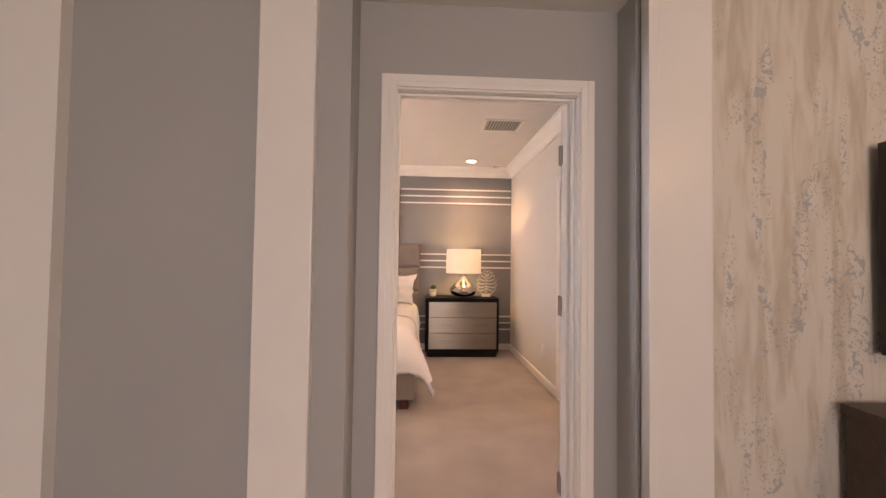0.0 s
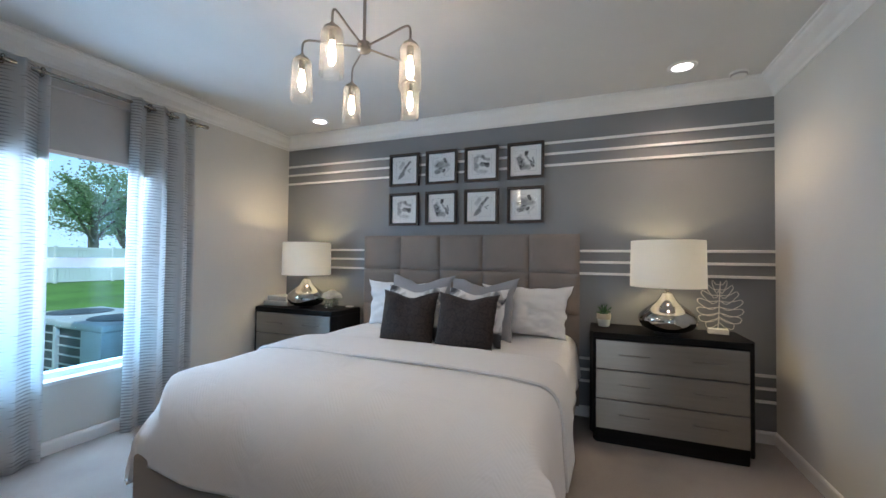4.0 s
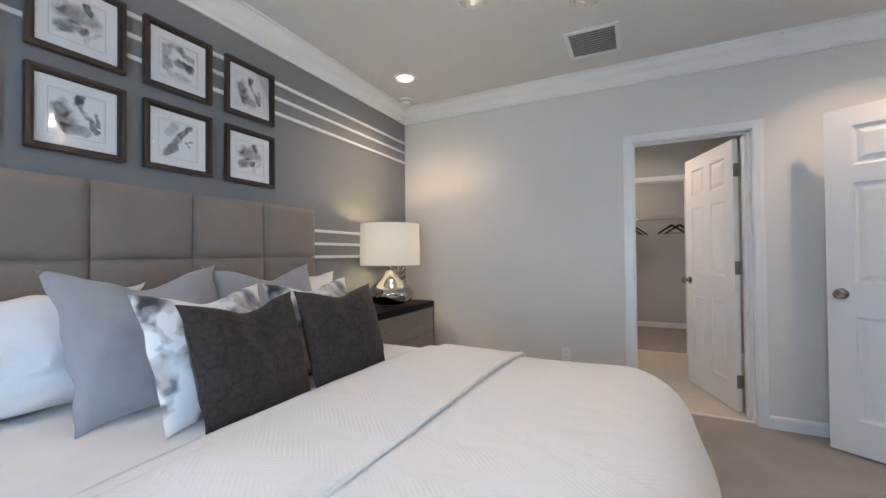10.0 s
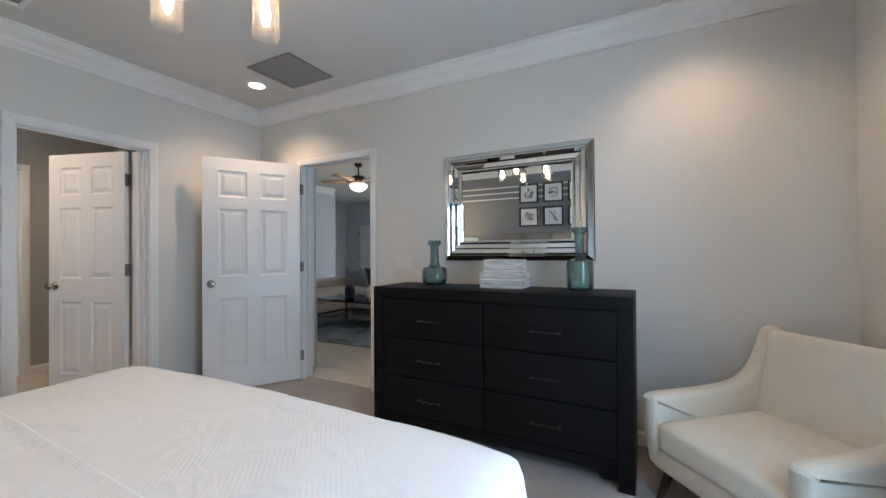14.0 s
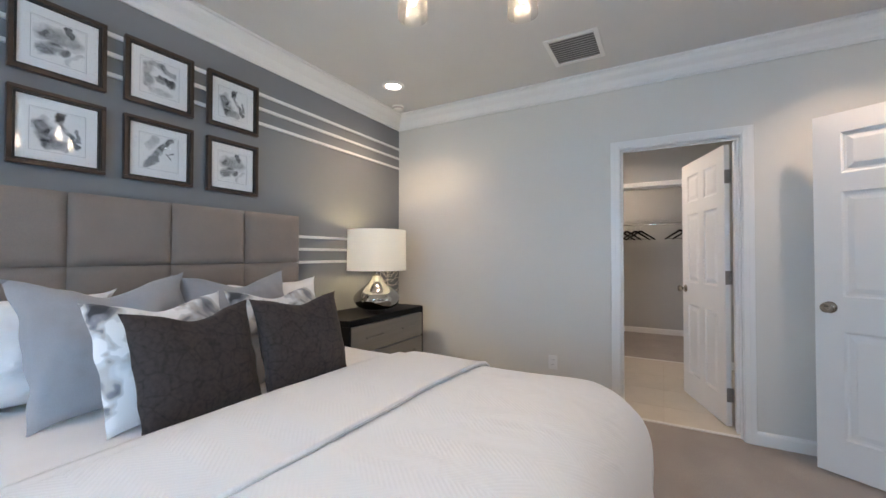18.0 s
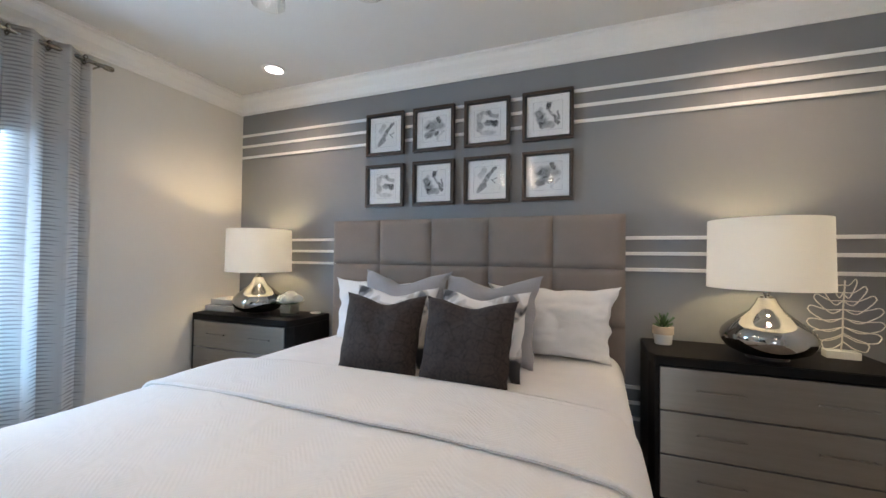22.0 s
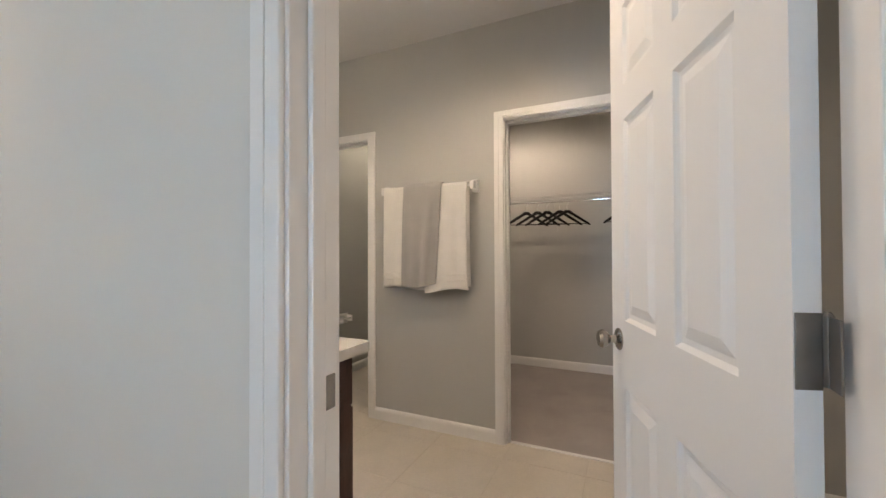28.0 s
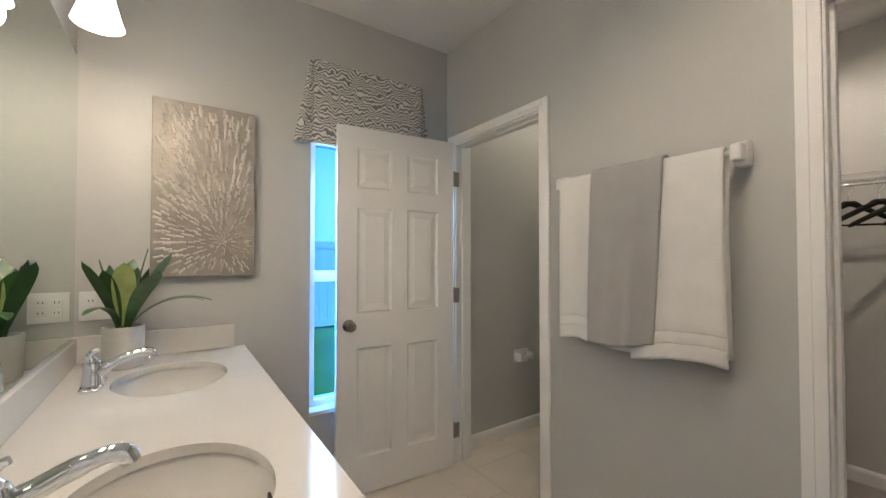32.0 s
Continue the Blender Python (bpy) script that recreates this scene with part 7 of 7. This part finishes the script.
HRX, HRZ = SHX0 + 0.01, SHZ - 0.058
first = None
for y, yaw in ((3.915, 114), (3.803, 111), (3.71, 113), (3.59, 115), (3.52, 112), (3.0, 114), (2.90, 111)):
    m = pose(HRX, y, HRZ - 0.001, 0, 0, yaw)
    if first is None:
        first = hanger(m)
    else:
        copy_thing(first, m)
sb = thing("storage_box", pose(5.0, 2.15, SHZ + 0.006), "white cardboard storage box on the closet shelf", "storage box")
part("box_body", boxed(-0.10, 0.10, -0.16, 0.16, 0, 0.23, bevel=0.003), CERAMIC, sb)
part("lid", boxed(-0.105, 0.105, -0.165, 0.165, 0.2305, 0.265, bevel=0.004), CERAMIC, sb)
for k in range(2):
    bm = boxed(-0.13, 0.13, -0.115, 0.115, 0, 0.136, bevel=0.035, seg=4)
    for v in bm.verts:
        v.co.x += 0.010 * noise.noise((v.co.x * 9, v.co.y * 9, v.co.z * 20 + k))
        v.co.y += 0.010 * noise.noise((v.co.x * 9 + 5, v.co.y * 9, v.co.z * 20 + k))
    fb = tagged(part("folded_blanket", bm, TERRY, None, smooth=True), "white folded fleece blanket stacked on the closet shelf", "blanket", "folded blankets on the closet shelf")
    fb.location = (4.955 - 0.008 * k, 4.275 + 0.004 * k, SHZ + 0.007 + 0.137 * k)
lamp("closet_ceiling_light", "SPOT", look((4.05, 4.12, BH - 0.05), (4.05, 4.12, 0)), 44, (1.0, 0.83, 0.64), radius=0.02, cone=(172, 0.35))
lamp("toilet_ceiling_light", "POINT", pose(4.3, 5.0, BH - 0.15), 8.5, (1.0, 0.88, 0.66), radius=0.10)
# unseen downlight and its beam, added out of view to brighten the bathroom
recessed_light(2.30, 3.60, BH, True)
lamp("added_bath_downlight", "SPOT", look((2.30, 3.60, BH - 0.02), (2.30, 3.60, 0)), 52, (1.0, 0.80, 0.575), radius=0.06, cone=(152, 0.5))
tagged(part("threshold_bath", boxed(E + 0.045, E + 0.075, 2.764, 3.502, 0.0, 0.009, bevel=0.003), TRIM), "white threshold strip between carpet and tile", "threshold", "", "structure")
tagged(part("threshold_closet", boxed(BE + 0.035, BE + 0.062, 2.962, 3.71, 0.0, 0.010, bevel=0.003), TRIM), "white threshold strip between tile and carpet", "threshold", "", "structure")

# ---- living room things ----
RUG = material("blue_grey_faded_rug", (0.17, 0.20, 0.22), 0.95, vary=0.55, scale=3.0, grain=0.3, grain_scale=60, bump=0.6, bump_scale=300)
tagged(part("area_rug", boxed(0.62, 4.3, -3.3, 0.53, 0.004, 0.016, bevel=0.004), RUG), "faded blue-grey patterned area rug on the tile floor", "rug")
SOFAM = material("light_grey_sofa_cloth", (0.42, 0.40, 0.37), 0.9, vary=0.05, scale=5, grain=0.08, grain_scale=300, bump=0.3, bump_scale=400)
NAVY = material("dark_navy_cushion", (0.022, 0.027, 0.040), 0.85, vary=0.15, scale=8, sheen=0.3)
PALEBLUE = material("pale_blue_cushion", (0.24, 0.31, 0.37), 0.9, vary=0.08, scale=8)
sofa = thing("sectional_sofa", pose(0, 0, 0.016), "light grey sectional sofa with a chaise", "sofa")
part("chaise_base", boxed(3.02, 3.98, -2.5, -0.05, 0.10, 0.28, bevel=0.02), SOFAM, sofa, smooth=True)
part("chaise_cushion", cushion(3.0, 4.0, -2.42, -0.03, 0.285, 0.44, 0.05, 0.02), SOFAM, sofa, smooth=True)
part("seat_base", boxed(1.30, 3.0, -2.5, -1.55, 0.10, 0.28, bevel=0.02), SOFAM, sofa, smooth=True)
for x in (1.32, 2.16):
    part("seat_cushion", cushion(x, x + 0.82, -2.42, -1.52, 0.285, 0.44, 0.05, 0.02), SOFAM, sofa, smooth=True)
part("backrest", boxed(1.30, 4.0, -2.74, -2.505, 0.08, 0.82, bevel=0.05, seg=3), SOFAM, sofa, smooth=True)
part("arm", boxed(4.005, 4.22, -2.74, -1.0, 0.08, 0.62, bevel=0.05, seg=3), SOFAM, sofa, smooth=True)
for x, y in ((3.1, -0.12), (3.9, -0.12), (1.4, -1.62), (1.4, -2.42), (3.9, -2.42)):
    part("leg", boxed(x - 0.03, x + 0.03, y - 0.03, y + 0.03, 0, 0.1), ESPRESSO, sofa)
for m, mat, lab in ((pose(3.72, -1.25, 0.47, -18, 0, -62), NAVY, "dark navy cushion on the chaise"), (pose(3.75, -0.75, 0.47, -18, 0, -75), NAVY, "dark navy cushion on the chaise"),
                    (pose(3.35, -2.22, 0.47, -20, 0, -6), PALEBLUE, "pale blue cushion on the sofa"), (pose(2.85, -2.25, 0.47, -20, 0, 4), NAVY, "dark navy cushion on the sofa"),
                    (pose(2.35, -2.25, 0.47, -20, 0, 0), PALEBLUE, "pale blue cushion on the sofa")):
    pillow("throw_pillow", m, 0.48, 0.44, 0.16, mat, lab, 0.03, 2)
table = thing("coffee_table", pose(2.05, -0.68, 0.016), "glass-topped chrome coffee table on the rug", "coffee table")
part("glass_top", boxed(-0.65, 0.65, -0.40, 0.40, 0.428, 0.44, bevel=0.003), clear_glass("table_glass", (0.55, 0.62, 0.62), 0.16), table)
part("lower_shelf", boxed(-0.62, 0.62, -0.37, 0.37, 0.14, 0.15), clear_glass("shelf_glass", (0.55, 0.62, 0.62), 0.16), table)
for s in (-1, 1):
    for r in (-1, 1):
        part("leg", boxed(s * 0.63 - 0.015, s * 0.63 + 0.015, r * 0.385 - 0.015, r * 0.385 + 0.015, 0, 0.427), NICKEL, table)
    part("rail", boxed(-0.615, 0.615, s * 0.385 - 0.012, s * 0.385 + 0.012, 0.40, 0.426), NICKEL, table)
    part("rail", boxed(s * 0.63 - 0.012, s * 0.63 + 0.012, -0.37, 0.37, 0.40, 0.4265), NICKEL, table)
tagged(part("dark_vase", lathe([(0, 0), (0.07, 0), (0.085, 0.03), (0.085, 0.17), (0.06, 0.215), (0.05, 0.22), (0.045, 0.215), (0, 0.2)], 24, at=(2.12, -0.52, 0.4562)), NAVY, smooth=True), "dark blue cylinder vase on the coffee table", "vase")
tagged(part("white_jar", lathe([(0, 0), (0.06, 0), (0.10, 0.05), (0.10, 0.14), (0.05, 0.2), (0.05, 0.23), (0, 0.23)], 24, at=(1.72, -0.60, 0.4562)), CERAMIC, smooth=True), "round white ceramic jar on the coffee table", "jar")
PANELW = material("pale_panel_white", (0.55, 0.57, 0.58), 0.7, vary=0.05, scale=3)
for y in (-1.23, -1.93):
    pn = thing("wall_panel", pose(LX1 - 0.001, y, 1.29), "tall pale wall panel with dark wavy wire lines", "wall art", "tall wall panels")
    for a in ((-0.225, 0.225, 0.835, 0.855), (-0.225, 0.225, -0.855, -0.835), (-0.225, -0.207, -0.835, 0.835), (0.207, 0.225, -0.835, 0.835)):
        part("panel_frame", boxed(-0.035, 0, *a), DARKMETAL, pn)
    part("panel_back", boxed(-0.012, -0.002, -0.206, 0.206, -0.834, 0.834), PANELW, pn)
    for i in range(22):
        z = -0.79 + i * 0.075
        pts = [(-0.02, -0.207 + 0.414 * k / 8, z + 0.025 * math.sin(k * 0.8 + i * 1.9) + 0.02 * (k / 8 - 0.5) * math.sin(i * 2.3)) for k in range(9)]
        part("wavy_wire", tube(pts, 0.006, 5), DARKMETAL, pn)
fan = thing("ceiling_fan", pose(2.25, -0.90, LH), "bronze ceiling fan with a lit glass bowl", "ceiling fan")
part("canopy", lathe([(0, -0.06), (0.05, -0.055), (0.07, -0.01), (0.07, 0), (0, 0)], 24), DARKMETAL, fan, smooth=True)
part("downrod", tube([(0, 0, -0.05), (0, 0, -0.20)], 0.012, 10), DARKMETAL, fan, smooth=True)
part("motor", lathe([(0, -0.19), (0.06, -0.20), (0.11, -0.23), (0.12, -0.28), (0.10, -0.33), (0.07, -0.35), (0, -0.355)], 28), DARKMETAL, fan, smooth=True)
part("light_bowl", lathe([(0.14, -0.36), (0.15, -0.38), (0.13, -0.43), (0.08, -0.465), (0, -0.48)], 28), glowing("lit_fan_bowl", (1.0, 0.78, 0.50), 5.5), fan, "glowing glass light bowl", smooth=True)
BLADE = material("pale_fan_blade", (0.30, 0.22, 0.15), 0.5, vary=0.2, scale=5, stretch=(1, 8, 1))
for i in range(5):
    a = 0.4 + i * 2 * math.pi / 5
    b = boxed(0.18, 0.66, -0.065, 0.065, -0.005, 0.005, bevel=0.004, seg=1)
    bl = part("fan_blade", b, BLADE, fan)
    bl.matrix_local = pose(0, 0, -0.30, 0, 0, math.degrees(a)) @ pose(0, 0, 0, 12, 0, 0)
    part("blade_iron", boxed(0.10, 0.22, -0.02, 0.02, -0.011, -0.0055), DARKMETAL, bl)
lamp("ceiling_fan_light", "POINT", pose(2.25, -0.90, LH - 0.53), 14, WARM, radius=0.1)
tv = thing("television", pose(2.60, 1.409, 1.365), "large wall-mounted television showing a blue screen", "television")
part("housing", boxed(-0.72, 0.72, -0.075, -0.035, -0.425, 0.425, bevel=0.004), FRAMEDARK, tv)
part("mount", boxed(-0.2, 0.2, -0.0345, -0.001, -0.15, 0.15), DARKMETAL, tv)
part("screen", boxed(-0.708, 0.708, -0.0765, -0.0752, -0.41, 0.413), glowing("blue_screen", (0.004, 0.05, 0.42), 0.9), tv)
con = thing("media_console", pose(0, 0, 0), "dark brown wood media console under the television", "console")
CONWOOD = material("dark_walnut_console", (0.055, 0.032, 0.022), 0.45, vary=0.25, scale=3, grain=0.25, grain_scale=24, stretch=(1, 8, 8))
part("top", boxed(1.71, 3.5, 0.985, 1.38, 0.715, 0.75, bevel=0.004), CONWOOD, con)
part("body", boxed(1.73, 3.48, 1.0, 1.378, 0.08, 0.7145, bevel=0.003), CONWOOD, con)
for i in range(4):
    part("door", boxed(1.74 + i * 0.435, 2.165 + i * 0.435, 0.986, 0.9995, 0.10, 0.70, bevel=0.003), CONWOOD, con)
for x in (1.76, 3.4):
    for y in (1.03, 1.34):
        part("leg", boxed(x, x + 0.04, y - 0.02, y + 0.02, 0.004, 0.0795), CONWOOD, con)
panel_door("door_far", pose(5.75, LY0 + 0.001, 0.006, 0, 0, 180) @ pose(0, -0.036, 0), 0.76, "white six-panel door at the end of the passage", hinge_side=-1)
# unseen glass door, added so that the living room lamp has an opening
slide = thing("window_3", pose(1.0, LY0 - 0.06, 0.05), "unseen white sliding glass door added for the living room daylight", "sliding door", "", "structure")
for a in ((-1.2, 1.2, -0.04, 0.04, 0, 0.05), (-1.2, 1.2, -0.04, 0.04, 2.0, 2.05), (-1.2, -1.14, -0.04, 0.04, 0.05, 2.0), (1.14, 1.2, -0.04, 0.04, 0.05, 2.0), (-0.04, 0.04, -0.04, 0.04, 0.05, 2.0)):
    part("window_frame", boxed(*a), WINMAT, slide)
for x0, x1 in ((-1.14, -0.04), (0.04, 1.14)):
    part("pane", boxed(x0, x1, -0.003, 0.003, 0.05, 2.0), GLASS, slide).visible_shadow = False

# ---- outdoors ----
GRASS = material("lawn_grass", (0.11, 0.24, 0.035), 0.9, vary=0.25, scale=0.5, grain=0.35, grain_scale=40, bump=0.8, bump_scale=60)
GZ = -0.16
tagged(part("ground", boxed(-260, 200, -200, 260, GZ - 0.3, GZ), GRASS), "bright green mown lawn", "lawn", "", "structure")
VINYL = material("white_vinyl_fence", (0.82, 0.82, 0.81), 0.45, vary=0.03, scale=2)


def fence(a, b, label):
    """White vinyl privacy fence from a to b on the plan."""
    a, b = Vector((*a, GZ)), Vector((*b, GZ))
    d = (b - a)
    th = thing("vinyl_fence", Matrix.Translation(a) @ pose(0, 0, 0, 0, 0, math.degrees(math.atan2(d.y, d.x))), label, "fence")
    ln, step = d.length, 2.44
    k = int(ln / step)
    for i in range(k + 1):
        post = part("post", boxed(i * step - 0.065, i * step + 0.065, -0.065, 0.065, 0, 1.86, bevel=0.006, seg=1), VINYL, th)
        if i < k:
            part("top_rail", boxed(i * step + 0.065, (i + 1) * step - 0.065, -0.025, 0.025, 1.66, 1.80), VINYL, th)
            part("bottom_rail", boxed(i * step + 0.065, (i + 1) * step - 0.065, -0.025, 0.025, 0.05, 0.20), VINYL, th)
            w = (step - 0.13) / 14
            bm = bmesh.new()
            for j in range(14):
                x0 = i * step + 0.065 + j * w
                box(bm, x0 + 0.003, x0 + w - 0.003, -0.011, 0.011, 0.195, 1.665)
            part("panel", bm, VINYL, th)
    return th


fence((-24.5, -14), (-24.5, 45), "white vinyl privacy fence across the lawn")
fence((-2.0, 11.5), (14, 11.5), "white vinyl privacy fence along the side yard")

ACM = material("grey_painted_steel", (0.55, 0.56, 0.56), 0.5, vary=0.05)
ACGR = material("dark_grille_steel", (0.09, 0.10, 0.11), 0.5, metal=0.4, vary=0.1)


def condenser(m):
    th = thing("air_conditioner", m, "grey outdoor air conditioning condenser on the lawn", "air conditioner", "outdoor condensers")
    part("pad", boxed(-0.42, 0.42, -0.42, 0.42, 0, 0.06), material("concrete_pad", (0.32, 0.31, 0.30), 0.9), th)
    part("coil", boxed(-0.34, 0.34, -0.34, 0.34, 0.08, 0.78), ACGR, th)
    part("base_pan", boxed(-0.36, 0.36, -0.36, 0.36, 0.061, 0.12, bevel=0.01), ACM, th)
    part("top_cap", boxed(-0.37, 0.37, -0.37, 0.37, 0.77, 0.84, bevel=0.02, seg=3), ACM, th, smooth=True)
    part("fan_guard", lathe([(0.0, 0.855), (0.26, 0.85), (0.28, 0.84)], 28), ACGR, th)
    for s in (-1, 1):
        for q in (-1, 1):
            part("corner_post", boxed(s * 0.355 - 0.02, s * 0.355 + 0.02, q * 0.355 - 0.02, q * 0.355 + 0.02, 0.12, 0.77, bevel=0.006), ACM, th)
    for z in [0.18 + 0.085 * i for i in range(7)]:
        for s in (-1, 1):
            part("louvre", boxed(-0.335, 0.335, s * 0.352 - 0.005, s * 0.352 + 0.005, z, z + 0.012), ACM, th)
            part("louvre", boxed(s * 0.352 - 0.005, s * 0.352 + 0.005, -0.335, 0.335, z, z + 0.012), ACM, th)
    return th


def panelled(m):
    th = condenser(m)
    part("service_panel", boxed(0.05, 0.365, -0.366, -0.3575, 0.12, 0.77, bevel=0.004), ACM, th)
    part("service_panel", boxed(0.3575, 0.366, -0.335, 0.335, 0.12, 0.77, bevel=0.004), ACM, th)
    part("badge", boxed(0.3662, 0.368, -0.06, 0.06, 0.42, 0.46), material("blue_badge", (0.02, 0.05, 0.35), 0.4), th, "plain blue badge")
    return th


condenser(pose(-5.0, 4.56, GZ))
panelled(pose(-4.2, 4.52, GZ))

# bark and leaves are paled: the hazy distance is put into their colours
BARK = material("grey_brown_bark", (0.24, 0.20, 0.16), 0.95, vary=0.3, scale=6, bump=0.8, bump_scale=20)
FOLIAGE = material("tree_foliage", (0.36, 0.46, 0.31), 0.7, vary=0.3, scale=0.8)
t, p = nodes_of(FOLIAGE)
tl_ = t.nodes.new("ShaderNodeBsdfTranslucent")
tl_.inputs[0].default_value = (0.34, 0.45, 0.20, 1)
lmix = t.nodes.new("ShaderNodeMixShader")
lmix.inputs[0].default_value = 0.45
t.links.new(p.outputs[0], lmix.inputs[1])
t.links.new(tl_.outputs[0], lmix.inputs[2])
t.links.new(lmix.outputs[0], t.nodes["Material Output"].inputs[0])


def tree(x, y, hgt, spread, seed, leaves=2600):
    rt = random.Random(seed)
    th = thing("tree", pose(x, y, GZ), "leafy green tree beyond the fence", "tree", "trees beyond the fence")
    trunk = arc([(0, 0, 0), (rt.uniform(-0.2, 0.2), rt.uniform(-0.2, 0.2), hgt * 0.25), (rt.uniform(-0.4, 0.4), rt.uniform(-0.4, 0.4), hgt * 0.55)], 4)
    part("trunk", tube(trunk, [0.30 - 0.018 * i for i in range(len(trunk))], 10), BARK, th, smooth=True)
    tips, bm = [], bmesh.new()
    for i in range(11):
        a, h0 = i * 2.4 + rt.uniform(-0.4, 0.4), hgt * rt.uniform(0.25, 0.55)
        ln = spread * rt.uniform(0.55, 1.0)
        up = hgt * rt.uniform(0.12, 0.42)
        pts = arc([(0, 0, h0), (ln * 0.5 * math.cos(a), ln * 0.5 * math.sin(a), h0 + up * 0.6), (ln * math.cos(a), ln * math.sin(a), h0 + up)], 3)
        tube(pts, [0.12 - 0.014 * k for k in range(len(pts))], 6, bm)
        tips += pts[2:]
    tips += [Vector((rt.uniform(-1, 1), rt.uniform(-1, 1), hgt * rt.uniform(0.6, 0.95))) for _ in range(9)]
    part("limbs", bm, BARK, th)
    verts, faces = [], []
    for i in range(leaves * 3):
        c = rt.choice(tips)
        r = rt.gauss(0, spread * 0.17)
        d = Vector((rt.gauss(0, 1), rt.gauss(0, 1), rt.gauss(0, 0.8))).normalized()
        p = Vector(c) + d * r
        s = rt.uniform(0.05, 0.14)
        u = Vector((rt.gauss(0, 1), rt.gauss(0, 1), rt.gauss(0, 0.6))).normalized()
        w = u.orthogonal().normalized()
        n0 = len(verts)
        verts += [p - u * s, p + w * s * 0.6 + u * s * 0.1, p + u * s, p - w * s * 0.6 + u * s * 0.1]
        faces.append((n0, n0 + 1, n0 + 2, n0 + 3))
    me = bpy.data.meshes.new("crown")
    me.from_pydata(verts, [], faces)
    me.materials.append(FOLIAGE)
    cr_ = new("crown", me)
    cr_.parent = th
    tagged(cr_, kind="stuff")
    return th


for args in ((-31, 17.6, 8.6, 3.0, 1, 1900), (-36, 22.0, 8.5, 3.8, 2, 1700), (-46, 15.5, 5.2, 3.2, 3, 2200), (-50, 27, 10, 4.5, 4, 2200), (-46, 8.5, 4.6, 3.2, 5, 1800), (-60, 4, 7, 3.6, 6, 1500), (-30, 23, 8.5, 4.0, 7, 2400), (-38, 28, 10, 4.5, 8, 2000)):
    tree(*args)
SKYCARD = bpy.data.materials.new("hazy_sky_glow")
SKYCARD.use_nodes = True
t, p = nodes_of(SKYCARD)
p.inputs["Base Color"].default_value = (0.0, 0.0, 0.0, 1)
p.inputs["Specular IOR Level"].default_value = 0.0
tc = t.nodes.new("ShaderNodeTexCoord")
sep = t.nodes.new("ShaderNodeSeparateXYZ")
t.links.new(tc.outputs["Object"], sep.inputs[0])
cr = t.nodes.new("ShaderNodeValToRGB")
cr.color_ramp.elements[0].position, cr.color_ramp.elements[0].color = 0.0, (0.90, 0.97, 1.0, 1)
cr.color_ramp.elements[1].position, cr.color_ramp.elements[1].color = 0.9, (0.50, 0.78, 1.0, 1)
t.links.new(math_node(t, "MULTIPLY", sep.outputs[2], 1 / 80), cr.inputs[0])
t.links.new(cr.outputs[0], p.inputs["Emission Color"])
p.inputs["Emission Strength"].default_value = 1.7
bm = bmesh.new()
prev = None
for i in range(25):
    a = radians(15 + 220 * i / 24)
    cur = [bm.verts.new((190 * math.cos(a), 190 * math.sin(a), z)) for z in (GZ - 1, 80)]
    if prev:
        bm.faces.new((prev[0], cur[0], cur[1], prev[1]))
    prev = cur
tagged(part("backdrop", bm, SKYCARD), "pale hazy blue sky behind the trees", "sky", "", "structure")
hb = thing("house", pose(-52, 3, GZ), "neighbour's house with a pale wall and grey roof", "house")
part("wall", boxed(-6, 6, -9, 9, 0, 2.8), material("pale_stucco", (0.62, 0.60, 0.57), 0.9), hb)
bm = bmesh.new()
v = [bm.verts.new(c) for c in ((-6.6, -9.6, 2.7), (6.6, -9.6, 2.7), (6.6, 9.6, 2.7), (-6.6, 9.6, 2.7), (0, -4.5, 4.9), (0, 4.5, 4.9))]
for f in ((0, 1, 4), (1, 2, 5, 4), (2, 3, 5), (3, 0, 4, 5), (0, 3, 2, 1)):
    bm.faces.new([v[i] for i in f])
part("roof", bm, material("grey_shingle_roof", (0.20, 0.19, 0.19), 0.9, vary=0.2, scale=4), hb)

# ---- floor tiles, last ----


def tiled(name, x0, x1, y0, y1, size, label, z=0.004, offx=0.0, offy=0.0):
    base = tagged(part(name, boxed(x0, x1, y0, y1, -0.12, z - 0.002), GROUT), label, "tile floor", "", "structure")
    cache = {}
    g = 0.0016
    x = x0 - offx
    while x < x1:
        y = y0 - offy
        while y < y1:
            a, b = max(x, x0) + g, min(x + size, x1) - g
            c, d = max(y, y0) + g, min(y + size, y1) - g
            if b - a > 0.02 and d - c > 0.02:
                key = (round(b - a, 3), round(d - c, 3))
                if key not in cache:
                    bm = boxed(-(b - a) / 2, (b - a) / 2, -(d - c) / 2, (d - c) / 2, -0.006, 0, bevel=0.0012, seg=1)
                    ob = part("tile", bm, TILE, base)
                    cache[key] = ob.data
                else:
                    ob = new("tile", cache[key])
                    ob.parent = base
                ob.location = ((a + b) / 2, (c + d) / 2, z)
            y += size
        x += size
    return base


tiled("floor_bath", E + 0.06, BE + 0.045, BS, BN, 0.457, "glossy beige bathroom floor tiles", offx=0.1, offy=0.2)
tiled("floor_toilet", BE + 0.046, 5.12, 4.52, BN, 0.457, "glossy beige floor tiles of the toilet room", offx=0.05, offy=0.1)
tiled("floor_living", LX0, 6.3, LY0, S - 0.0505, 0.61, "beige living room floor tiles", offx=0.2, offy=0.15)
